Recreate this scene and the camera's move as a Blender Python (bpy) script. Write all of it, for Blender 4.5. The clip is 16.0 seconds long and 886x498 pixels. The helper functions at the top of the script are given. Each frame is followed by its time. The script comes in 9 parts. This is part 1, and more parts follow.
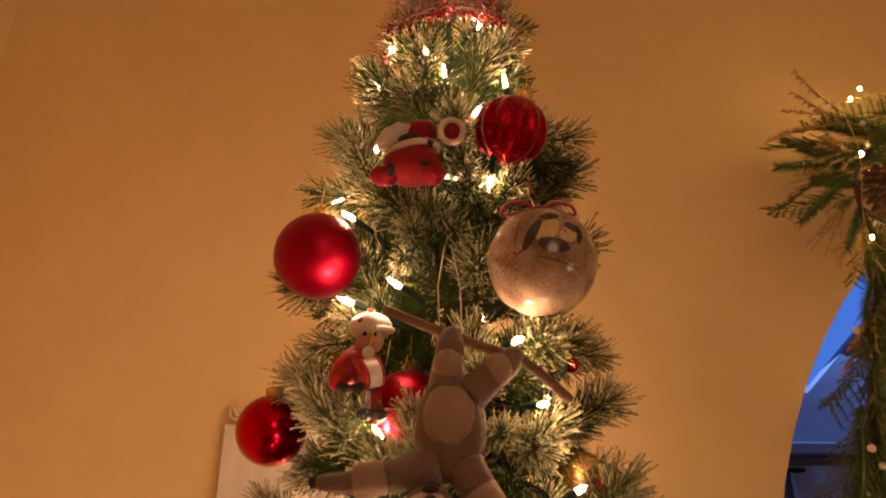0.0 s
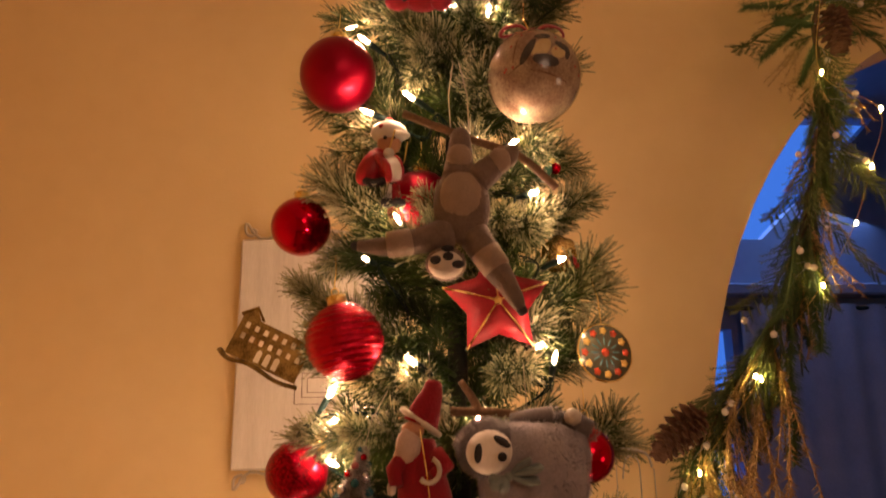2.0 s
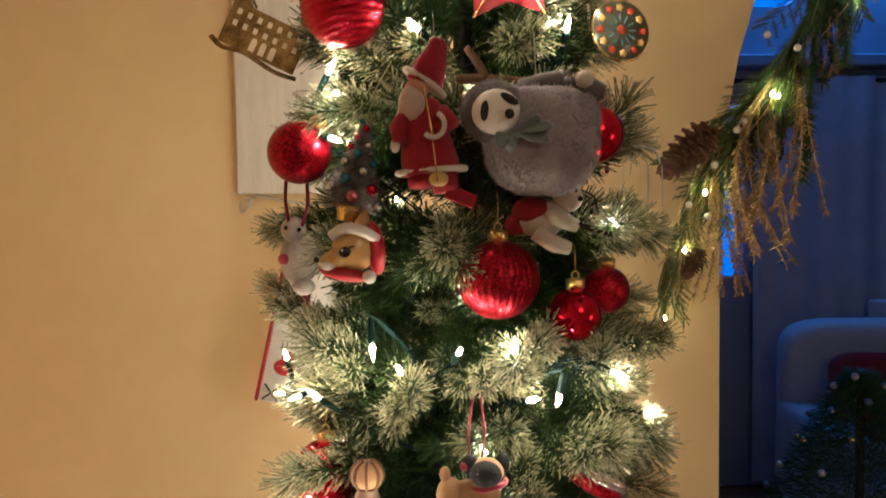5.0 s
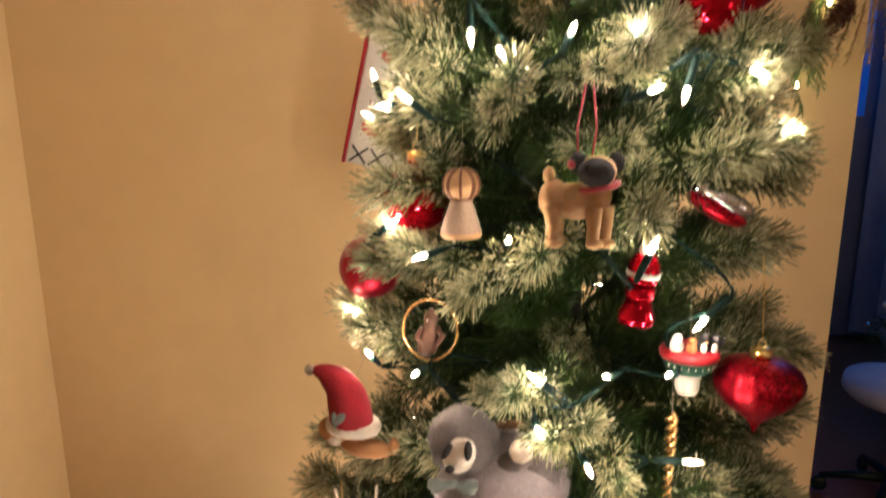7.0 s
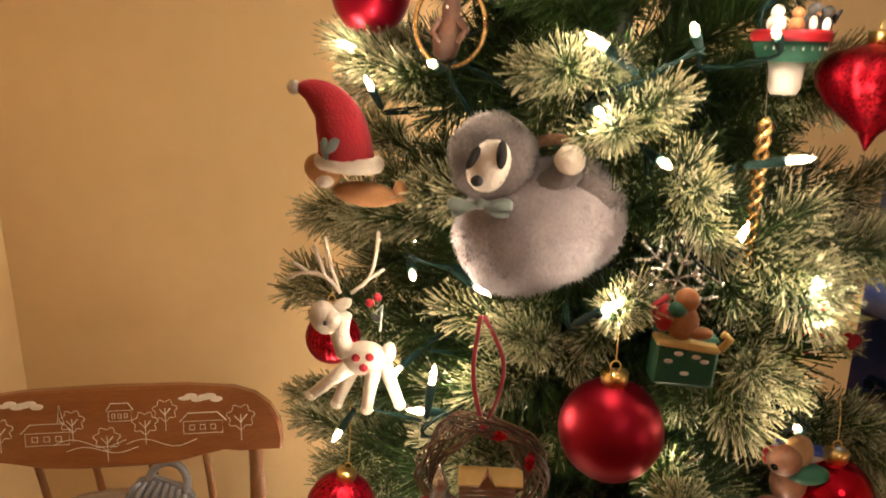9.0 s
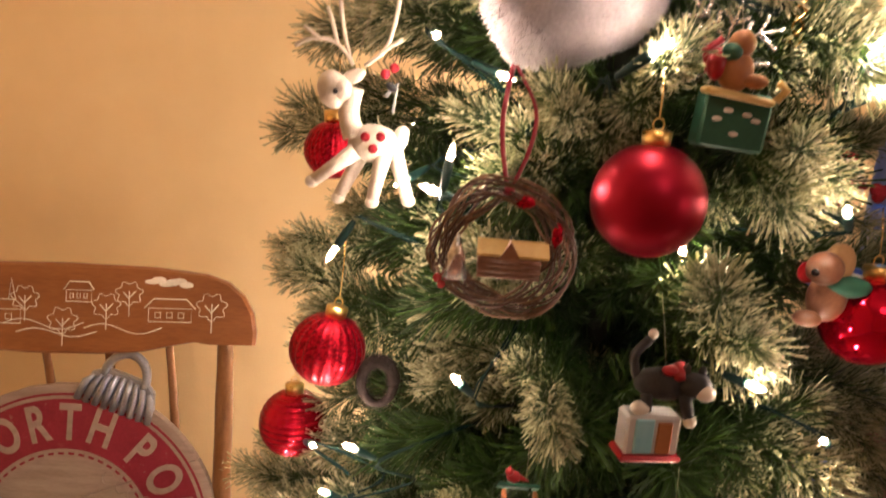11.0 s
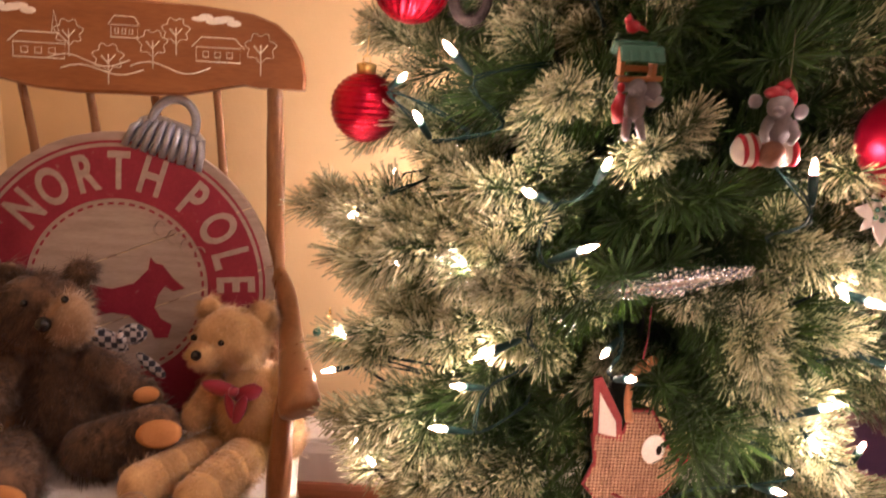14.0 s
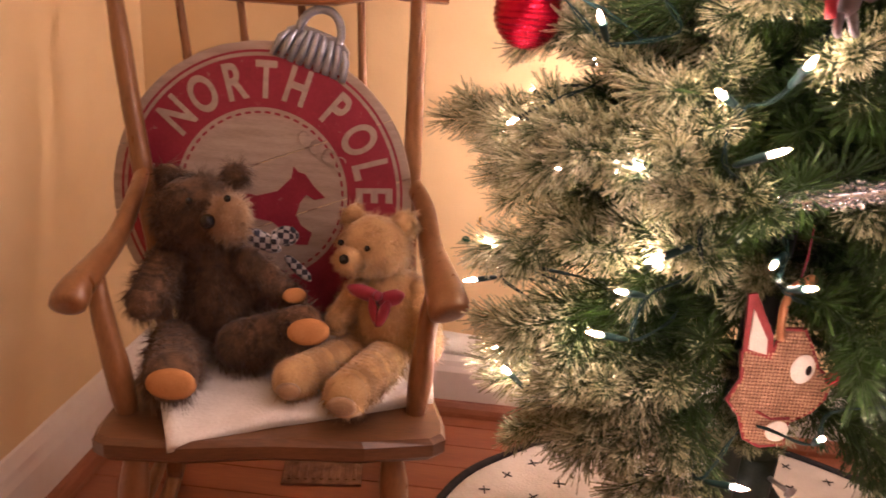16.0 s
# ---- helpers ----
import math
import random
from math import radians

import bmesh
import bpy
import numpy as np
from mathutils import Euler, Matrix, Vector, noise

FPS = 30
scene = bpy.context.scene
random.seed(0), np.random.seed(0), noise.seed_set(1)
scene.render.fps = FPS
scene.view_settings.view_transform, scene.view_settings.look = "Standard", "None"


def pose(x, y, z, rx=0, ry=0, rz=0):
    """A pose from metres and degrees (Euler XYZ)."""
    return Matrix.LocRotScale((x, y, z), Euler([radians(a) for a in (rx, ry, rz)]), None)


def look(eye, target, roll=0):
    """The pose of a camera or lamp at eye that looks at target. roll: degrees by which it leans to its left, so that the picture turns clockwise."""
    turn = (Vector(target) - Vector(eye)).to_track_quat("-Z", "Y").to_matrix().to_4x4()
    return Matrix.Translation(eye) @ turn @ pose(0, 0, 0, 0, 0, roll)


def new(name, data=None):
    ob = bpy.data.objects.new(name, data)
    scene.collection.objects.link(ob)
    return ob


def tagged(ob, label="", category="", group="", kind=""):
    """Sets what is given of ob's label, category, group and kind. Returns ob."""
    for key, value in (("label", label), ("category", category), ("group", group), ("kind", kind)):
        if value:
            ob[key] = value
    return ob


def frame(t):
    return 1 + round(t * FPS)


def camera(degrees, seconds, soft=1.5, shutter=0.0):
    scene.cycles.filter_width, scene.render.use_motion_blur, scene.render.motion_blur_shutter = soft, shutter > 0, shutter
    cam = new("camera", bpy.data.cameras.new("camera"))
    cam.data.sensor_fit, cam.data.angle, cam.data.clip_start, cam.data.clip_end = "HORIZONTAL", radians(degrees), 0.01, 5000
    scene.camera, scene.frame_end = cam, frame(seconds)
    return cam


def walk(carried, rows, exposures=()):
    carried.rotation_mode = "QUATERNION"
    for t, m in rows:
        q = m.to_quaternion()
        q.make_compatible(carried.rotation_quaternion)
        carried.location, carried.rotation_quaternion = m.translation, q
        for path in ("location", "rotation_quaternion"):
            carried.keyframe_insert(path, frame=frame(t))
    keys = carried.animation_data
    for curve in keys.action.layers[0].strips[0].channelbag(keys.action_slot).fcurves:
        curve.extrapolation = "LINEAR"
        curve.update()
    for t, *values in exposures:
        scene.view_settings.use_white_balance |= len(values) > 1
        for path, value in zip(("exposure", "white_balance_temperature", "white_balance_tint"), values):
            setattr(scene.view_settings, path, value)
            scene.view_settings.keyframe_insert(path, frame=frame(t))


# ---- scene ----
cam = camera(62.2, 16.0, soft=1.7, shutter=0.5)
PATH = [
    (0, (0.045, 0.049, 1.833), (0.065, 1.874, 2.651), -0.0),
    (0.5, (0.022, 0.006, 1.811), (0.098, 1.862, 2.554), -0.8),
    (1, (0.013, -0.035, 1.787), (0.1, 1.851, 2.445), -0.8),
    (1.5, (0.008, -0.042, 1.763), (0.085, 1.881, 2.306), -0.5),
    (2, (0.004, -0.057, 1.737), (0.105, 1.887, 2.195), -0.7),
    (2.5, (0.001, -0.05, 1.715), (0.109, 1.914, 2.079), -0.9),
    (3, (0.001, -0.039, 1.694), (0.117, 1.942, 1.948), -0.9),
    (3.5, (0.002, -0.031, 1.673), (0.125, 1.961, 1.807), -0.7),
    (4, (0.006, -0.024, 1.654), (0.139, 1.972, 1.691), -0.9),
    (4.2, (0.006, -0.021, 1.647), (0.137, 1.975, 1.652), -0.8),
    (6.3, (0.004, 0.014, 1.555), (-0.085, 1.997, 1.305), -0.7),
    (6.5, (0.003, 0.026, 1.533), (-0.112, 2.001, 1.242), -0.5),
    (7, (-0.008, 0.043, 1.473), (-0.161, 1.982, 1.007), -0.2),
    (7.5, (-0.013, 0.053, 1.442), (-0.175, 1.975, 0.911), -0.0),
    (8, (-0.026, 0.069, 1.375), (-0.178, 1.993, 0.848), 0.5),
    (8.5, (-0.044, 0.112, 1.291), (-0.175, 2.032, 0.748), 0.8),
    (9, (-0.042, 0.137, 1.226), (-0.155, 2.057, 0.675), 0.8),
    (9.2, (-0.043, 0.145, 1.211), (-0.16, 2.07, 0.682), 0.4),
    (11.3, (-0.089, 0.136, 0.992), (-0.102, 2.091, 0.567), 5.1),
    (11.5, (-0.102, 0.136, 0.973), (-0.111, 2.091, 0.549), 5.0),
    (12, (-0.125, 0.127, 0.921), (-0.092, 2.083, 0.507), 4.5),
    (12.5, (-0.128, 0.107, 0.849), (-0.019, 2.068, 0.471), 3.5),
    (13, (-0.131, 0.097, 0.796), (-0.008, 2.058, 0.421), 3.1),
    (13.5, (-0.138, 0.089, 0.759), (-0.046, 2.041, 0.332), 3.0),
    (14, (-0.144, 0.085, 0.735), (-0.109, 2.021, 0.235), 3.5),
    (14.5, (-0.155, 0.08, 0.712), (-0.158, 1.994, 0.132), 3.8),
    (15, (-0.174, 0.075, 0.7), (-0.198, 1.968, 0.056), 4.1),
    (15.5, (-0.201, 0.073, 0.699), (-0.266, 1.959, 0.038), 4.1),
    (16, (-0.232, 0.063, 0.696), (-0.353, 1.95, 0.044), 4.3),
]
walk(cam, [(t, look(eye, target, roll)) for t, eye, target, roll in PATH], exposures=[(0, -0.27, 8900, 36), (1.0, -0.26, 8700, 36), (2.5, -0.25, 7600, 24), (3.3, -0.21, 6500, 9), (4.2, -0.15, 5300, -2), (6.3, -0.17, 5120, 2), (7.5, -0.19, 5750, 6), (9.2, -0.12, 5850, 3), (11.3, 0.38, 5750, 16), (13.5, 0.36, 5650, 26), (16, 0.41, 5700, 33)])

# ---- world and light ----
world = bpy.data.worlds.new("dusk")
scene.world = world
world.use_nodes = True
world.node_tree.nodes["Background"].inputs[0].default_value = (0.03, 0.12, 0.42, 1)
world.node_tree.nodes["Background"].inputs[1].default_value = 0.12


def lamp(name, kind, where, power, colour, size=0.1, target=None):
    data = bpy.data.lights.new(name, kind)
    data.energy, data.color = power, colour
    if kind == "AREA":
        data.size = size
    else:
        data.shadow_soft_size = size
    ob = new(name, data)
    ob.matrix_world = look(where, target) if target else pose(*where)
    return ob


# added overhead fill light behind the walk; its source is unseen
lamp("overhead_fill", "POINT", (0.60, -1.00, 2.30), 15, (1.0, 0.73, 0.52), 0.30)
# a second unseen fill, added at the east side to brighten the west wall
lamp("east_fill", "POINT", (2.30, -0.70, 1.10), 16, (1.0, 0.73, 0.52), 0.35)
# dusk through the windows of the next room
lamp("dusk_window_glow", "AREA", (2.3, 4.0, 3.2), 15, (0.10, 0.32, 1.0), 1.0, (1.6, 2.4, 0.8))


# ---- materials ----
def mat(name, c1, c2=None, rough=0.6, metal=0.0, scale=18.0, bump=0.0, bscale=160.0, sheen=0.0, coat=0.0, emit=None, power=0.0, trans=0.0, island=0.0, stretch=None):
    m = bpy.data.materials.new(name)
    m.use_nodes = True
    n, l = m.node_tree.nodes, m.node_tree.links
    b = n["Principled BSDF"]
    b.inputs["Roughness"].default_value, b.inputs["Metallic"].default_value = rough, metal
    b.inputs["Sheen Weight"].default_value, b.inputs["Coat Weight"].default_value = sheen, coat
    b.inputs["Transmission Weight"].default_value = trans
    b.inputs["Base Color"].default_value = (*c1, 1)
    if emit:
        b.inputs["Emission Color"].default_value, b.inputs["Emission Strength"].default_value = (*emit, 1), power
    if c2 or bump:
        tc = n.new("ShaderNodeTexCoord")
        src = tc.outputs["Object"]
        if stretch:
            mp = n.new("ShaderNodeMapping")
            mp.inputs["Scale"].default_value = stretch
            l.new(src, mp.inputs["Vector"])
            src = mp.outputs["Vector"]
        if c2:
            a, f, ad, mx = n.new("ShaderNodeTexNoise"), n.new("ShaderNodeTexNoise"), n.new("ShaderNodeMath"), n.new("ShaderNodeMix")
            a.inputs["Scale"].default_value, f.inputs["Scale"].default_value = scale, scale * 9
            a.inputs["Detail"].default_value = 5
            l.new(src, a.inputs["Vector"]), l.new(src, f.inputs["Vector"])
            ad.operation, ad.inputs[1].default_value, ad.inputs[2].default_value = "MULTIPLY_ADD", 0.45, 0.0
            l.new(f.outputs["Fac"], ad.inputs[0])
            ad2 = n.new("ShaderNodeMath")
            ad2.operation, ad2.inputs[1].default_value = "MULTIPLY_ADD", 0.75
            l.new(a.outputs["Fac"], ad2.inputs[0]), l.new(ad.outputs[0], ad2.inputs[2])
            ramp = n.new("ShaderNodeMapRange")
            ramp.inputs["From Min"].default_value, ramp.inputs["From Max"].default_value = 0.42, 0.78
            l.new(ad2.outputs[0], ramp.inputs["Value"])
            mx.data_type = "RGBA"
            mx.inputs["A"].default_value, mx.inputs["B"].default_value = (*c1, 1), (*c2, 1)
            l.new(ramp.outputs["Result"], mx.inputs["Factor"])
            out = mx.outputs["Result"]
            if island:
                g, hs = n.new("ShaderNodeNewGeometry"), n.new("ShaderNodeHueSaturation")
                mr = n.new("ShaderNodeMapRange")
                mr.inputs["To Min"].default_value, mr.inputs["To Max"].default_value = 1 - island, 1 + island
                l.new(g.outputs["Random Per Island"], mr.inputs["Value"]), l.new(mr.outputs["Result"], hs.inputs["Value"])
                l.new(out, hs.inputs["Color"])
                out = hs.outputs["Color"]
            l.new(out, b.inputs["Base Color"])
            rr = n.new("ShaderNodeMapRange")
            rr.inputs["To Min"].default_value, rr.inputs["To Max"].default_value = max(0.03, rough - 0.08), min(1, rough + 0.08)
            l.new(a.outputs["Fac"], rr.inputs["Value"]), l.new(rr.outputs["Result"], b.inputs["Roughness"])
        if bump:
            t, bp = n.new("ShaderNodeTexNoise"), n.new("ShaderNodeBump")
            t.inputs["Scale"].default_value, t.inputs["Detail"].default_value = bscale, 3
            l.new(src, t.inputs["Vector"]), l.new(t.outputs["Fac"], bp.inputs["Height"])
            bp.inputs["Strength"].default_value, bp.inputs["Distance"].default_value = bump, 0.002
            l.new(bp.outputs["Normal"], b.inputs["Normal"])
    return m


def glitter(name, c1, c2, rough=0.42, scale=620.0, metal=0.7):
    """Coarse glitter: each flake its own tilt and tone."""
    m = bpy.data.materials.new(name)
    m.use_nodes = True
    n, l = m.node_tree.nodes, m.node_tree.links
    b = n["Principled BSDF"]
    tc, v, mx, bp = n.new("ShaderNodeTexCoord"), n.new("ShaderNodeTexVoronoi"), n.new("ShaderNodeMix"), n.new("ShaderNodeBump")
    v.inputs["Scale"].default_value = scale
    l.new(tc.outputs["Object"], v.inputs["Vector"])
    mx.data_type = "RGBA"
    mx.inputs["A"].default_value, mx.inputs["B"].default_value = (*c1, 1), (*c2, 1)
    sp = n.new("ShaderNodeSeparateColor")
    l.new(v.outputs["Color"], sp.inputs["Color"]), l.new(sp.outputs["Red"], mx.inputs["Factor"])
    l.new(mx.outputs["Result"], b.inputs["Base Color"]), l.new(sp.outputs["Green"], bp.inputs["Height"])
    bp.inputs["Strength"].default_value, bp.inputs["Distance"].default_value = 0.8, 0.0012
    l.new(bp.outputs["Normal"], b.inputs["Normal"])
    b.inputs["Roughness"].default_value, b.inputs["Metallic"].default_value = rough, metal
    return m


def needle_material():
    """Green needles, frosted towards their tips and the twig's end (u along the needle, v along the twig)."""
    m = bpy.data.materials.new("needles")
    m.use_nodes = True
    n, l = m.node_tree.nodes, m.node_tree.links
    b = n["Principled BSDF"]
    uv, sx = n.new("ShaderNodeUVMap"), n.new("ShaderNodeSeparateXYZ")
    l.new(uv.outputs["UV"], sx.inputs["Vector"])
    g, rnd = n.new("ShaderNodeNewGeometry"), n.new("ShaderNodeMix")
    rnd.data_type = "RGBA"
    rnd.inputs["A"].default_value, rnd.inputs["B"].default_value = (0.006, 0.020, 0.002, 1), (0.030, 0.070, 0.006, 1)
    l.new(g.outputs["Random Per Island"], rnd.inputs["Factor"])
    su, fr, mx = n.new("ShaderNodeMath"), n.new("ShaderNodeMapRange"), n.new("ShaderNodeMix")
    su.operation = "MULTIPLY"
    l.new(sx.outputs["X"], su.inputs[0]), l.new(sx.outputs["Y"], su.inputs[1])
    fr.inputs["From Min"].default_value, fr.inputs["From Max"].default_value, fr.inputs["To Max"].default_value = 0.40, 0.85, 0.95
    l.new(su.outputs[0], fr.inputs["Value"])
    mx.data_type = "RGBA"
    tips = n.new("ShaderNodeMix")
    tips.data_type = "RGBA"
    tips.inputs["A"].default_value, tips.inputs["B"].default_value = (0.185, 0.19, 0.080, 1), (0.47, 0.445, 0.29, 1)
    l.new(g.outputs["Random Per Island"], tips.inputs["Factor"]), l.new(tips.outputs["Result"], mx.inputs["B"])
    l.new(rnd.outputs["Result"], mx.inputs["A"]), l.new(fr.outputs["Result"], mx.inputs["Factor"])
    l.new(mx.outputs["Result"], b.inputs["Base Color"])
    b.inputs["Roughness"].default_value = 0.55
    # thin film and loose flock let part of the light through
    tr, ms = n.new("ShaderNodeBsdfTranslucent"), n.new("ShaderNodeMixShader")
    ms.inputs[0].default_value = 0.2
    l.new(mx.outputs["Result"], tr.inputs["Color"])
    l.new(b.outputs[0], ms.inputs[1]), l.new(tr.outputs[0], ms.inputs[2]), l.new(ms.outputs[0], n["Material Output"].inputs["Surface"])
    return m


WALL = mat("wall_paint", (0.72, 0.54, 0.285), (0.77, 0.59, 0.325), 0.75, scale=2.2, bump=0.12, bscale=240)
CEIL = mat("ceiling_paint", (0.72, 0.68, 0.60), (0.78, 0.74, 0.66), 0.85, scale=3, bump=0.1)
# the next room's blue dusk light and shade are mixed into this tone
BLUEWALL = mat("next_room_dusk_tone", (0.34, 0.38, 0.46), (0.40, 0.44, 0.52), 0.8, scale=2)
CURTAIN = mat("curtain_cloth", (0.50, 0.52, 0.58), (0.60, 0.62, 0.68), 0.9, scale=8, bump=0.2, bscale=300, sheen=0.3)
TRIM = mat("white_trim_paint", (0.74, 0.70, 0.66), (0.80, 0.77, 0.73), 0.4, scale=6, bump=0.04)
SHOE = mat("stained_shoe_moulding", (0.20, 0.07, 0.03), (0.30, 0.11, 0.05), 0.35, scale=10, stretch=(1, 10, 10))
FLOORM = mat("red_brown_floorboard", (0.23, 0.075, 0.034), (0.32, 0.115, 0.05), 0.32, scale=4, bump=0.05, bscale=60, stretch=(1, 9, 9), island=0.12)
WOOD = mat("honey_brown_chair_wood", (0.165, 0.072, 0.025), (0.255, 0.120, 0.044), 0.30, scale=9, bump=0.06, bscale=120, stretch=(6, 6, 1), coat=0.25)
WOODX = mat("honey_brown_rail_wood", (0.20, 0.070, 0.019), (0.285, 0.112, 0.034), 0.36, scale=9, bump=0.06, bscale=120, stretch=(1, 6, 6), coat=0.25)
BARK = mat("dark_bark", (0.05, 0.03, 0.015), (0.10, 0.06, 0.03), 0.9, scale=60, bump=0.5)
POLE = mat("green_black_pole", (0.006, 0.010, 0.006), (0.014, 0.020, 0.012), 0.6, scale=60)
STICK = mat("brown_twig_bark", (0.10, 0.055, 0.028), (0.19, 0.11, 0.06), 0.85, scale=40, bump=0.6, bscale=180)
SEATW = mat("worn_brown_seat_wood", (0.075, 0.034, 0.015), (0.14, 0.064, 0.026), 0.36, scale=9, bump=0.06, bscale=120, stretch=(1, 6, 6), coat=0.25)
NEEDLES = needle_material()
WIRE = mat("green_wire_plastic", (0.002, 0.016, 0.014), (0.004, 0.025, 0.022), 0.6, scale=50)
WIRE.node_tree.nodes["Principled BSDF"].inputs["Specular IOR Level"].default_value = 0.22
BULB = mat("lit_filament", (1, 0.9, 0.7), rough=0.1, emit=(1.0, 0.70, 0.46), power=1350.0)
BULBGLASS = mat("glowing_bulb_glass", (1, 0.8, 0.55), rough=0.1, emit=(1.0, 0.52, 0.20), power=0.9)
_n, _l = BULBGLASS.node_tree.nodes, BULBGLASS.node_tree.links
_clear, _mix = _n.new("ShaderNodeBsdfTransparent"), _n.new("ShaderNodeMixShader")
_mix.inputs[0].default_value = 0.30
_l.new(_clear.outputs[0], _mix.inputs[1]), _l.new(_n["Principled BSDF"].outputs[0], _mix.inputs[2]), _l.new(_mix.outputs[0], _n["Material Output"].inputs["Surface"])
GOLD = mat("gold_metal", (0.75, 0.50, 0.16), (0.85, 0.62, 0.24), 0.28, 1.0, scale=60)
STEEL = mat("grey_steel", (0.42, 0.42, 0.42), (0.55, 0.55, 0.55), 0.35, 1.0, scale=50)
RED_MATTE = mat("matte_red_ball_lacquer", (0.26, 0.002, 0.016), (0.32, 0.003, 0.022), 0.36, 0.8, scale=4)
RED_GLOSS = mat("mirror_red_ball_lacquer", (0.42, 0.002, 0.016), (0.48, 0.003, 0.020), 0.06, 0.9, scale=4)
RED_GLIT = glitter("red_glitter", (0.11, 0.0, 0.005), (0.48, 0.005, 0.022), 0.32, 560, 0.85)
RED_SEQ = mat("red_sequin", (0.34, 0.002, 0.018), (0.52, 0.008, 0.03), 0.22, 0.8, scale=90, bump=0.5, bscale=420)


# ---- mesh building ----
class Shape:
    """Gathers vertices and faces for one mesh."""

    def __init__(self):
        self.v, self.f, self.s, self.mi, self.k = [], [], [], [], 0

    def use(self, k):
        self.k = k
        return self

    def add(self, verts, faces, smooth=True, m=None):
        k = len(self.v)
        self.v += [tuple(m @ Vector(p)) for p in verts] if m is not None else [tuple(p) for p in verts]
        self.f += [tuple(i + k for i in f) for f in faces]
        self.s += [smooth] * len(faces)
        self.mi += [self.k] * len(faces)
        return self

    def lathe(self, profile, seg=24, m=None, smooth=True, flute=0.0, count=0, twist=0.0):
        """Revolves (r, z) pairs about z. flute: depth of count ribs that twist with height."""
        verts, faces, n = [], [], len(profile)
        for k, (r, z) in enumerate(profile):
            for a in range(seg):
                w = 2 * math.pi * a / seg
                q = r * (1 + flute * math.cos(count * w + twist * k / n)) if flute else r
                verts.append((q * math.cos(w), q * math.sin(w), z))
        for k in range(n - 1):
            for a in range(seg):
                b = (a + 1) % seg
                faces.append((k * seg + a, k * seg + b, (k + 1) * seg + b, (k + 1) * seg + a))
        faces.append(tuple(range(seg))[::-1])
        faces.append(tuple((n - 1) * seg + a for a in range(seg)))
        return self.add(verts, faces, smooth, m)

    def ball(self, c, r, m=None, seg=20, rings=12, lump=0.0, seed=0.0):
        r = (r, r, r) if isinstance(r, (int, float)) else r
        verts, faces = [], []
        for i in range(rings + 1):
            t = math.pi * i / rings
            for a in range(seg):
                w = 2 * math.pi * a / seg
                d = Vector((math.sin(t) * math.cos(w), math.sin(t) * math.sin(w), math.cos(t)))
                k = 1 + lump * noise.noise(d * 2.2 + Vector((seed, 0, seed))) if lump else 1
                verts.append((c[0] + r[0] * d.x * k, c[1] + r[1] * d.y * k, c[2] + r[2] * d.z * k))
        for i in range(rings):
            for a in range(seg):
                b = (a + 1) % seg
                faces.append((i * seg + a, (i + 1) * seg + a, (i + 1) * seg + b, i * seg + b))
        return self.add(verts, faces, True, m)

    def tube(self, pts, r, seg=8, m=None, flat=1.0):
        pts = [Vector(p) for p in pts]
        n = len(pts)
        rr = [r] * n if isinstance(r, (int, float)) else list(r)
        verts, faces, side = [], [], None
        for k, p in enumerate(pts):
            d = (pts[min(k + 1, n - 1)] - pts[max(k - 1, 0)]).normalized()
            if side is None:
                side = d.orthogonal().normalized()
            side = (side - d * side.dot(d)).normalized()
            up = d.cross(side)
            for a in range(seg):
                w = 2 * math.pi * a / seg
                verts.append(p + rr[k] * (math.cos(w) * side + flat * math.sin(w) * up))
        for k in range(n - 1):
            for a in range(seg):
                b = (a + 1) % seg
                faces.append((k * seg + a, k * seg + b, (k + 1) * seg + b, (k + 1) * seg + a))
        faces.append(tuple(range(seg))[::-1])
        faces.append(tuple((n - 1) * seg + a for a in range(seg)))
        return self.add(verts, faces, True, m)

    def box(self, c, size, m=None, bevel=0.002):
        h, bv = [s / 2 for s in size], min(bevel, min(size) * 0.45)
        verts, index = [], {}
        for sx in (-1, 1):
            for sy in (-1, 1):
                for sz in (-1, 1):
                    for ax in range(3):
                        p = [sx * (h[0] - bv), sy * (h[1] - bv), sz * (h[2] - bv)]
                        p[ax] = (sx, sy, sz)[ax] * h[ax]
                        index[sx, sy, sz, ax] = len(verts)
                        verts.append((c[0] + p[0], c[1] + p[1], c[2] + p[2]))
        faces = []
        for ax in range(3):
            u, w = (ax + 1) % 3, (ax + 2) % 3
            for s in (-1, 1):
                ring = []
                for a, b in ((-1, -1), (1, -1), (1, 1), (-1, 1)):
                    q = [0, 0, 0]
                    q[ax], q[u], q[w] = s, a, b
                    ring.append(index[(*q, ax)])
                faces.append(tuple(ring if s > 0 else ring[::-1]))
            for a in (-1, 1):
                for b in (-1, 1):
                    q1, q2 = [0, 0, 0], [0, 0, 0]
                    q1[ax], q1[u], q1[w] = -1, a, b
                    q2[ax], q2[u], q2[w] = 1, a, b
                    f = (index[(*q1, u)], index[(*q2, u)], index[(*q2, w)], index[(*q1, w)])
                    faces.append(f if a * b > 0 else f[::-1])
        for sx in (-1, 1):
            for sy in (-1, 1):
                for sz in (-1, 1):
                    f = tuple(index[sx, sy, sz, ax] for ax in range(3))
                    faces.append(f if sx * sy * sz > 0 else f[::-1])
        return self.add(verts, faces, False, m)

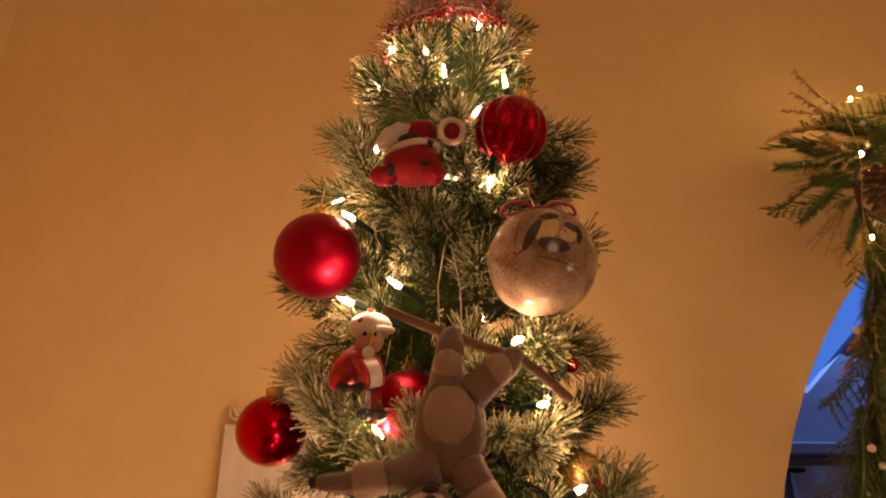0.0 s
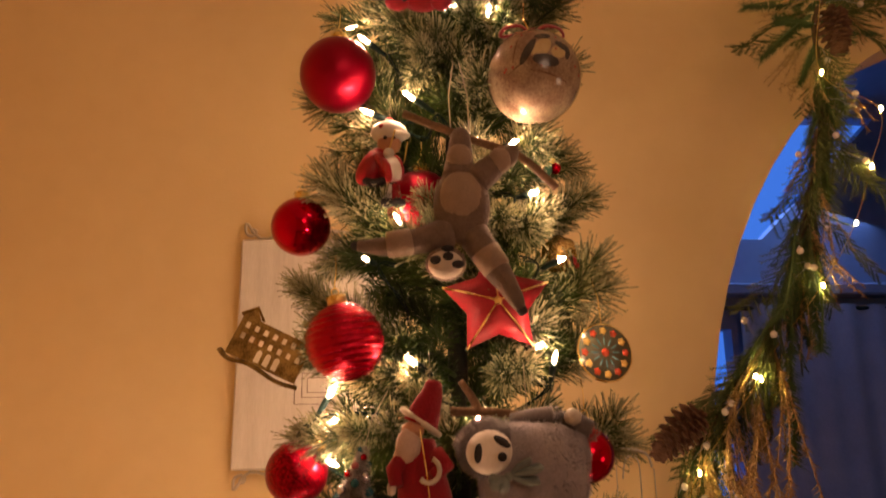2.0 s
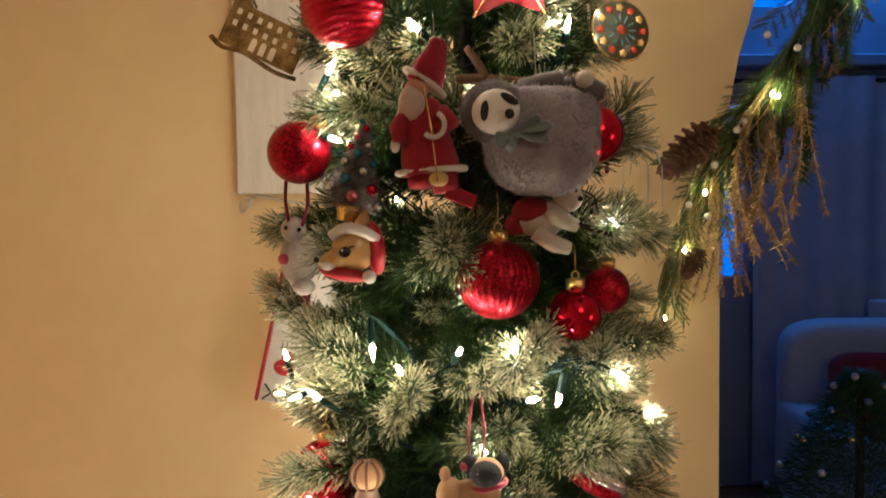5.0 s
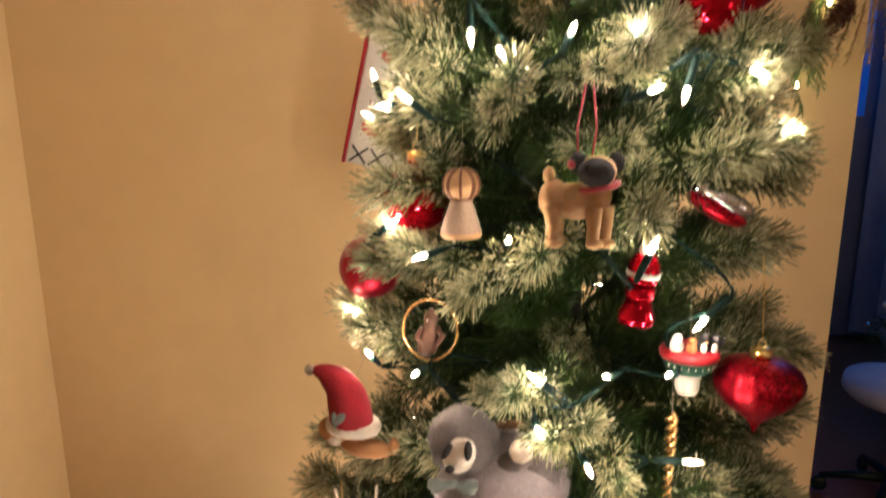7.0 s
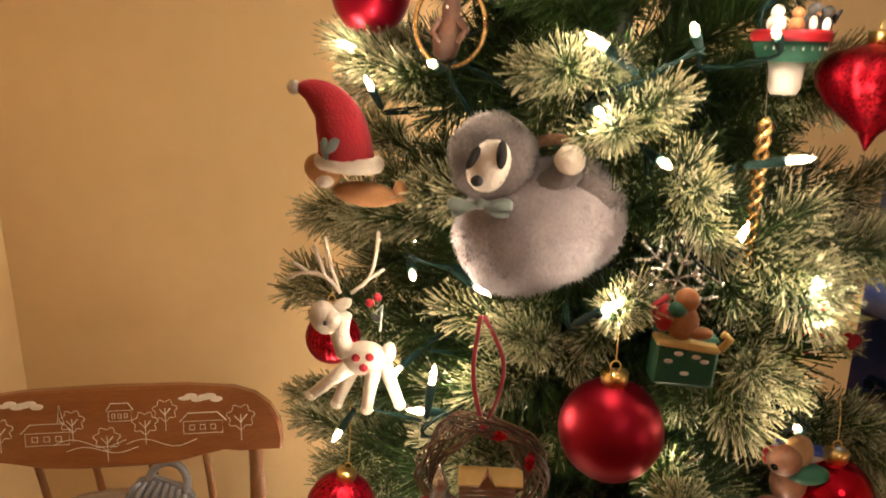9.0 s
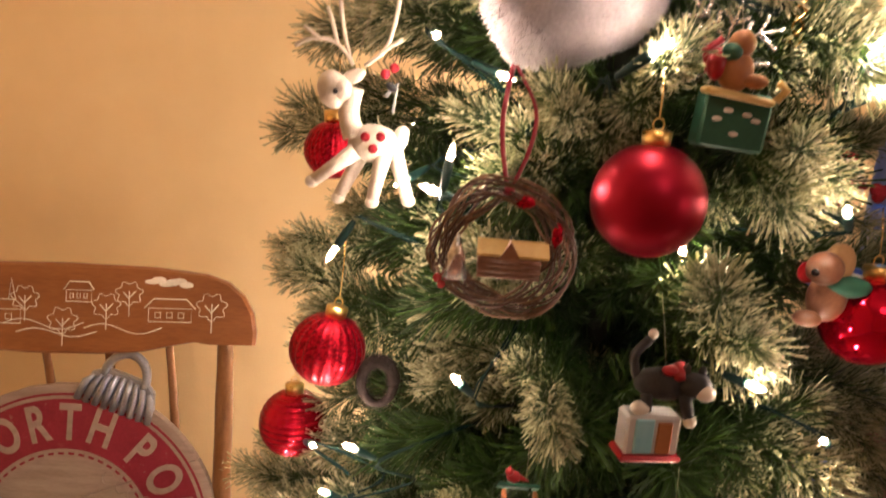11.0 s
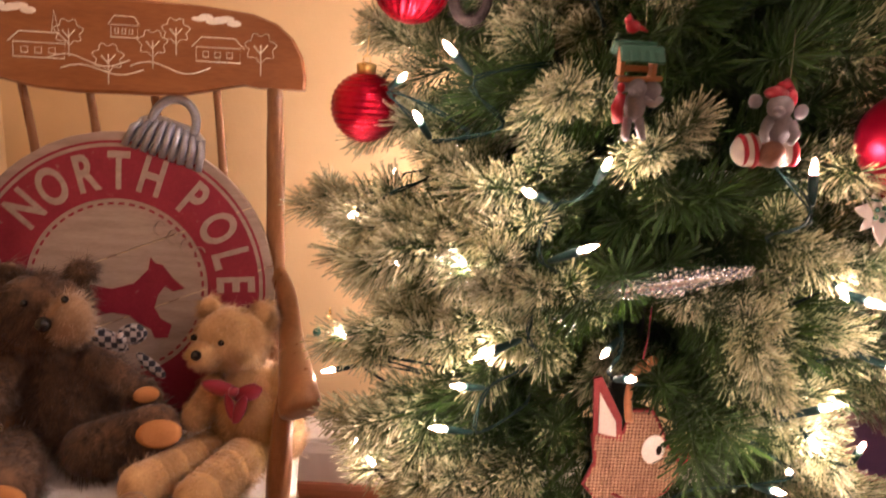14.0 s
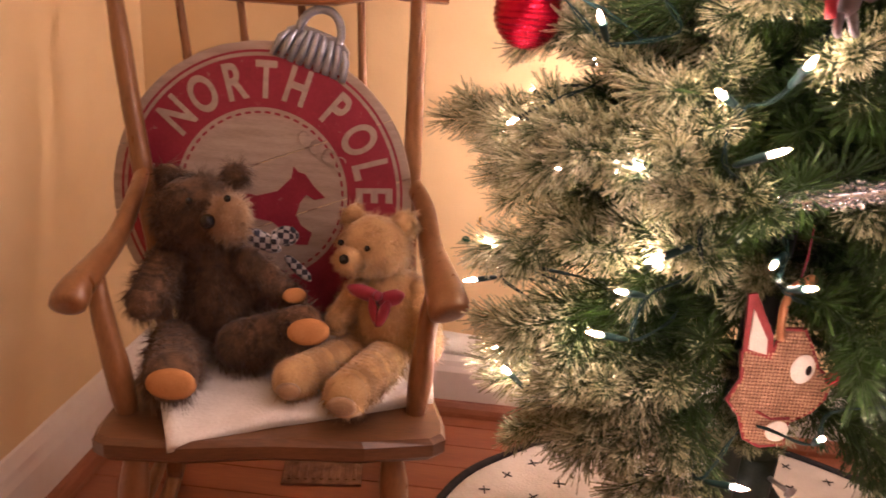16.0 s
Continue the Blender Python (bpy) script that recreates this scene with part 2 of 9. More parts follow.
    def prism(self, poly, depth, m=None, bevel=0.0, smooth=False):
        """A flat outline in x, y, given depth along z about 0; its rims are eased by bevel."""
        n, h = len(poly), depth / 2
        cx, cy = sum(p[0] for p in poly) / n, sum(p[1] for p in poly) / n
        def ring(z, cut):
            out = []
            for x, y in poly:
                d = math.hypot(x - cx, y - cy) or 1
                out.append((x - (x - cx) / d * cut, y - (y - cy) / d * cut, z))
            return out
        rings = [ring(-h, bevel), ring(-h + bevel, 0), ring(h - bevel, 0), ring(h, bevel)] if bevel else [ring(-h, 0), ring(h, 0)]
        verts = [p for r in rings for p in r]
        faces = [tuple(range(n))[::-1], tuple((len(rings) - 1) * n + i for i in range(n))]
        for k in range(len(rings) - 1):
            for i in range(n):
                j = (i + 1) % n
                faces.append((k * n + i, k * n + j, (k + 1) * n + j, (k + 1) * n + i))
        return self.add(verts, faces, smooth, m)

    def strand(self, p, d, length, width):
        """One fine hair or needle: a slim three-sided spike."""
        side = d.orthogonal().normalized()
        up, k = d.cross(side), len(self.v)
        for a in (0, 2.094, 4.189):
            q = p + width * (math.cos(a) * side + math.sin(a) * up)
            self.v.append(tuple(q))
        self.v.append(tuple(p + d * length))
        self.f += [(k, k + 1, k + 3), (k + 1, k + 2, k + 3), (k + 2, k, k + 3)]
        self.s += [True] * 3
        self.mi += [self.k] * 3

    def fur(self, c, r, count, length, width=0.0006, m=None, comb=(0, 0, -0.4), rng=random):
        r = (r, r, r) if isinstance(r, (int, float)) else r
        m = m or Matrix()
        m3 = m.to_3x3()
        for _ in range(count):
            d = Vector((rng.gauss(0, 1), rng.gauss(0, 1), rng.gauss(0, 1))).normalized()
            p = Vector((c[0] + r[0] * d.x, c[1] + r[1] * d.y, c[2] + r[2] * d.z))
            nrm = Vector((d.x / r[0], d.y / r[1], d.z / r[2])).normalized()
            nrm = (m3 @ nrm).normalized()
            clump = noise.noise_vector(p * 85)
            way = (nrm + Vector(comb) + 1.5 * clump + 0.4 * Vector((rng.uniform(-1, 1), rng.uniform(-1, 1), rng.uniform(-1, 1)))).normalized()
            self.strand(m @ p - nrm * 0.001, way, length * rng.uniform(0.5, 1.15) * (1 + 0.5 * clump.x), width)
        return self

    def mesh(self, name, material):
        me = bpy.data.meshes.new(name)
        me.from_pydata(self.v, [], self.f)
        me.polygons.foreach_set("use_smooth", self.s)
        for one in material if isinstance(material, (list, tuple)) else [material]:
            me.materials.append(one)
        me.polygons.foreach_set("material_index", self.mi)
        me.update()
        return me


def thing(name, m=None, label="", category="", group="", kind=""):
    ob = tagged(new(name), label, category, group, kind)
    ob.empty_display_size = 0.02
    if m is not None:
        ob.matrix_world = m
    return ob


def part(name, shape, material, parent=None, label="", m=None):
    ob = new(name, shape if isinstance(shape, bpy.types.Mesh) else shape.mesh(name, material))
    if parent is not None:
        ob.parent = parent
    if m is not None:
        ob.matrix_basis = m
    return tagged(ob, label)


def solo(name, shape, material, label, category, kind="", m=None, group=""):
    ob = part(name, shape, material, None, label, m)
    return tagged(ob, label, category, group, kind)


def curve_points(pts, steps=8):
    """A smooth line through points (Catmull-Rom)."""
    pts = [Vector(p) for p in pts]
    out = []
    for k in range(len(pts) - 1):
        a, b, c, d = pts[max(k - 1, 0)], pts[k], pts[k + 1], pts[min(k + 2, len(pts) - 1)]
        for s in range(steps):
            t = s / steps
            out.append(0.5 * (2 * b + (c - a) * t + (2 * a - 5 * b + 4 * c - d) * t * t + (3 * b - a - 3 * c + d) * t ** 3))
    return out + [pts[-1]]


# ---- the room ----
WALL_Y, LEFT_X, JAMB_X = 1.215, -0.803, 0.527
CEIL_Z, THICK = 2.95, 0.14
ARCH_C = (1.25, 1.62)  # middle and springing of the archway
ARCH_RX, ARCH_TOP = 1.25 - JAMB_X, 2.53

# back wall, pierced by the archway
arch = [(JAMB_X, 0.0), (JAMB_X, ARCH_C[1])]
for k in range(1, 33):
    w = math.pi - math.pi * k / 32
    arch.append((ARCH_C[0] + ARCH_RX * math.cos(w), ARCH_C[1] + (ARCH_TOP - ARCH_C[1]) * math.sin(w)))
arch.append((2 * ARCH_C[0] - JAMB_X, 0.0))
right_end = 3.4
sh = Shape()
top = CEIL_Z
for y, flip in ((WALL_Y, False), (WALL_Y + THICK, True)):
    quads = [[(LEFT_X, 0), (JAMB_X, 0), (JAMB_X, ARCH_C[1]), (LEFT_X, ARCH_C[1])], [(LEFT_X, ARCH_C[1]), (JAMB_X, ARCH_C[1]), (JAMB_X, top), (LEFT_X, top)]]
    xr = 2 * ARCH_C[0] - JAMB_X
    quads += [[(xr, 0), (right_end, 0), (right_end, ARCH_C[1]), (xr, ARCH_C[1])], [(xr, ARCH_C[1]), (right_end, ARCH_C[1]), (right_end, top), (xr, top)]]
    for a, b in zip(arch[1:-2], arch[2:-1]):
        quads.append([a, b, (b[0], top), (a[0], top)])
    for q in quads:
        vs = [(x, y, z) for x, z in q]
        sh.add(vs, [(0, 1, 2, 3) if not flip else (3, 2, 1, 0)], False)
for a, b in zip(arch[:-1], arch[1:]):
    sh.add([(a[0], WALL_Y, a[1]), (b[0], WALL_Y, b[1]), (b[0], WALL_Y + THICK, b[1]), (a[0], WALL_Y + THICK, a[1])], [(0, 1, 2, 3)], False)
solo("wall_north", sh, WALL, "warm cream painted wall with a rounded archway", "wall", "structure")

NEAR_Y = -3.2
sh = Shape().box((LEFT_X - THICK / 2, (WALL_Y + THICK + NEAR_Y) / 2, CEIL_Z / 2), (THICK, WALL_Y + THICK - NEAR_Y, CEIL_Z), bevel=0.001)
solo("wall_west", sh, WALL, "warm cream painted side wall", "wall", "structure")
sh = Shape().box((right_end + THICK / 2, (WALL_Y + THICK + NEAR_Y) / 2, CEIL_Z / 2), (THICK, WALL_Y + THICK - NEAR_Y, CEIL_Z), bevel=0.001)
solo("wall_east", sh, WALL, "warm cream painted side wall", "wall", "structure")
sh = Shape().box(((LEFT_X + right_end) / 2, NEAR_Y - THICK / 2, CEIL_Z / 2), (right_end - LEFT_X + 2 * THICK, THICK, CEIL_Z), bevel=0.001)
solo("wall_south", sh, WALL, "warm cream painted wall behind the walk", "wall", "structure")
sh = Shape().box(((LEFT_X + right_end) / 2, (WALL_Y + NEAR_Y) / 2, CEIL_Z + 0.05), (right_end - LEFT_X + 2 * THICK, WALL_Y - NEAR_Y + 3 * THICK, 0.1), bevel=0.001)
solo("ceiling", sh, CEIL, "plain off-white ceiling", "ceiling", "structure")

# next room
FAR_Y, FAR_TOP = 4.2, 3.7
BX0, BX1 = 0.2, 4.6
sh = Shape()
WX0, WX1, WZ0, WZ1 = 1.30, 3.0, 2.80, 3.60
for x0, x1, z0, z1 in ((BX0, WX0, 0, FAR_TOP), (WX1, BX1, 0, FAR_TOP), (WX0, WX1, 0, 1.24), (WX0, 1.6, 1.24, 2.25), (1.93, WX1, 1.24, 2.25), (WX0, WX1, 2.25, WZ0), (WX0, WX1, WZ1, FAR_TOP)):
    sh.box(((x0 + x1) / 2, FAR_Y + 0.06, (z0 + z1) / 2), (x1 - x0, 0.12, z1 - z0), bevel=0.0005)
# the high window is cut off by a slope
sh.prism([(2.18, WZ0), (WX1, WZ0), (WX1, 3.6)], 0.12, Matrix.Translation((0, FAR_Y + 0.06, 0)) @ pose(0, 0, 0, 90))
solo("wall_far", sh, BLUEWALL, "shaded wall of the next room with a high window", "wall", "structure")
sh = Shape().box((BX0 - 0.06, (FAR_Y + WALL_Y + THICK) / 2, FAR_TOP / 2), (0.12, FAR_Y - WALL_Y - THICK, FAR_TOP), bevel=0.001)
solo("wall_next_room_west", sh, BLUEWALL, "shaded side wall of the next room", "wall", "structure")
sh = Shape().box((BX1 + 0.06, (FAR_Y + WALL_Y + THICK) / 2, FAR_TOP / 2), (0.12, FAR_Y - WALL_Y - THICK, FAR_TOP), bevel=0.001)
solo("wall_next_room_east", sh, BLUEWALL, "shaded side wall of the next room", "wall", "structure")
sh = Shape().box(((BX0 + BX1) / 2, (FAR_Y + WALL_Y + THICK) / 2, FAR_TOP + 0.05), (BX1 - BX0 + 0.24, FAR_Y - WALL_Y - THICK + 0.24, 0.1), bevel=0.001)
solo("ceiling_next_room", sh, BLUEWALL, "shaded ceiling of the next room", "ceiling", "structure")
SKYPANE = mat("dusk_sky", (0.0, 0.0, 0.0), rough=1.0, emit=(0.02, 0.22, 1.0), power=1.0)
sh = Shape().add([(0.4, FAR_Y + 0.6, 0.6), (4.2, FAR_Y + 0.6, 0.6), (4.2, FAR_Y + 0.6, 4.2), (0.4, FAR_Y + 0.6, 4.2)], [(0, 1, 2, 3)], False)
solo("backdrop", sh, SKYPANE, "deep blue dusk sky beyond the window", "sky", "structure")

# floor: narrow boards in this room, plain dark floor beyond
sh = Shape().box(((LEFT_X + BX1) / 2, (NEAR_Y + FAR_Y) / 2, -0.055), (BX1 - LEFT_X + 0.4, FAR_Y - NEAR_Y + 0.6, 0.09), bevel=0.001)
solo("floor", sh, FLOORM, "red-brown stained wooden floor", "floor", "structure")
board_meshes = []
for k in range(6):
    s = Shape().box((0, 0, 0), (1.1 + 0.15 * k, 0.0572, 0.012), bevel=0.0009)
    board_meshes.append(s.mesh("floorboard", FLOORM))
floor_ob = bpy.data.objects["floor"]
rb = random.Random(3)
for row in range(21):
    x = LEFT_X + 0.002
    y = 1.185 - 0.058 * row
    while x < 1.0:
        k = rb.randrange(6)
        ln = 1.1 + 0.15 * k
        ob = part("floorboard", board_meshes[k], None, floor_ob)
        ob.matrix_basis = pose(x + ln / 2, y, -0.0052)
        x += ln + 0.0008

# baseboards with a stained shoe moulding
def baseboard(name, length, m):
    s = Shape()
    prof = [(0, 0), (0.014, 0), (0.014, 0.078), (0.011, 0.088), (0.010, 0.098), (0.006, 0.108), (0.004, 0.115), (0, 0.117)]
    vs = [(x, -y, z) for x in (0, length) for y, z in prof]
    k = len(prof)
    fs = [(i, (i + 1) % k, k + (i + 1) % k, k + i) for i in range(k)] + [tuple(range(k))[::-1], tuple(range(k, 2 * k))]
    s.add(vs, fs, False)
    ob = solo(name, s, TRIM, "white moulded baseboard", "baseboard", "structure", m)
    s = Shape()
    prof = [(0.014, 0.0), (0.031, 0.0), (0.030, 0.008), (0.026, 0.016), (0.020, 0.022), (0.014, 0.024)]
    vs = [(x, -y, z) for x in (0, length) for y, z in prof]
    k = len(prof)
    fs = [(i, (i + 1) % k, k + (i + 1) % k, k + i) for i in range(k)] + [tuple(range(k))[::-1], tuple(range(k, 2 * k))]
    s.add(vs, fs, False)
    part("shoe_moulding", s, SHOE, ob, "red-brown stained shoe moulding")
    return ob

baseboard("baseboard_north", JAMB_X - LEFT_X, pose(LEFT_X, WALL_Y - 0.001, 0.001))
baseboard("baseboard_west", WALL_Y - NEAR_Y, pose(LEFT_X + 0.001, NEAR_Y, 0.001, 0, 0, 90))


# ---- the tree ----
def reach(z, az=0.0):
    """How far the needles reach from the tree's axis at a height; slimmer in front near the floor."""
    r = float(np.interp(z, (0.12, 0.25, 0.40, 0.55, 0.80, 1.00, 1.15, 1.30, 1.50, 1.80, 2.00, 2.20, 2.40, 2.48, 2.62), (0.16, 0.28, 0.34, 0.345, 0.33, 0.295, 0.26, 0.237, 0.220, 0.205, 0.180, 0.142, 0.092, 0.07, 0.03)))
    ahead = max(0.0, -math.sin(az))
    return r * (1 - ahead * float(np.interp(z, (0.4, 0.9, 1.2), (0.30, 0.14, 0.0))))


def axis(z):
    return Vector((0.076 - 0.006 * z, 0.84 - 0.012 * z, z))


def on_tree(az, z, k=1.0):
    """A place on the tree's outline: azimuth in degrees, 270 faces the walk."""
    a = radians(az)
    return axis(z) + k * reach(z, a) * Vector((math.cos(a), math.sin(a), 0))


def blade(s, uvs, p, way, length, width, f, rng):
    """One flat film needle, blunt at its tip; a frosted one carries ragged grains of flock over its outer half."""
    side = way.cross(Vector((rng.gauss(0, 1), rng.gauss(0, 1), rng.gauss(0, 1)))).normalized()
    k, q = len(s.v), p + way * length
    s.v += [tuple(p), tuple(q + side * width * 0.5), tuple(q - side * width * 0.5)]
    s.f.append((k, k + 1, k + 2))
    uvs += [(0.0, f), (1.0, f), (1.0, f)]
    grains = 0 if f < 0.38 else 1 if f < 0.72 else 2
    for g in range(grains):
        c = p + way * length * rng.uniform(0.58, 1.03)
        k = len(s.v)
        h = rng.uniform(0.0006, 0.0013)
        for _ in range(3):
            s.v.append((c.x + rng.gauss(0, h), c.y + rng.gauss(0, h), c.z + rng.gauss(0, h)))
        s.f.append((k, k + 1, k + 2))
        uvs += [(1.0, 1.0)] * 3
    s.s += [False] * (1 + grains)
    s.mi += [s.k] * (1 + grains)


def branch_mesh(length, rng, frosted=True):
    """A branch along +x: a stem, side twigs, and short bottle-brush needles, the outer ones thick with flock."""
    s, uvs = Shape(), []
    lift = rng.uniform(-0.06, 0.16)
    stem = [Vector((length * t, 0.03 * length * math.sin(5 * t), lift * length * t * t)) for t in (0, 0.25, 0.5, 0.75, 1.0)]
    s.tube(stem, [0.0030, 0.003, 0.0024, 0.0018, 0.001], 5)
    twigs = [(stem[4] - (stem[4] - stem[3]).normalized() * min(0.062, 0.6 * length), stem[4], 1.0)]
    count = max(3, int(length / 0.034))
    for k in range(count):
        t = 0.30 + 0.62 * k / count + rng.uniform(-0.03, 0.03)
        p = stem[0].lerp(stem[4], t)
        p.z = lift * length * t * t
        side = 1 if k % 2 else -1
        ang = rng.uniform(0.35, 0.85) * side
        d = Vector((math.cos(ang), math.sin(ang), rng.uniform(-0.30, 0.55))).normalized()
        ln = rng.uniform(0.045, 0.072) * (1.1 - 0.3 * t)
        twigs.append((p, p + d * ln, t))
        s.tube([p, p + d * ln * 0.5, p + d * ln], [0.0016, 0.0013, 0.0008], 4)
    uvs += [(0.0, 0.0)] * sum(len(f) for f in s.f)
    # plain green needles along the inner stem
    twigs.append((stem[0].lerp(stem[4], 0.05), stem[0].lerp(stem[4], 0.66), -1.0))
    for a, b, t in twigs:
        d = (b - a).normalized()
        ln = (b - a).length
        side = d.orthogonal().normalized()
        up = d.cross(side)
        num = int(ln * (2500 if t < 0 else 3700)) + (0 if t < 0 else 70)
        reach_out = rng.uniform(0.9, 1.2)
        for _ in range(num):
            u = rng.random() ** 0.8
            w = rng.uniform(0, 2 * math.pi)
            out = math.cos(w) * side + math.sin(w) * up
            slope = rng.uniform(0.55, 1.0) if u < 0.86 else rng.uniform(0.10, 0.85)
            way = (math.cos(slope) * d + math.sin(slope) * out).normalized()
            f = 0.0 if t < 0 or not frosted else min(1.0, max(0.0, 1.6 * (t - 0.47) + 0.65 * u + rng.uniform(-0.3, 0.3)))
            long = rng.uniform(0.024, 0.038) if t < 0 else rng.uniform(0.019, 0.033) * reach_out
            blade(s, uvs, a + (b - a) * u, way, long, rng.uniform(0.0010, 0.0016), f, rng)
    me = s.mesh("branch", NEEDLES)
    layer = me.uv_layers.new(name="UVMap")
    layer.data.foreach_set("uv", np.array(uvs, dtype=np.float32).ravel())
    return me


rng = random.Random(7)
BRANCHES = {ln: [branch_mesh(ln, rng) for _ in range(4)] for ln in (0.08, 0.13, 0.19, 0.25, 0.31)}
rng = random.Random(19)
tree = thing("christmas_tree", pose(0.076, 0.84, 0), "slim artificial christmas tree with green frosted needles", "christmas tree")
back = tree.matrix_world.inverted()
sh = Shape().tube([axis(z) for z in (0.05, 0.6, 1.2, 1.8, 2.4, 2.55)], [0.019, 0.018, 0.015, 0.012, 0.007, 0.003], 10, m=back)
part("trunk", sh, POLE, tree, "dark green-black pole trunk")
heights = np.linspace(0.24, 2.52, 3000)
weight = np.array([(reach(z) + 0.10) * (1.35 if z < 0.6 else 1.0) for z in heights]).cumsum()
weight /= weight[-1]
NUM = 250
# clear space in front of the larger ornaments: x, y, z and radius
CLEAR = ((-0.075, 0.735, 2.122, 0.05), (0.122, 0.69, 2.244, 0.045), (0.141, 0.662, 2.095, 0.06), (0.057, 0.612, 1.937, 0.09), (0.022, 0.668, 2.2, 0.05), (-0.054, 0.645, 1.812, 0.05), (0.094, 0.66, 1.852, 0.06), (0.214, 0.71, 1.806, 0.06), (0.114, 0.63, 1.69, 0.075), (0.02, 0.607, 1.697, 0.06), (0.083, 0.655, 1.566, 0.05), (-0.05, 0.655, 1.594, 0.045), (0.057, 0.634, 1.376, 0.06), (0.225, 0.675, 1.2, 0.055), (-0.165, 0.708, 1.158, 0.06), (-0.012, 0.67, 1.108, 0.08), (-0.137, 0.672, 0.984, 0.06), (0.05, 0.605, 0.964, 0.055), (-0.047, 0.605, 0.925, 0.055), (0.072, 0.588, 0.845, 0.05), (-0.172, 0.74, 0.798, 0.045), (0.094, 0.618, 0.70, 0.04), (-0.222, 0.80, 0.686, 0.055), (-0.172, 0.74, 0.798, 0.065), (-0.123, 0.70, 0.784, 0.05), (0.062, 0.742, 0.368, 0.125), (0.0, 0.742, 0.43, 0.08), (0.11, 0.742, 0.42, 0.08), (0.06, 0.742, 0.47, 0.07), (0.03, 0.645, 0.566, 0.06), (0.09, 0.645, 0.572, 0.06), (-0.01, 0.622, 0.73, 0.045), (0.1, 0.65, 1.035, 0.04), (0.11, 0.642, 1.297, 0.035), (0.162, 0.672, 1.226, 0.04), (-0.042, 0.68, 1.358, 0.035), (-0.072, 0.7, 1.236, 0.035), (-0.123, 0.7, 0.784, 0.03), (0.186, 0.65, 0.944, 0.03), (0.246, 0.785, 0.976, 0.035), (-0.018, 0.69, 2.008, 0.04), (-0.125, 0.825, 1.973, 0.04))
# deep gaps between the tufts: x, y, z and radius
GAPS = tuple((x, 0.74, z, r) for x, z, r in ((0.02, 1.263, 0.055), (0.029, 1.535, 0.05), (0.051, 0.70, 0.06), (0.028, 0.60, 0.06), (0.029, 1.227, 0.05), (0.091, 1.006, 0.045), (-0.007, 1.872, 0.04), (0.002, 1.647, 0.035), (0.05, 0.753, 0.05), (0.02, 0.88, 0.05), (0.024, 1.512, 0.045), (0.022, 1.387, 0.04), (0.085, 1.275, 0.04), (0.088, 1.187, 0.045), (-0.03, 1.265, 0.035), (0.049, 0.90, 0.04), (0.023, 0.80, 0.035), (-0.018, 0.617, 0.045), (0.04, 0.61, 0.045), (0.07, 0.645, 0.05), (-0.036, 0.682, 0.04), (0.0, 0.52, 0.05), (0.053, 0.51, 0.05)))
for k in range(NUM):
    z = float(np.interp((k + 0.5) / NUM, weight, heights))
    if 0.35 < z < 1.85:
        z = 0.35 + 0.105 * round((z - 0.35) / 0.105) + rng.uniform(-0.020, 0.020)
    az = (k * 137.508 + rng.uniform(-14, 14)) % 360
    r = reach(z, radians(az)) * rng.uniform(0.76, 0.97)
    # fuller towards the chair, low down
    r *= 1 + max(0.0, -math.cos(radians(az))) * float(np.interp(z, (0.3, 0.85, 1.15, 1.4), (0.14, 0.12, 0.10, 0.0)))
    tip = on_tree(az, z, r / max(0.001, reach(z, radians(az))))
    for x, y, h, q in CLEAR + GAPS:
        if math.hypot(tip.x - x, tip.z - h) < q + 0.012 and tip.y < y + 0.03:
            r = max(0.05, r - (y + 0.05 - tip.y))
            tip = on_tree(az, z, r / max(0.001, reach(z, radians(az))))
    ln = min(BRANCHES, key=lambda q: abs(q - (r - 0.02)))
    rise = float(np.interp(z, (0.2, 0.5, 1.0, 2.0, 2.5), (-24, -8, 6, 18, 50))) + rng.uniform(-9, 9)
    size = max(0.6, min(1.2, r / (ln * max(0.5, math.cos(radians(rise))) + 0.015)))
    m = pose(0, 0, 0, 0, 0, az) @ pose(0, 0, 0, 0, -rise, 0) @ pose(0, 0, 0, rng.uniform(0, 360) if z > 2.2 else rng.uniform(-40, 40))
    base = tip - (m @ Vector((ln * size, 0, 0)))
    ob = part("branch", rng.choice(BRANCHES[ln]), None, tree)
    ob.matrix_basis = back @ Matrix.Translation(base) @ m @ Matrix.Scale(size, 4)
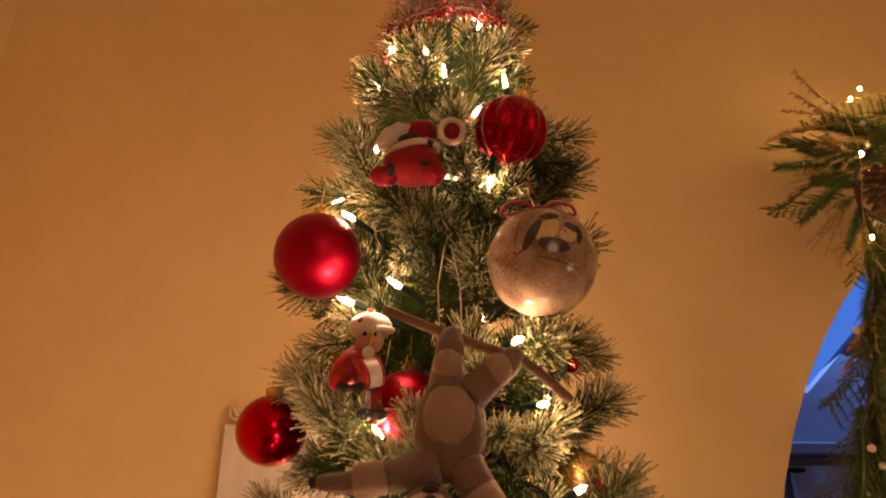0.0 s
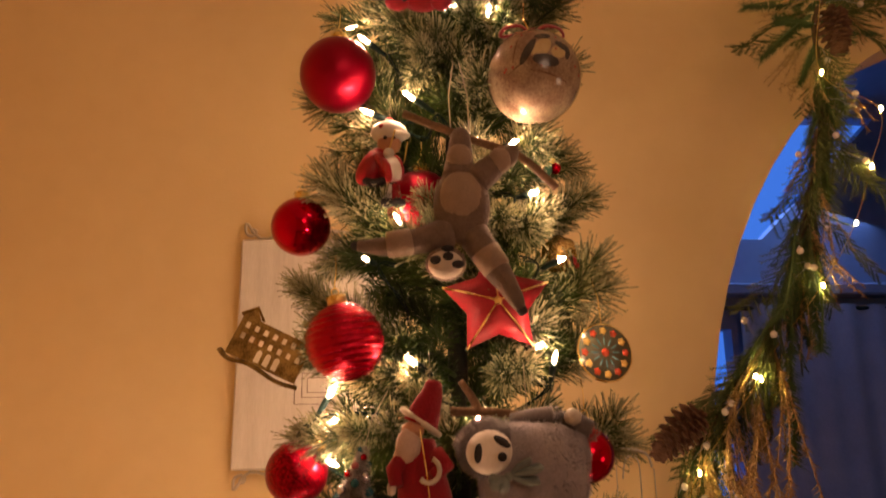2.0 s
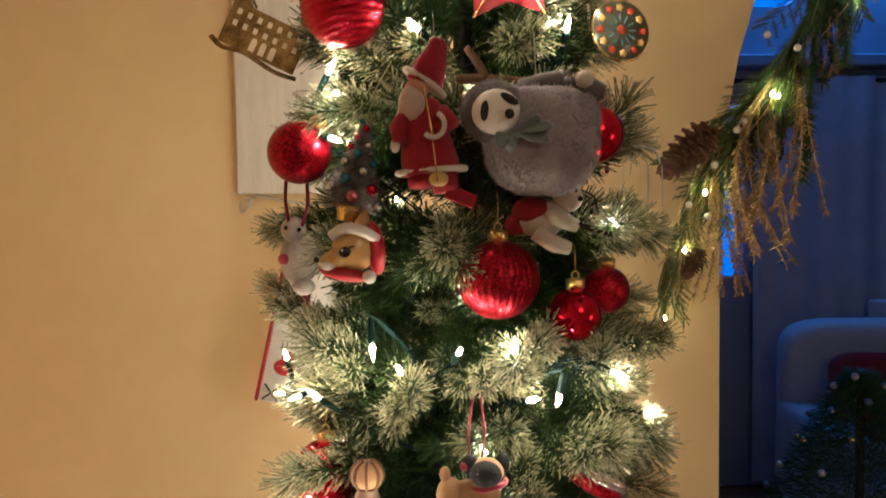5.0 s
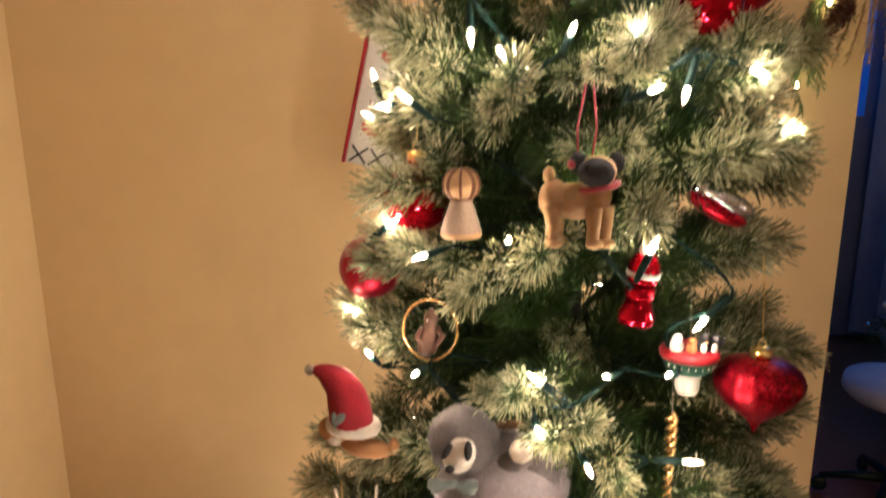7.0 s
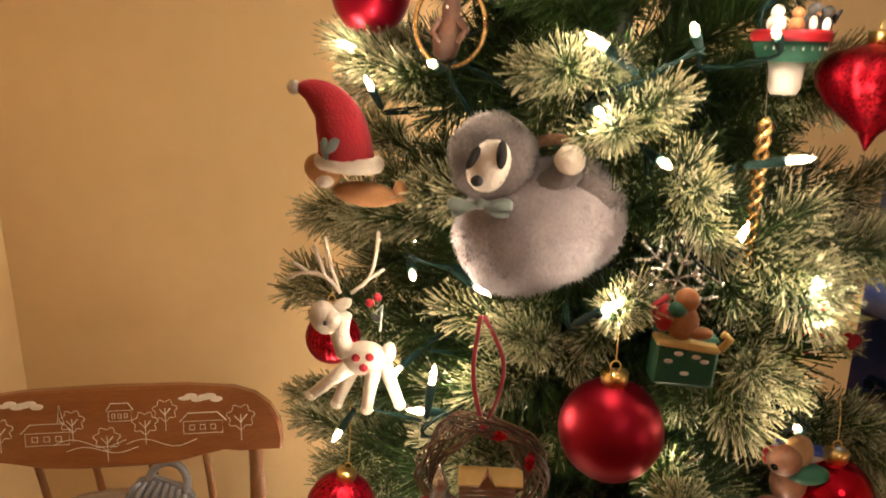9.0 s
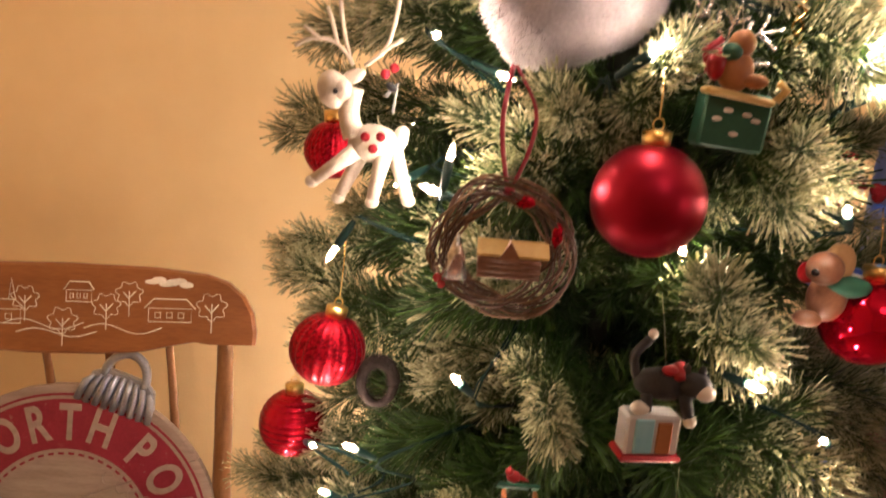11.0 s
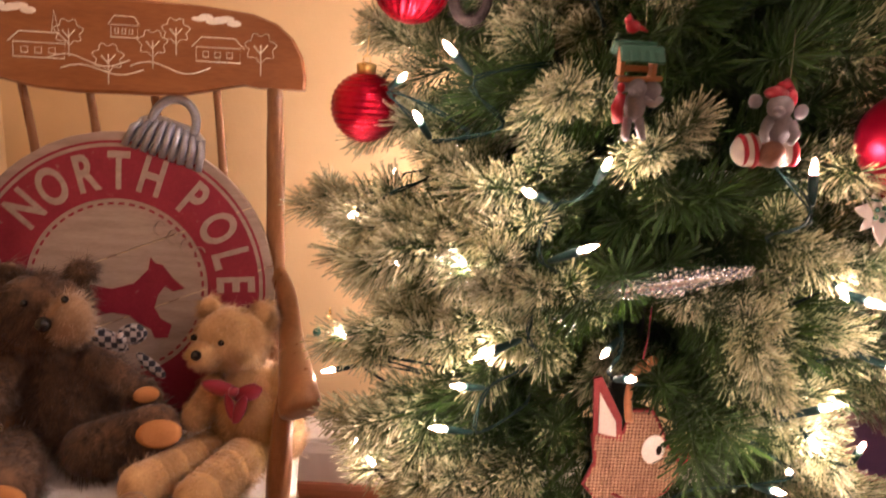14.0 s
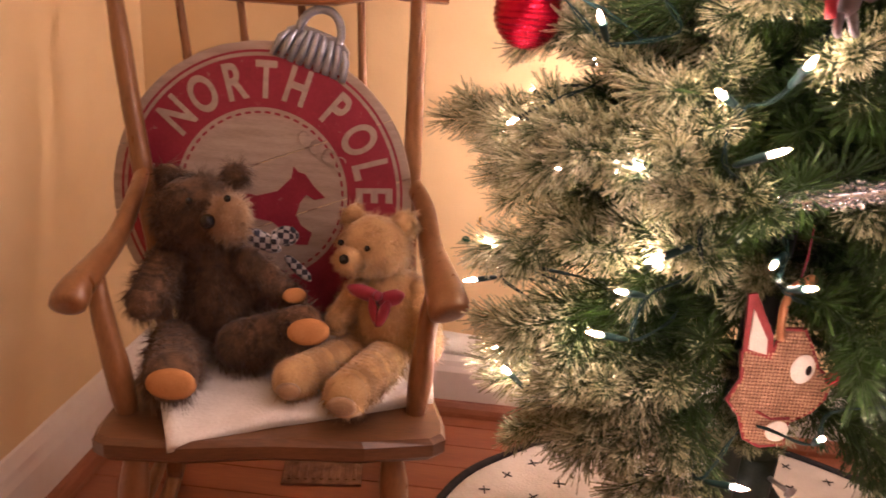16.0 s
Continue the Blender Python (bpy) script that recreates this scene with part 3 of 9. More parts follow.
# fuller growth on the side towards the chair, beside the hanging plaque, and drooping over the skirt
for z0, z1, a0, a1, num, rise, k0, k1 in ((0.50, 0.86, 172, 232, 14, 4, 0.76, 0.92), (1.42, 1.52, 190, 215, 3, 4, 0.68, 0.8), (1.40, 1.52, 300, 340, 4, 4, 0.84, 0.97), (0.22, 0.34, 195, 248, 8, -34, 0.85, 1.1), (0.24, 0.34, 305, 345, 2, -30, 0.8, 1.0)):
    for k in range(num):
        z = z0 + (z1 - z0) * ((k * 0.618) % 1)
        az = a0 + (a1 - a0) * (k + 0.5) / num
        r = reach(z, radians(az)) * rng.uniform(k0, k1)
        tip = on_tree(az, z, r / reach(z, radians(az)))
        for x, y, h, q in CLEAR:
            if math.hypot(tip.x - x, tip.z - h) < q + 0.02 and tip.y < y + 0.03:
                r = max(0.05, r - (y + 0.06 - tip.y))
                tip = on_tree(az, z, r / reach(z, radians(az)))
        ln = min(BRANCHES, key=lambda q: abs(q - (r - 0.02)))
        m = pose(0, 0, 0, 0, 0, az) @ pose(0, 0, 0, 0, -rise - rng.uniform(-8, 8), 0) @ pose(0, 0, 0, rng.uniform(-40, 40))
        size = max(0.6, min(1.2, r / (ln + 0.015)))
        ob = part("branch", rng.choice(BRANCHES[ln]), None, tree)
        ob.matrix_basis = back @ Matrix.Translation(tip - (m @ Vector((ln * size, 0, 0)))) @ m @ Matrix.Scale(size, 4)
# tufts that face the walk, end on
TUFTS = ((0.037, 0.588, 1.163), (0.004, 0.59, 1.207), (-0.004, 0.600, 1.018), (0.046, 0.584, 1.045), (0.093, 0.59, 1.14), (0.007, 0.588, 0.672), (-0.079, 0.606, 0.706), (0.125, 0.59, 0.525), (-0.07, 0.61, 0.56), (0.06, 0.606, 1.484), (0.026, 0.622, 1.593), (0.004, 0.635, 1.788), (0.112, 0.606, 1.383), (0.030, 0.605, 1.322), (-0.033, 0.63, 1.456), (-0.037, 0.618, 1.305), (-0.017, 0.590, 0.812), (-0.041, 0.63, 0.90), (0.024, 0.65, 1.941), (0.125, 0.635, 1.79), (0.017, 0.674, 2.149), (0.083, 0.678, 2.195), (0.114, 0.65, 1.95), (-0.06, 0.685, 1.775), (-0.123, 0.638, 0.565), (-0.108, 0.622, 0.612), (0.156, 0.610, 0.617), (0.146, 0.616, 0.55), (0.193, 0.626, 0.527), (0.216, 0.645, 0.423), (0.235, 0.655, 0.446), (0.162, 0.630, 0.462))
for p in TUFTS:
    p = Vector(p)
    d = (p - axis(p.z - rng.uniform(-0.02, 0.05))).normalized()
    ln = min(BRANCHES, key=lambda q: abs(q - 0.75 * (p - axis(p.z)).length))
    ob = part("branch", rng.choice(BRANCHES[ln]), None, tree)
    ob.matrix_basis = back @ Matrix.Translation(p - d * (0.85 * ln + 0.022)) @ d.to_track_quat("X", "Z").to_matrix().to_4x4() @ pose(0, 0, 0, rng.uniform(0, 360)) @ Matrix.Scale(0.85, 4)
# short plain-green growth close to the pole
INNER = [branch_mesh(0.13, rng, False) for _ in range(3)]
for k in range(110):
    z = 0.36 + 1.95 * (k + 0.5) / 110
    az = (k * 137.508 + 40) % 360
    m = Matrix.Translation(axis(z)) @ pose(0, 0, 0, 0, 0, az) @ pose(0, 0, 0, 0, -rng.uniform(0, 50), 0)
    ob = part("branch", rng.choice(INNER), None, tree)
    ob.matrix_basis = back @ m @ Matrix.Scale(min(1.15, reach(z) / 0.20), 4)
for k in range(46):
    z = 0.42 + 0.55 * (k + 0.5) / 46
    az = (k * 137.508 + 10) % 360
    m = Matrix.Translation(axis(z)) @ pose(0, 0, 0, 0, 0, az) @ pose(0, 0, 0, 0, -rng.uniform(-10, 35), 0)
    ob = part("branch", rng.choice(INNER), None, tree)
    ob.matrix_basis = back @ m @ Matrix.Scale(1.45, 4)


# ---- light strings ----
def light_string(name, spots, label):
    """Green twisted wire with sockets and lit bulbs; spots: azimuth and height of each bulb."""
    top = thing(name, None, label, "string lights", "light strings on the tree")
    pts = []
    rng2 = random.Random(len(name))
    rest = list(spots)
    order = [rest.pop(0)]
    while rest:
        here = on_tree(*order[-1])
        best = min(rest, key=lambda q: (on_tree(*q) - here).length)
        rest.remove(best)
        order.append(best)
    for az, z in order:
        # the bulbs sit a few centimetres inside the needles
        p = on_tree(az, z, 0.92)
        if 180 < az < 360:
            for step in (0.016 if z < 1.6 else 0.01, 0.05, 0.09):
                deep = p + step * (p - Vector((-0.03, -0.05, min(1.9, z + 0.38)))).normalized()
                if all((deep - Vector(q[:3])).length > q[3] for q in CLEAR):
                    p = deep
                    break
        a = radians(az)
        out = Vector((math.cos(a), math.sin(a), 0))
        way = (out * rng2.uniform(0.2, 1.0) + Vector((rng2.uniform(-1, 1), rng2.uniform(-1, 1), rng2.uniform(-0.5, 0.8)))).normalized()
        m = Matrix.Translation(p) @ way.to_track_quat("Z", "Y").to_matrix().to_4x4()
        so = part("socket", SOCKET_MESH, None, top, m=m)
        part("bulb", GLASS_MESH, None, so)
        part("filament", BULB_MESH, None, so)
        pts.append(p - way * 0.03)
    line = []
    for a, b in zip(pts, pts[1:]):
        line.append(a)
        if (a - b).length < 0.05:
            continue
        mid = (a + b) / 2
        c = axis(mid.z)
        mid += (c - mid) * (0.22 if (a - b).length < 0.1 else 0.5)
        line.append(Vector((mid.x, mid.y, mid.z - 0.012)))
    line.append(pts[-1])
    path = curve_points(line, 6)
    s = Shape()
    for ph in (0.0, math.pi):
        s.tube([p + 0.0016 * Vector((math.cos(k * 1.1 + ph), math.sin(k * 1.1 + ph), math.cos(k * 1.1 + ph + 1.5))) for k, p in enumerate(path)], 0.0010, 5)
    part("wire", s, WIRE, top, "twisted dark green wire")
    return top


SOCKET_MESH = Shape().lathe([(0.0016, -0.025), (0.0026, -0.022), (0.0033, -0.010), (0.0036, -0.003), (0.0034, 0.0), (0.0024, 0.001)], 10).mesh("socket", WIRE)
GLASS_MESH = Shape().lathe([(0.0024, 0.0), (0.0029, 0.003), (0.0029, 0.008), (0.0024, 0.012), (0.0015, 0.0155), (0.0008, 0.0178), (0.0002, 0.019)], 10).mesh("bulb", BULBGLASS)
BULB_MESH = Shape().lathe([(0.0009, 0.002), (0.0015, 0.004), (0.0016, 0.008), (0.0013, 0.0115), (0.0007, 0.0145), (0.0002, 0.016)], 8).mesh("filament", BULB)
UPPER = [(208, 2.439), (292, 2.43), (196, 2.377), (252, 2.376), (309, 2.343), (265, 2.339), (280, 2.28), (226, 2.251), (197, 2.224), (264, 2.205), (286, 2.201), (222, 2.168), (251, 2.074), (232, 2.067), (287, 2.02), (293, 1.966), (247, 1.941), (236, 1.899), (301, 1.896), (287, 1.823), (295, 1.792), (254, 1.792), (223, 1.763), (270, 1.746), (228, 1.743), (224, 1.704), (309, 1.624), (264, 1.596)]
MIDDLE = [(240, 1.516), (263, 1.509), (277, 1.508), (249, 1.49), (306, 1.483), (189, 1.472), (289, 1.471), (280, 1.466), (222, 1.455), (211, 1.451), (269, 1.436), (190, 1.435), (321, 1.432), (251, 1.345), (281, 1.338), (212, 1.337), (230, 1.324), (295, 1.283), (273, 1.239), (286, 1.238), (260, 1.229), (189, 1.223), (230, 1.216), (209, 1.206), (259, 1.192), (269, 1.162), (289, 1.161), (282, 1.109), (241, 1.082), (296, 1.072), (228, 1.066), (262, 1.061), (297, 1.048), (227, 0.994), (234, 0.982), (272, 0.972), (296, 0.971), (233, 0.96)]
LOWER = [(210, 0.901), (283, 0.857), (240, 0.83), (299, 0.811), (221, 0.746), (208, 0.723), (214, 0.691), (282, 0.677), (248, 0.673), (237, 0.647), (245, 0.608), (196, 0.598), (292, 0.593), (224, 0.584), (299, 0.58), (206, 0.568), (255, 0.545), (310, 0.517), (231, 0.512), (256, 0.507), (296, 0.483), (225, 0.47), (191, 0.458), (296, 0.455), (221, 0.421), (181, 0.4), (267, 0.363), (180, 0.319), (187, 0.297), (252, 0.288), (294, 0.422), (291, 0.404), (312, 0.43)]


def hidden_side(spots, low, high, count, seed):
    """The rest of a string, which runs round the side towards the wall."""
    r = random.Random(seed)
    return spots + [(40 + 120 * r.random(), low + (high - low) * (k + r.random()) / count) for k in range(count)]


light_string("light_string", hidden_side(UPPER, 1.6, 2.3, 13, 5), "string of small warm white lights round the treetop")
light_string("light_string", hidden_side(MIDDLE, 0.95, 1.55, 15, 6), "string of small warm white lights round the middle of the tree")
# eight more unseen bulbs added low behind, to brighten the wall by the chair
light_string("light_string", hidden_side(LOWER, 0.3, 0.9, 15, 7) + [(112 + 5 * k, 0.28 + 0.31 * ((k * 0.618) % 1) + 0.03 * k) for k in range(8)], "string of small warm white lights round the lower branches")


# ---- rocking chair ----
CHAIR = pose(-0.468, 0.822, 0, 0, 0, 11)
chair = thing("rocking_chair", CHAIR, "honey-brown wooden child's rocking chair with a stencilled top rail", "chair")
seat_out = [(-0.150, 0.12), (-0.166, 0.02), (-0.174, -0.09), (-0.172, -0.115), (-0.158, -0.125), (-0.085, -0.133), (0.008, -0.128), (0.105, -0.133), (0.178, -0.125), (0.192, -0.115), (0.194, -0.09), (0.183, 0.02), (0.160, 0.12), (0.13, 0.125), (0, 0.13), (-0.13, 0.125)]
part("seat", Shape().prism(seat_out[::-1], 0.026, pose(0, 0, 0.232, -2), 0.006), SEATW, chair)


def lean(x, z):
    """A place in the leaning plane of the chair's back."""
    return Vector((x - 0.075 * (z - 0.36), 0.092 + 0.155 * (z - 0.245), z))


for sx in (-1, 1):
    ends = [lean(sx * 0.154, 0.24), lean(sx * 0.159, 0.36), lean(sx * 0.165, 0.46), lean(sx * 0.174, 0.58), lean(sx * 0.182, 0.715)]
    part("back_post", Shape().tube(curve_points(ends, 4), [0.0105] * 6 + [0.0125] * 4 + [0.0115] * 4 + [0.010] * 3, 12), WOOD, chair)
for k in range(4):
    x = -0.108 + 0.072 * k
    bow = Vector((0, 0.036, 0))
    part("spindle", Shape().tube(curve_points([lean(x * 0.9, 0.24) + bow * 0.6, lean(x * 0.97, 0.42) + bow, lean(x, 0.58) + bow, lean(x * 1.02, 0.70) + bow * 0.25], 4), [0.0055, 0.006, 0.0068, 0.007, 0.0068, 0.0065, 0.006, 0.006, 0.0058, 0.0055, 0.005, 0.005, 0.005], 9), WOOD, chair)
# top rail, with rounded shoulders and a waved lower edge
rail = [(-0.222, 0.690), (-0.170, 0.690), (-0.150, 0.693), (-0.125, 0.688), (-0.085, 0.679), (-0.04, 0.676), (0.0, 0.676), (0.04, 0.676), (0.085, 0.679), (0.125, 0.688), (0.150, 0.693), (0.170, 0.690), (0.222, 0.690), (0.223, 0.705), (0.219, 0.730), (0.207, 0.752), (0.188, 0.768), (0.16, 0.778), (0.10, 0.784), (0.0, 0.786), (-0.10, 0.784), (-0.16, 0.778), (-0.188, 0.768), (-0.207, 0.752), (-0.219, 0.730), (-0.223, 0.705)]
RAIL_M = Matrix.Translation((-0.029, 0.092 + 0.155 * (0.69 - 0.245), 0.686)) @ pose(0, 0, 0, 90 - 8.8) @ Matrix.Translation((0, -0.69, 0))
rail_ob = part("top_rail", Shape().prism(rail, 0.021, RAIL_M, 0.004), WOODX, chair)
PAINT = mat("white_stencil_paint", (0.68, 0.63, 0.54), (0.80, 0.75, 0.66), 0.7, scale=120)


def drawing(lines, r=0.0012, z=0.0106):
    s = Shape()
    for line in lines:
        s.tube([(x, y, z) for x, y in line], r, 5, RAIL_M, 0.35)
    return s


def tree_lines(cx, cy, q):
    out = [[(cx + q * (1 + 0.16 * math.sin(7 * w)) * math.cos(w), cy + q * 0.95 * (1 + 0.16 * math.sin(7 * w)) * math.sin(w)) for w in [2 * math.pi * k / 40 for k in range(41)]]]
    out += [[(cx, cy - q * 2.0), (cx, cy + 0.2 * q)], [(cx, cy - 0.5 * q), (cx - 0.5 * q, cy + 0.1 * q)], [(cx, cy - 0.4 * q), (cx + 0.5 * q, cy + 0.2 * q)]]
    return out


def house_lines(x, y, w, h, spire=False):
    out = [[(x, y), (x + w, y), (x + w, y + h), (x, y + h), (x, y)], [(x - 0.1 * w, y + h), (x + 0.12 * w, y + 1.7 * h), (x + 0.88 * w, y + 1.7 * h), (x + 1.1 * w, y + h)]]
    for k in range(3):
        q = x + w * (0.15 + 0.27 * k)
        out.append([(q, y + 0.3 * h), (q + 0.13 * w, y + 0.3 * h), (q + 0.13 * w, y + 0.7 * h), (q, y + 0.7 * h), (q, y + 0.3 * h)])
    if spire:
        q = x + 0.75 * w
        out.append([(q, y + 1.7 * h), (q + 0.02, y + 3.0 * h)][:1] + [(q + 0.003, y + 3.2 * h), (q + 0.008, y + 1.7 * h)])
    return out


for cx, cy, q in ((0.168, 0.738, 0.0135), (0.071, 0.752, 0.0115), (0.045, 0.736, 0.012), (-0.004, 0.717, 0.0125), (-0.046, 0.743, 0.0115), (-0.135, 0.735, 0.012), (-0.185, 0.735, 0.012)):
    part("stencilled_tree", drawing(tree_lines(cx, cy, 1.22 * q)), PAINT, rail_ob, "white outline tree")
for spec in ((0.098, 0.718, 0.042, 0.014), (0.002, 0.740, 0.024, 0.012), (-0.100, 0.712, 0.045, 0.014, True), (-0.205, 0.712, 0.03, 0.013)):
    part("stencilled_house", drawing(house_lines(spec[0] - 0.1 * spec[2], spec[1], 1.2 * spec[2], 1.2 * spec[3], *spec[4:])), PAINT, rail_ob, "white outline house")
for a, b, c in ((-0.07, 0.712, 0.006), (0.02, 0.708, 0.006), (-0.055, 0.702, 0.005)):
    part("stencilled_hill", drawing([[(a + 0.01 * k, b + c * math.sin(0.75 * k)) for k in range(10)]]), PAINT, rail_ob, "white wavy line")
for cx in (0.117, -0.108):
    s = Shape()
    for k in range(6):
        s.ball((cx - 0.020 + 0.008 * k, 0.767 + 0.003 * math.sin(2.1 * k), 0.0104), (0.009, 0.0032 + 0.0012 * (k % 2), 0.0006), RAIL_M, 12, 6)
    part("stencilled_cloud", s, PAINT, rail_ob, "white painted cloud")
for sx in (-1, 1):
    # arms: flat, swept outward, with a rounded scroll end
    pts = curve_points([lean(sx * 0.166, 0.466), Vector((sx * 0.172, 0.080, 0.446)), Vector((sx * 0.177, 0.030, 0.415)), Vector((sx * 0.181, -0.030, 0.404)), Vector((sx * 0.185, -0.085, 0.396)), Vector((sx * 0.187, -0.106, 0.384))], 5)
    rad = [float(np.interp(k, (0, 6, 12, 18, 22, 24, 25), (0.011, 0.0135, 0.0165, 0.021, 0.024, 0.022, 0.012))) for k in range(len(pts))]
    part("armrest", Shape().tube(pts, rad, 14, None, 0.72), WOOD, chair, "worn, rounded armrest")
    part("arm_post", Shape().tube(curve_points([(sx * 0.156 + 0.006, -0.066, 0.238), (sx * 0.162 + 0.004, -0.063, 0.29), (sx * 0.170, -0.058, 0.35), (sx * 0.178, -0.052, 0.402)], 4), [0.0105, 0.0115, 0.0125, 0.0135, 0.0138, 0.0135, 0.0125, 0.012, 0.0118, 0.0112, 0.0105, 0.010, 0.0098], 12), WOOD, chair)
    rk = [Vector((sx * 0.155, -0.24 + 0.48 * k / 24, 0.012 + 0.045 * (2 * k / 24 - 1.0) ** 2)) for k in range(25)]
    part("rocker", Shape().tube(rk, 0.0115, 8), WOOD, chair)
    for y0, y1 in ((-0.09, -0.11), (0.09, 0.12)):
        prof = [0.011, 0.013, 0.0165, 0.0155, 0.012, 0.0145, 0.015, 0.012, 0.0105]
        part("leg", Shape().tube([Vector((sx * 0.135, y0, 0.226)).lerp(Vector((sx * 0.155, y1, 0.02)), k / 8) for k in range(9)], prof, 12), WOOD, chair)
    part("stretcher", Shape().tube([(sx * 0.147, -0.10, 0.11), (sx * 0.147, 0, 0.11), (sx * 0.147, 0.107, 0.11)], [0.006, 0.009, 0.006], 8), WOOD, chair)

# ---- round wooden sign on the chair ----
SIGN_WOOD = mat("weathered_sign_wood", (0.29, 0.225, 0.185), (0.41, 0.335, 0.28), 0.75, scale=14, bump=0.25, bscale=90, stretch=(1, 8, 1))
SIGN_RED = mat("worn_red_sign_paint", (0.20, 0.008, 0.027), (0.265, 0.017, 0.040), 0.6, scale=30, bump=0.15, bscale=120)
SIGN_SILVER = mat("embossed_tin", (0.27, 0.30, 0.37), (0.42, 0.45, 0.52), 0.30, 0.6, scale=40)
# worn flecks where the bare wood shows through the red
_n, _l = SIGN_RED.node_tree.nodes, SIGN_RED.node_tree.links
_b = _n["Principled BSDF"]
_src = _b.inputs["Base Color"].links[0].from_socket
_tc, _w1, _r1, _mx = _n.new("ShaderNodeTexCoord"), _n.new("ShaderNodeTexNoise"), _n.new("ShaderNodeMapRange"), _n.new("ShaderNodeMix")
_w1.inputs["Scale"].default_value, _w1.inputs["Detail"].default_value, _w1.inputs["Roughness"].default_value = 60, 8, 0.72
_r1.inputs["From Min"].default_value, _r1.inputs["From Max"].default_value, _r1.inputs["To Max"].default_value = 0.62, 0.70, 0.75
_mx.data_type = "RGBA"
_mx.inputs["B"].default_value = (0.30, 0.22, 0.18, 1)
_l.new(_tc.outputs["Object"], _w1.inputs["Vector"]), _l.new(_w1.outputs["Fac"], _r1.inputs["Value"]), _l.new(_r1.outputs["Result"], _mx.inputs["Factor"])
_l.new(_src, _mx.inputs["A"]), _l.new(_mx.outputs["Result"], _b.inputs["Base Color"])
# local x across, y up the board, z out of its face
SIGN_M = Matrix.Translation((-0.524, 0.951, 0.440)) @ pose(0, 0, 0, 0, 0, 3) @ pose(0, 0, 0, 90 - 10, 0, 0)
sign = thing("round_sign", SIGN_M, "round red wooden north pole sign with a tin bauble cap", "sign")


def ring_band(r0, r1, h, seg=96, a0=0.0, a1=2 * math.pi):
    s = Shape()
    full = a1 - a0 > 6.28
    num = seg if full else seg + 1
    vs = []
    for k in range(num):
        w = a0 + (a1 - a0) * k / seg
        for r, z in ((r0, 0), (r1, 0), (r1, h), (r0, h)):
            vs.append((r * math.sin(w), r * math.cos(w), z))
    fs = []
    for k in range(seg):
        j = (k + 1) % num
        for q in range(4):
            fs.append((4 * k + q, 4 * k + (q + 1) % 4, 4 * j + (q + 1) % 4, 4 * j + q))
    if not full:
        fs += [(0, 1, 2, 3), tuple(4 * (num - 1) + q for q in (3, 2, 1, 0))]
    return s.add(vs, fs, False)


R = 0.190
# board: planks with fine gaps between them
for k in range(5):
    y0, y1 = -R + k * 2 * R / 5 + 0.0006, -R + (k + 1) * 2 * R / 5 - 0.0006
    arc = []
    for t in range(13):
        y = y0 + (y1 - y0) * t / 12
        arc.append((math.sqrt(max(0, R * R - y * y)), y))
    tilt = pose(0, 0, 0, 0, 0, 22)
    part("plank", Shape().prism(arc + [(-x, y) for x, y in arc[::-1]], 0.012, tilt, 0.0006), SIGN_WOOD, sign)
FACE = 0.0063
part("red_ring", ring_band(0.176, 0.179, 0.0006), SIGN_RED, sign, m=pose(0, 0, FACE))
part("red_band", ring_band(0.109, 0.1715, 0.0006), SIGN_RED, sign, "worn red painted band", m=pose(0, 0, FACE))
for k in range(52):
    w = 2 * math.pi * k / 52
    part("dash", ring_band(0.1015, 0.1043, 0.0006, 3, w, w + 0.07), SIGN_RED, sign, m=pose(0, 0, FACE))


def letter(ch, size, parent, m, material):
    cu = bpy.data.curves.new("letter", "FONT")
    cu.offset = 0.0016
    cu.body, cu.size, cu.extrude, cu.align_x, cu.align_y = ch, size, 0.0004, "CENTER", "CENTER"
    tmp = bpy.data.objects.new("letter", cu)
    me = bpy.data.meshes.new_from_object(tmp)
    bpy.data.objects.remove(tmp)
    me.materials.clear()
    me.materials.append(material)
    ob = new("letter", me)
    ob.parent, ob.matrix_basis = parent, m
    return ob


for ch, w in zip("NORTHPOLE", (-50.2, -33.2, -16.2, 0.0, 16.2, 38.5, 57, 72.5, 86)):
    a = radians(w)
    letter(ch, 0.066, sign, Matrix.Translation((0.1405 * math.sin(a), 0.1405 * math.cos(a), FACE + 0.001)) @ pose(0, 0, 0, 0, 0, -w) @ Matrix.Diagonal((0.66, 0.96, 1, 1)), SIGN_WOOD)
# a letter half hidden below, and a frost star, as plain strokes
part("stroke", Shape().box((0, 0, 0), (0.007, 0.045, 0.0006)), SIGN_WOOD, sign, m=pose(0.05, -0.132, FACE + 0.001, 0, 0, 20))
for k in range(3):
    part("stroke", Shape().box((0, 0, 0), (0.0022, 0.022, 0.0006)), SIGN_WOOD, sign, m=pose(-0.138, 0.018, FACE + 0.001 + 0.0002 * k, 0, 0, 60 * k))
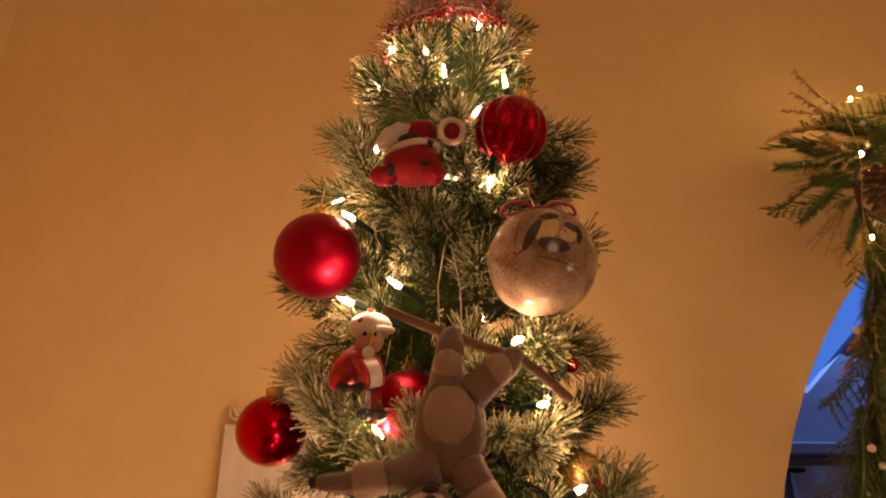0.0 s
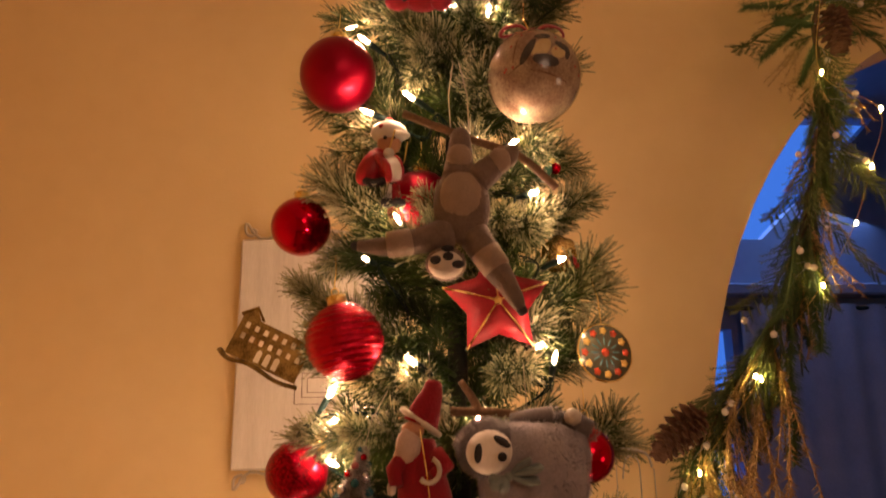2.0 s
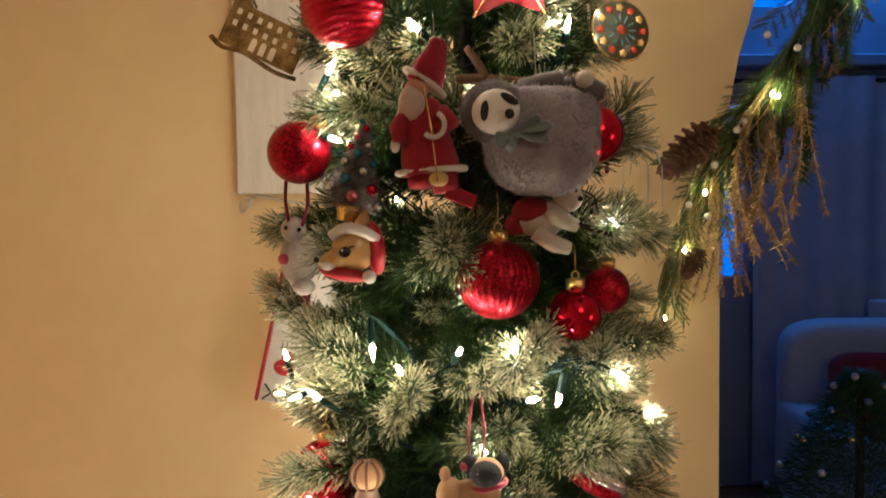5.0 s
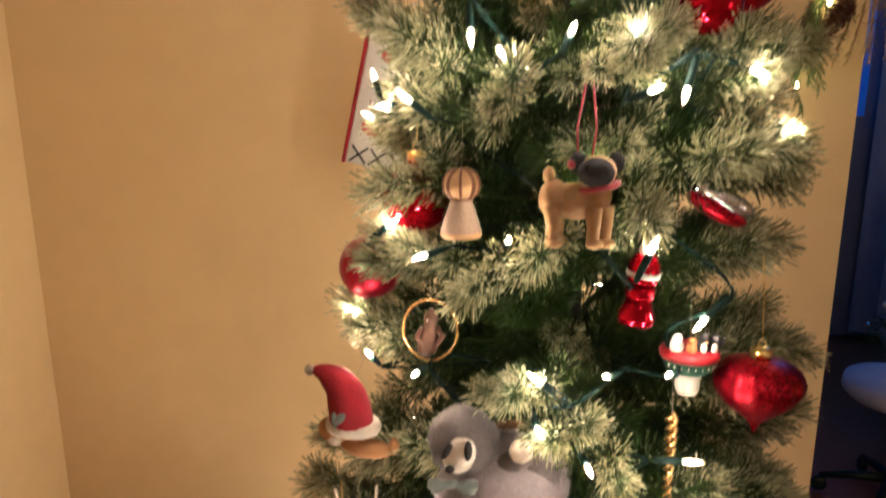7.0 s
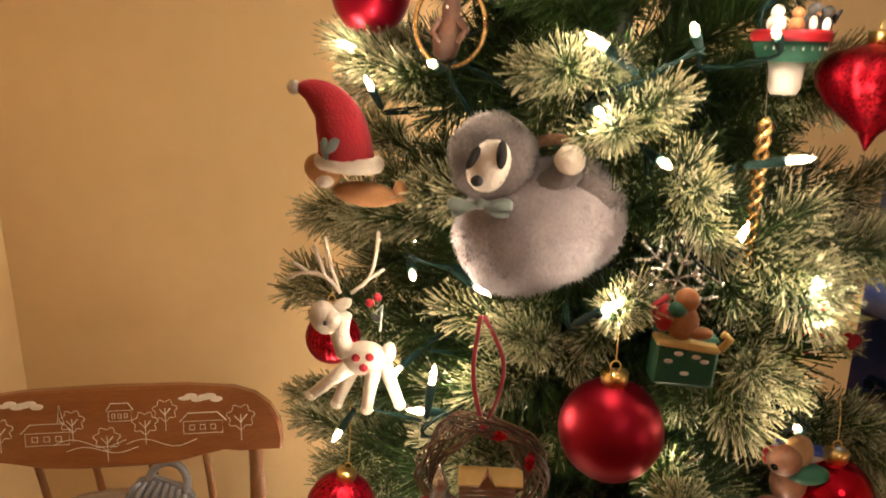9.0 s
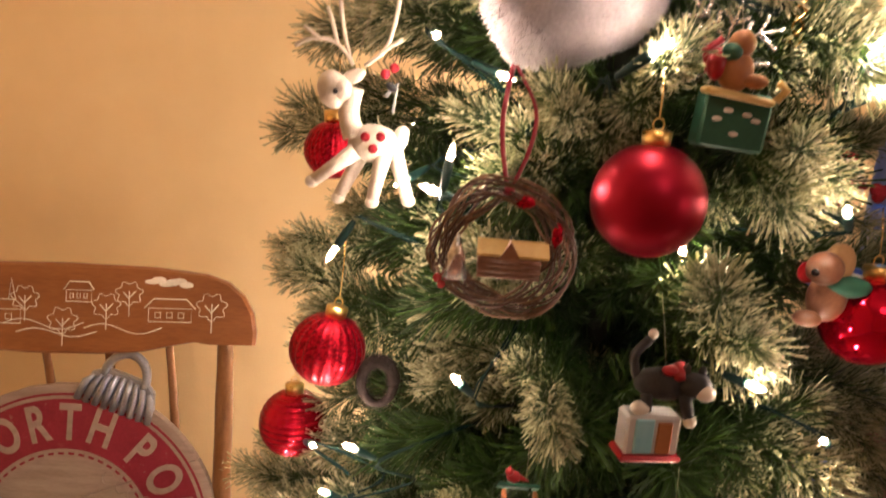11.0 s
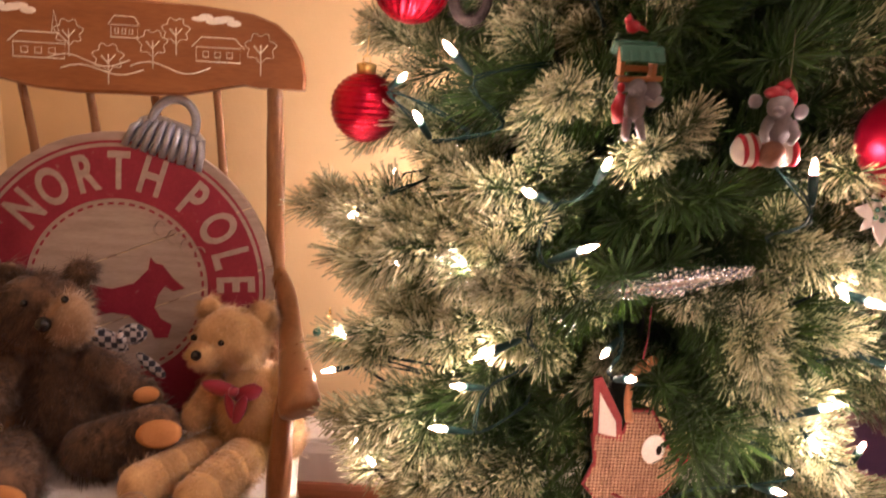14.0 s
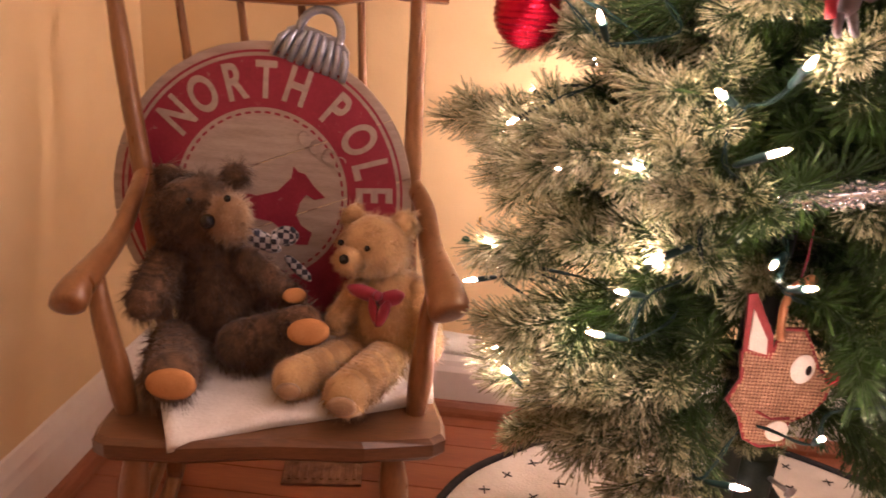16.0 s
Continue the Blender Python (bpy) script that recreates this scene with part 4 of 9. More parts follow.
# leaping animal shape, moon scroll and hill
beast = [(x / 1000, y / 1000) for x, y in ((-30, 2), (-6, -2), (20, 6), (37, 24), (39, 39), (45, 32), (54, 30), (67, 14), (81, 2), (67, -2), (57, 4), (49, -7), (45, -23), (52, -36), (66, -44), (62, -60), (46, -61), (41, -50), (25, -42), (15, -34), (-6, -31), (-25, -36), (-33, -18), (-60, -22), (-84, -8), (-80, 4))]
part("silhouette", Shape().prism(beast[::-1], 0.0006), SIGN_RED, sign, "red animal silhouette", m=pose(0, 0, FACE + 0.0003))
s = Shape()
for k in range(4):
    cx = 0.050 + 0.016 * k
    cy = 0.075 - 0.010 * k
    s.tube([(cx + 0.007 * math.cos(w), cy + 0.009 * math.sin(w), 0) for w in [0.3 + 5 * j / 14 for j in range(15)]], 0.0014, 5, None, 0.4)
part("scroll", s, SIGN_WOOD, sign, m=pose(0, 0, FACE + 0.001))
# tin cap
a = radians(17.5)
cap_m = Matrix.Translation((0.186 * math.sin(a), 0.186 * math.cos(a), 0.002)) @ pose(0, 0, 0, 0, 0, -17.5)
cap = part("cap", Shape().prism([(-0.050, -0.012), (0.050, -0.012), (0.040, 0.020), (0.026, 0.030), (-0.026, 0.030), (-0.040, 0.020)], 0.010, None, 0.002), SIGN_SILVER, sign, "ridged silver tin bauble cap", m=cap_m)
for k in range(9):
    x = -0.046 + 0.0115 * k
    part("ridge", Shape().tube([(x, -0.018, 0.006), (x * 0.92, 0.006, 0.0075), (x * 0.76, 0.026 - 0.0006 * (k - 4) ** 2, 0.006)], [0.0042, 0.005, 0.003], 8), SIGN_SILVER, cap)
part("loop", Shape().tube([(0.026 * math.cos(w), 0.026 + 0.030 * math.sin(w), 0.003) for w in [math.pi * (-0.06 + 1.12 * j / 24) for j in range(25)]], 0.0055, 10), SIGN_SILVER, cap)

# ---- white cloth on the seat ----
CLOTH = mat("white_fleece_cloth", (0.60, 0.57, 0.53), (0.72, 0.69, 0.65), 0.9, scale=40, bump=0.6, bscale=260, sheen=0.4)
def cloth_sheet(fn, nu, nv, thick):
    s = Shape()
    top = [[Vector(fn(i / nu, j / nv)) for j in range(nv + 1)] for i in range(nu + 1)]
    vs = [p for row in top for p in row] + [p - Vector((0, 0, thick)) for row in top for p in row]
    k, w = (nu + 1) * (nv + 1), nv + 1
    fs = []
    for i in range(nu):
        for j in range(nv):
            q = i * w + j
            fs += [(q, q + w, q + w + 1, q + 1), (k + q, k + q + 1, k + q + w + 1, k + q + w)]
    rim = [i * w for i in range(nu)] + [nu * w + j for j in range(nv)] + [i * w + nv for i in range(nu, 0, -1)] + [j for j in range(nv, 0, -1)]
    for a, b in zip(rim, rim[1:] + rim[:1]):
        fs.append((a, b, k + b, k + a)[::-1])
    return s.add(vs, fs, True)


def cloth_fn(u, v):
    """u from the front fold to the back, v from the chair's left to its right; its left rear corner rides up the spindles."""
    fl, fr, bl, br = Vector((-0.534, 0.672, 0.262)), Vector((-0.278, 0.812, 0.260)), Vector((-0.665, 0.905, 0.258)), Vector((-0.30, 0.955, 0.256))
    p = fl.lerp(fr, v).lerp(bl.lerp(br, v), u)
    p.z += 0.004 * noise.noise(Vector((u * 3, v * 4, 2))) + max(0, 0.08 - v) * 0.25 * u
    if u < 0.14:
        p.z -= 0.012 * (1 - u / 0.14) ** 2 * max(0.3, 1 - v / 0.3)
    return p


solo("folded_cloth", cloth_sheet(cloth_fn, 26, 26, 0.010), CLOTH, "creased white fleece cloth spread on the chair seat", "cloth")
def cloth_back(u, v):
    return Vector((-0.31 + 0.085 * u, 0.93 + 0.075 * v + 0.03 * u, 0.262 - 0.02 * u + 0.012 * math.sin(5 * v)))
solo("cloth_corner", cloth_sheet(cloth_back, 10, 10, 0.008), CLOTH, "corner of white fleece hanging past the chair back", "cloth")

# ---- teddy bears ----
FUR_D = mat("dark_brown_plush", (0.028, 0.015, 0.007), (0.165, 0.092, 0.046), 0.9, scale=80, sheen=0.15, island=0.5)
FUR_G = mat("golden_plush", (0.38, 0.225, 0.085), (0.56, 0.37, 0.165), 0.9, scale=50, sheen=0.3, island=0.25)
FUR_M = mat("tan_muzzle_plush", (0.24, 0.145, 0.07), (0.36, 0.23, 0.12), 0.9, scale=50, sheen=0.3)
PAD = mat("orange_tan_felt", (0.42, 0.19, 0.055), (0.50, 0.24, 0.08), 0.9, scale=60, bump=0.3, bscale=300)
BLACK = mat("black_bead", (0.006, 0.006, 0.007), rough=0.15)
CHECK = mat("navy_white_gingham_ribbon", (0.02, 0.025, 0.04), rough=0.8, sheen=0.2)
_n, _l = CHECK.node_tree.nodes, CHECK.node_tree.links
_tc, _ck = _n.new("ShaderNodeTexCoord"), _n.new("ShaderNodeTexChecker")
_ck.inputs["Scale"].default_value = 150
_ck.inputs["Color1"].default_value, _ck.inputs["Color2"].default_value = (0.010, 0.014, 0.030, 1), (0.34, 0.34, 0.36, 1)
_l.new(_tc.outputs["Object"], _ck.inputs["Vector"]), _l.new(_ck.outputs["Color"], _n["Principled BSDF"].inputs["Base Color"])
CRIMSON = mat("crimson_ribbon", (0.22, 0.005, 0.022), (0.30, 0.010, 0.034), 0.55, scale=20, sheen=0.3)


def limb(a, b, r0, r1, fur, num, rg, comb):
    s, a, b = Shape(), Vector(a), Vector(b)
    for k in range(15):
        t = k / 14
        c, r = a.lerp(b, t), r0 + (r1 - r0) * t
        s.ball(c, r, None, 12, 8, 0.03, 1)
        s.fur(c, r, num // 12, fur, 0.00042, None, comb, rg)
    return s


def teddy(name, label, fur, spec, seed):
    """A plush bear: soft pieces under shaggy fur, stitched pads, bead eyes and nose, a neck bow."""
    rg = random.Random(seed)
    ob = thing(name, None, label, "teddy bear", "teddy bears on the chair")
    for nm, c, r in spec["bodies"]:
        s = Shape().ball(c, r, None, 20, 12, 0.10, seed)
        big = (r if isinstance(r, float) else sum(r) / 3)
        s.fur(c, r, int(1900000 * big * big) + 400, spec["fur"], 0.00042, None, spec["comb"], rg)
        part(nm, s, fur, ob)
    for nm, a, b, r0, r1 in spec["limbs"]:
        part(nm, limb(a, b, r0, r1, spec["fur"], int(2200000 * (r0 + r1) ** 2 / 2) + 400, rg, spec["comb"]), fur, ob)
    for c, r in spec["muzzle"]:
        part("muzzle", Shape().ball(c, r, None, 14, 10).fur(c, r, 1200, spec["fur"] * 0.6, 0.0005, rng=rg), spec["face"], ob)
    for c, d, r in spec["pads"]:
        m = Matrix.Translation(c) @ Vector(d).to_track_quat("Z", "Y").to_matrix().to_4x4()
        part("paw_pad", Shape().lathe([(0.0005, 0.003), (r * 0.7, 0.0025), (r, 0.0), (r * 0.9, -0.006)], 18, m @ Matrix.Diagonal((1, 0.66, 1, 1))), spec["pad"], ob, "smooth felt pad")
    for nm, c, r in spec["beads"]:
        part(nm, Shape().ball(c, r, None, 10, 8), BLACK, ob)
    s = Shape()
    for c, r, tilt in spec["bow"]:
        s.ball((0, 0, 0), r, Matrix.Translation(c) @ pose(0, 0, 0, 0, tilt, 0), 12, 8, 0.15, tilt)
    part("neck_bow", s, spec["cloth"], ob)
    return ob


teddy("teddy_bear", "shaggy dark brown teddy bear with a checked neck bow", FUR_D, dict(
    fur=0.020, comb=(0.1, -0.1, -0.95), face=FUR_M, cloth=CHECK, pad=PAD,
    bodies=[("head", (-0.566, 0.850, 0.440), (0.050, 0.045, 0.043)), ("ear", (-0.606, 0.860, 0.478), 0.014), ("ear", (-0.530, 0.872, 0.484), 0.013), ("body", (-0.550, 0.866, 0.335), (0.050, 0.046, 0.072))],
    limbs=[("arm", (-0.600, 0.84, 0.388), (-0.606, 0.790, 0.350), 0.020, 0.022), ("arm", (-0.512, 0.85, 0.385), (-0.458, 0.862, 0.338), 0.019, 0.016),
           ("leg", (-0.590, 0.82, 0.288), (-0.556, 0.738, 0.290), 0.026, 0.029), ("leg", (-0.510, 0.82, 0.292), (-0.440, 0.832, 0.316), 0.030, 0.028)],
    muzzle=[((-0.516, 0.812, 0.450), (0.023, 0.020, 0.026))],
    pads=[((-0.540, 0.701, 0.302), (0.12, -1, 0.12), 0.026), ((-0.424, 0.801, 0.327), (0.25, -0.9, 0.2), 0.024), ((-0.450, 0.836, 0.354), (0.4, -0.9, 0.1), 0.014)],
    beads=[("nose", (-0.530, 0.785, 0.452), 0.0082), ("eye", (-0.556, 0.800, 0.468), 0.004), ("eye", (-0.512, 0.796, 0.476), 0.004)],
    bow=[((-0.488, 0.828, 0.422), (0.027, 0.005, 0.011), 24), ((-0.460, 0.830, 0.428), (0.017, 0.005, 0.012), -16), ((-0.470, 0.826, 0.424), (0.006, 0.006, 0.007), 0), ((-0.452, 0.858, 0.380), (0.022, 0.003, 0.007), 42)]), 11)
teddy("teddy_bear", "small golden teddy bear with a crimson neck ribbon", FUR_G, dict(
    fur=0.012, comb=(0, -0.1, -0.7), face=FUR_G, cloth=CRIMSON, pad=FUR_M,
    bodies=[("head", (-0.366, 0.880, 0.408), (0.043, 0.038, 0.037)), ("ear", (-0.394, 0.890, 0.442), 0.012), ("ear", (-0.334, 0.896, 0.434), 0.016), ("body", (-0.340, 0.880, 0.322), (0.052, 0.042, 0.060))],
    limbs=[("leg", (-0.385, 0.86, 0.278), (-0.432, 0.768, 0.284), 0.023, 0.024), ("leg", (-0.340, 0.85, 0.280), (-0.368, 0.752, 0.282), 0.026, 0.026),
           ("arm", (-0.305, 0.87, 0.36), (-0.292, 0.845, 0.300), 0.020, 0.019), ("arm", (-0.380, 0.868, 0.355), (-0.402, 0.848, 0.322), 0.017, 0.015)],
    muzzle=[((-0.388, 0.850, 0.400), (0.020, 0.018, 0.017))],
    pads=[((-0.430, 0.741, 0.284), (-0.1, -1, 0.1), 0.014), ((-0.368, 0.724, 0.283), (0, -1, 0.1), 0.016)],
    beads=[("nose", (-0.392, 0.831, 0.407), 0.0060), ("eye", (-0.368, 0.843, 0.418), 0.0038), ("eye", (-0.400, 0.850, 0.420), 0.0038)],
    bow=[((-0.368, 0.838, 0.366), (0.022, 0.006, 0.009), 14), ((-0.338, 0.838, 0.362), (0.018, 0.005, 0.010), -25), ((-0.345, 0.830, 0.345), (0.007, 0.003, 0.019), 20), ((-0.356, 0.832, 0.346), (0.006, 0.003, 0.017), -14), ((-0.352, 0.832, 0.366), (0.006, 0.006, 0.006), 0)]), 12)

# ---- floor register under the chair ----
REG = mat("etched_copper_plate", (0.10, 0.045, 0.025), (0.30, 0.17, 0.10), 0.5, 0.5, scale=60, bump=0.5, bscale=160)
reg = thing("floor_register", pose(-0.448, 0.99, 0.0012, 0, 0, 9), "dark patterned metal floor register", "floor register")
part("plate", Shape().box((0, 0, 0.002), (0.118, 0.068, 0.004), None, 0.0015), REG, reg)
for k in range(9):
    part("bar", Shape().box((-0.048 + 0.012 * k, 0, 0.0052), (0.005, 0.05, 0.002), None, 0.0006), REG, reg)

# ---- tree skirt and stand ----
SKIRT = mat("white_knit_skirt", (0.66, 0.62, 0.55), (0.76, 0.72, 0.65), 0.9, scale=30, bump=0.4, bscale=220)
DARK = mat("black_trim_cloth", (0.012, 0.012, 0.014), (0.03, 0.03, 0.032), 0.9, scale=80, bump=0.3)
skirt = thing("tree_skirt", pose(0.13, 0.80, 0.002), "white tree skirt with black stitched crosses and black edge", "tree skirt")
s = Shape()
NU, NV = 96, 22
def skirt_at(r, w):
    k = 0.43 * r * (1 - (0.02 * math.sin(3 * w) if r > 0.5 else 0))
    z = 0.006 + 0.012 * r * max(0, math.sin(5 * w + 0.7)) * max(0, math.sin(3 * w)) + 0.05 * max(0, 0.22 - r)
    return Vector((k * math.cos(w), k * math.sin(w) * 0.93, z))
vs = [skirt_at(0.12 + 0.88 * j / NV, 2 * math.pi * i / NU) for j in range(NV + 1) for i in range(NU)]
vs += [p - Vector((0, 0, 0.004)) for p in vs]
K = (NV + 1) * NU
fs = []
for j in range(NV):
    for i in range(NU):
        a, b = j * NU + i, j * NU + (i + 1) % NU
        fs += [(a, a + NU, b + NU, b), (K + a, K + b, K + b + NU, K + a + NU)]
for i in range(NU):
    a, b = i, (i + 1) % NU
    fs += [(a, b, K + b, K + a), (NV * NU + b, NV * NU + a, K + NV * NU + a, K + NV * NU + b)]
part("cloth", s.add(vs, fs, True), SKIRT, skirt)
part("edging", Shape().tube([skirt_at(1.0, 2 * math.pi * i / 120) + Vector((0, 0, 0.0)) for i in range(121)], 0.0065, 8), DARK, skirt, "black ribbed edge binding")
cross = Shape().box((0, 0, 0), (0.017, 0.0022, 0.0014), pose(0, 0, 0, 0, 0, 45), 0.0004).box((0, 0, 0.0008), (0.017, 0.0022, 0.0014), pose(0, 0, 0, 0, 0, -45), 0.0004).mesh("stitched_cross", DARK)
for j in range(5):
    num = 10 + 7 * j
    for i in range(num):
        p = skirt_at(0.32 + 0.145 * j, 2 * math.pi * (i + 0.5 * (j % 2)) / num)
        part("stitched_cross", cross, None, skirt, m=Matrix.Translation(p + Vector((0, 0, 0.001))) @ pose(0, 0, 0, 0, 0, 37 * i))
STANDM = mat("green_black_steel", (0.012, 0.022, 0.016), (0.025, 0.04, 0.03), 0.4, 0.4, scale=40)
stand = thing("tree_stand", pose(0.105, 0.84, 0.014), "dark steel tree stand with splayed legs", "tree stand")
part("collar", Shape().lathe([(0.021, 0.03), (0.027, 0.03), (0.027, 0.20), (0.021, 0.20)], 20), STANDM, stand)
for k in range(4):
    part("leg", Shape().tube([(0.024, 0, 0.15), (0.09, 0, 0.07), (0.19, 0, 0.006), (0.215, 0, 0.004)], [0.008, 0.008, 0.008, 0.007], 8), STANDM, stand, m=pose(0, 0, 0, 0, 0, 20 + 90 * k))
for k in range(3):
    part("thumb_screw", Shape().tube([(0.020, 0, 0.18), (0.055, 0, 0.18)], 0.003, 6).ball((0.056, 0, 0.18), (0.003, 0.009, 0.006)), STEEL, stand, m=pose(0, 0, 0, 0, 0, 60 + 120 * k))

# ---- wall plaques ----
BOARD = mat("whitewashed_board", (0.58, 0.54, 0.47), (0.68, 0.64, 0.57), 0.7, scale=8, bump=0.15, bscale=80, stretch=(8, 1, 1))
IRON = mat("cream_scrolled_iron", (0.50, 0.44, 0.34), (0.60, 0.53, 0.42), 0.45, 0.3, scale=30)
INK = mat("brown_ink", (0.13, 0.08, 0.05), rough=0.8)
pl = thing("wall_plaque", pose(-0.145, WALL_Y - 0.011, 1.857), "tall whitewashed wall plaque with scrolled iron ends", "plaque")
part("board", Shape().box((0, 0, 0), (0.272, 0.016, 0.386), None, 0.003), BOARD, pl)
for sx in (-1, 1):
    for sz in (-1, 1):
        sp = [Vector((sx * (0.118 - 0.0165 * math.exp(-0.16 * k) * math.cos(0.55 * k + 2.2)), 0, sz * (0.209 + 0.0165 * math.exp(-0.16 * k) * math.sin(0.55 * k + 2.2)))) for k in range(18)][::-1]
        sp += [Vector((sx * 0.105, 0, sz * 0.196)), Vector((sx * 0.06, 0, sz * 0.205)), Vector((0, 0, sz * 0.212))]
        part("scroll", Shape().tube(curve_points(sp, 3), 0.0026, 7), IRON, pl)
for w, h in ((0.10, 0.062), (0.076, 0.040), (0.058, 0.024)):
    s = Shape()
    s.tube([(-w / 2, 0, -h / 2), (w / 2, 0, -h / 2), (w / 2, 0, h / 2), (-w / 2, 0, h / 2), (-w / 2, 0, -h / 2)], 0.0007, 4)
    part("printed_border", s, INK, pl, m=pose(0.014, -0.0084, -0.058))
pl2 = thing("hanging_plaque", pose(-0.133, 1.112, 1.436, 0, 13, 0), "white hanging plaque with a red side and black lacing", "plaque")
WHITE_P = mat("white_enamel", (0.52, 0.50, 0.46), (0.60, 0.58, 0.54), 0.45, scale=20)
REDP = mat("red_enamel", (0.26, 0.005, 0.012), (0.32, 0.008, 0.018), 0.4, scale=20)
part("panel", Shape().box((0, 0, 0), (0.16, 0.012, 0.22), None, 0.002), WHITE_P, pl2)
part("hanger", Shape().tube([(-0.05, 0.004, 0.11), (0.0, 0.05, 0.16), (0.05, 0.004, 0.11)], 0.0012, 6).tube([(0, 0.05, 0.16), (0.0, 0.096, 0.16)], 0.0018, 6), STEEL, pl2, "wire hanger on a nail")
part("edge_strip", Shape().box((-0.083, 0, 0.0), (0.005, 0.014, 0.222), None, 0.001), REDP, pl2, "red edge")
for k in range(5):
    part("lacing_cross", Shape().tube([(-0.012, 0, -0.012), (0.012, 0, 0.012)], 0.0017, 6).tube([(-0.012, -0.002, 0.012), (0.012, -0.002, -0.012)], 0.0017, 6), DARK, pl2, m=pose(-0.062 + 0.028 * k, -0.007, -0.094))
part("red_figure", Shape().ball((0, 0, 0), (0.017, 0.005, 0.013)).ball((0.002, 0, 0.016), (0.010, 0.005, 0.010)), REDP, pl2, m=pose(-0.050, -0.008, -0.052))
part("red_figure", Shape().ball((0, 0, 0), (0.013, 0.005, 0.011)).ball((0.004, 0, 0.013), (0.008, 0.005, 0.008)), REDP, pl2, m=pose(-0.045, -0.008, 0.052))
for k in range(4):
    part("stroke", Shape().box((0, 0, 0), (0.0016, 0.001, 0.011)), INK, pl2, m=pose(-0.060 + 0.007 * k, -0.0075, -0.018))


# ---- bauble ornaments ----
def sphere_profile(r, n=22, ripple=0.0, waves=0):
    out = []
    for k in range(n + 1):
        t = math.pi * k / n
        q = r * (1 + ripple * math.cos(waves * t))
        out.append((max(0.0004, q * math.sin(t)), -q * math.cos(t)))
    return out


def bauble(c, r, material, label, style="smooth", tilt=(0, 0, 0), hang=0.035, group="red baubles on the tree"):
    """A ball with a crown cap, a wire loop and a hanging thread. c: its middle."""
    ob = thing("bauble", Matrix.Translation(c) @ pose(0, 0, 0, *tilt), label, "bauble", group)
    s = Shape()
    if style == "fluted":
        s.lathe(sphere_profile(r, 26), 72, None, True, 0.045, 22, 1.2)
    elif style == "ribs":
        s.lathe(sphere_profile(r, 26), 96, None, True, 0.034, 34, 0.4)
    elif style == "rings":
        s.lathe(sphere_profile(r, 80, 0.017, 34), 40)
    elif style == "swirl":
        s.lathe(sphere_profile(r, 36), 110, None, True, 0.05, 12, 7.0)
    elif style == "onion":
        s.lathe([(0.0005, -1.28 * r), (0.05 * r, -1.2 * r), (0.16 * r, -0.98 * r), (0.45 * r, -0.72 * r), (0.78 * r, -0.42 * r), (0.97 * r, -0.12 * r), (1.0 * r, 0.08 * r), (0.93 * r, 0.28 * r), (0.72 * r, 0.45 * r), (0.42 * r, 0.56 * r), (0.16 * r, 0.60 * r), (0.05 * r, 0.6 * r)], 64, None, True, 0.02, 16, 0.0)
    else:
        s.lathe(sphere_profile(r, 28), 48)
    part("ball", s, material, ob)
    top = 0.6 * r if style == "onion" else 0.985 * r
    cap = part("cap", Shape().lathe([(0.0085, -0.002), (0.009, 0.004), (0.0092, 0.008), (0.004, 0.0095), (0.0008, 0.0098)], 24, Matrix.Translation((0, 0, top)), True, 0.06, 12), GOLD, ob, "gold crown cap")
    part("loop", Shape().tube([(0.0035 * math.cos(w), 0, top + 0.012 + 0.0042 * math.sin(w)) for w in [2 * math.pi * k / 12 for k in range(13)]], 0.0006, 5), GOLD, cap)
    up = Matrix(ob.matrix_world.to_3x3()).inverted() @ Vector((0, 0.25, 1)).normalized()
    a = Vector((0, 0, top + 0.016))
    part("hook", Shape().tube([a, a + up * hang * 0.5 + Vector((0.001, 0, 0)), a + up * hang], 0.0005, 5), GOLD, ob, "thin wire hook")
    return ob


bauble((-0.075, 0.735, 2.132), 0.0440, RED_MATTE, "large matte red bauble hanging")
bauble((0.122, 0.690, 2.254), 0.0365, RED_GLIT, "red glittered bauble with swirled flutes", "swirl", (15, 20, 0))
bauble((0.021, 0.735, 1.973), 0.0400, RED_MATTE, "large matte red bauble half behind a plush toy")
bauble((-0.125, 0.825, 1.973), 0.0365, RED_GLOSS, "shiny mirror-red glass bauble")
bauble((-0.054, 0.645, 1.812), 0.0370, RED_SEQ, "red bauble wound with beaded rings", "rings", (0, -12, 0))
bauble((-0.105, 0.715, 1.689), 0.0310, RED_GLIT, "crackled red glitter bauble", "smooth", (0, 35, 0))
bauble((0.083, 0.655, 1.566), 0.0365, RED_GLIT, "red bauble with fine glittered ribs", "ribs")
bauble((0.185, 0.700, 1.703), 0.0280, RED_GLOSS, "shiny red bauble behind a plush toy")
bauble((0.162, 0.690, 1.528), 0.0260, RED_GLOSS, "shiny red bauble with frosted specks")
bauble((0.203, 0.730, 1.547), 0.0240, RED_GLIT, "red glitter bauble with a white snowflake")
bauble((-0.089, 0.750, 1.357), 0.0355, RED_GLOSS, "shiny dark red bauble under a branch")
bauble((-0.150, 0.825, 1.264), 0.0355, RED_MATTE, "matte raspberry-red bauble on a branch", tilt=(0, 70, 0))
bauble((0.225, 0.675, 1.203), 0.0390, RED_GLIT, "onion-shaped red glitter ornament", "onion", hang=0.075)
bauble((-0.176, 0.745, 0.966), 0.0240, RED_GLIT, "small red glitter bauble behind a felt deer", "ribs")
bauble((0.050, 0.605, 0.964), 0.0365, RED_MATTE, "large matte red bauble with a gold cap")
bauble((0.235, 0.660, 0.883), 0.0330, RED_GLOSS, "shiny mirror-red glass bauble")
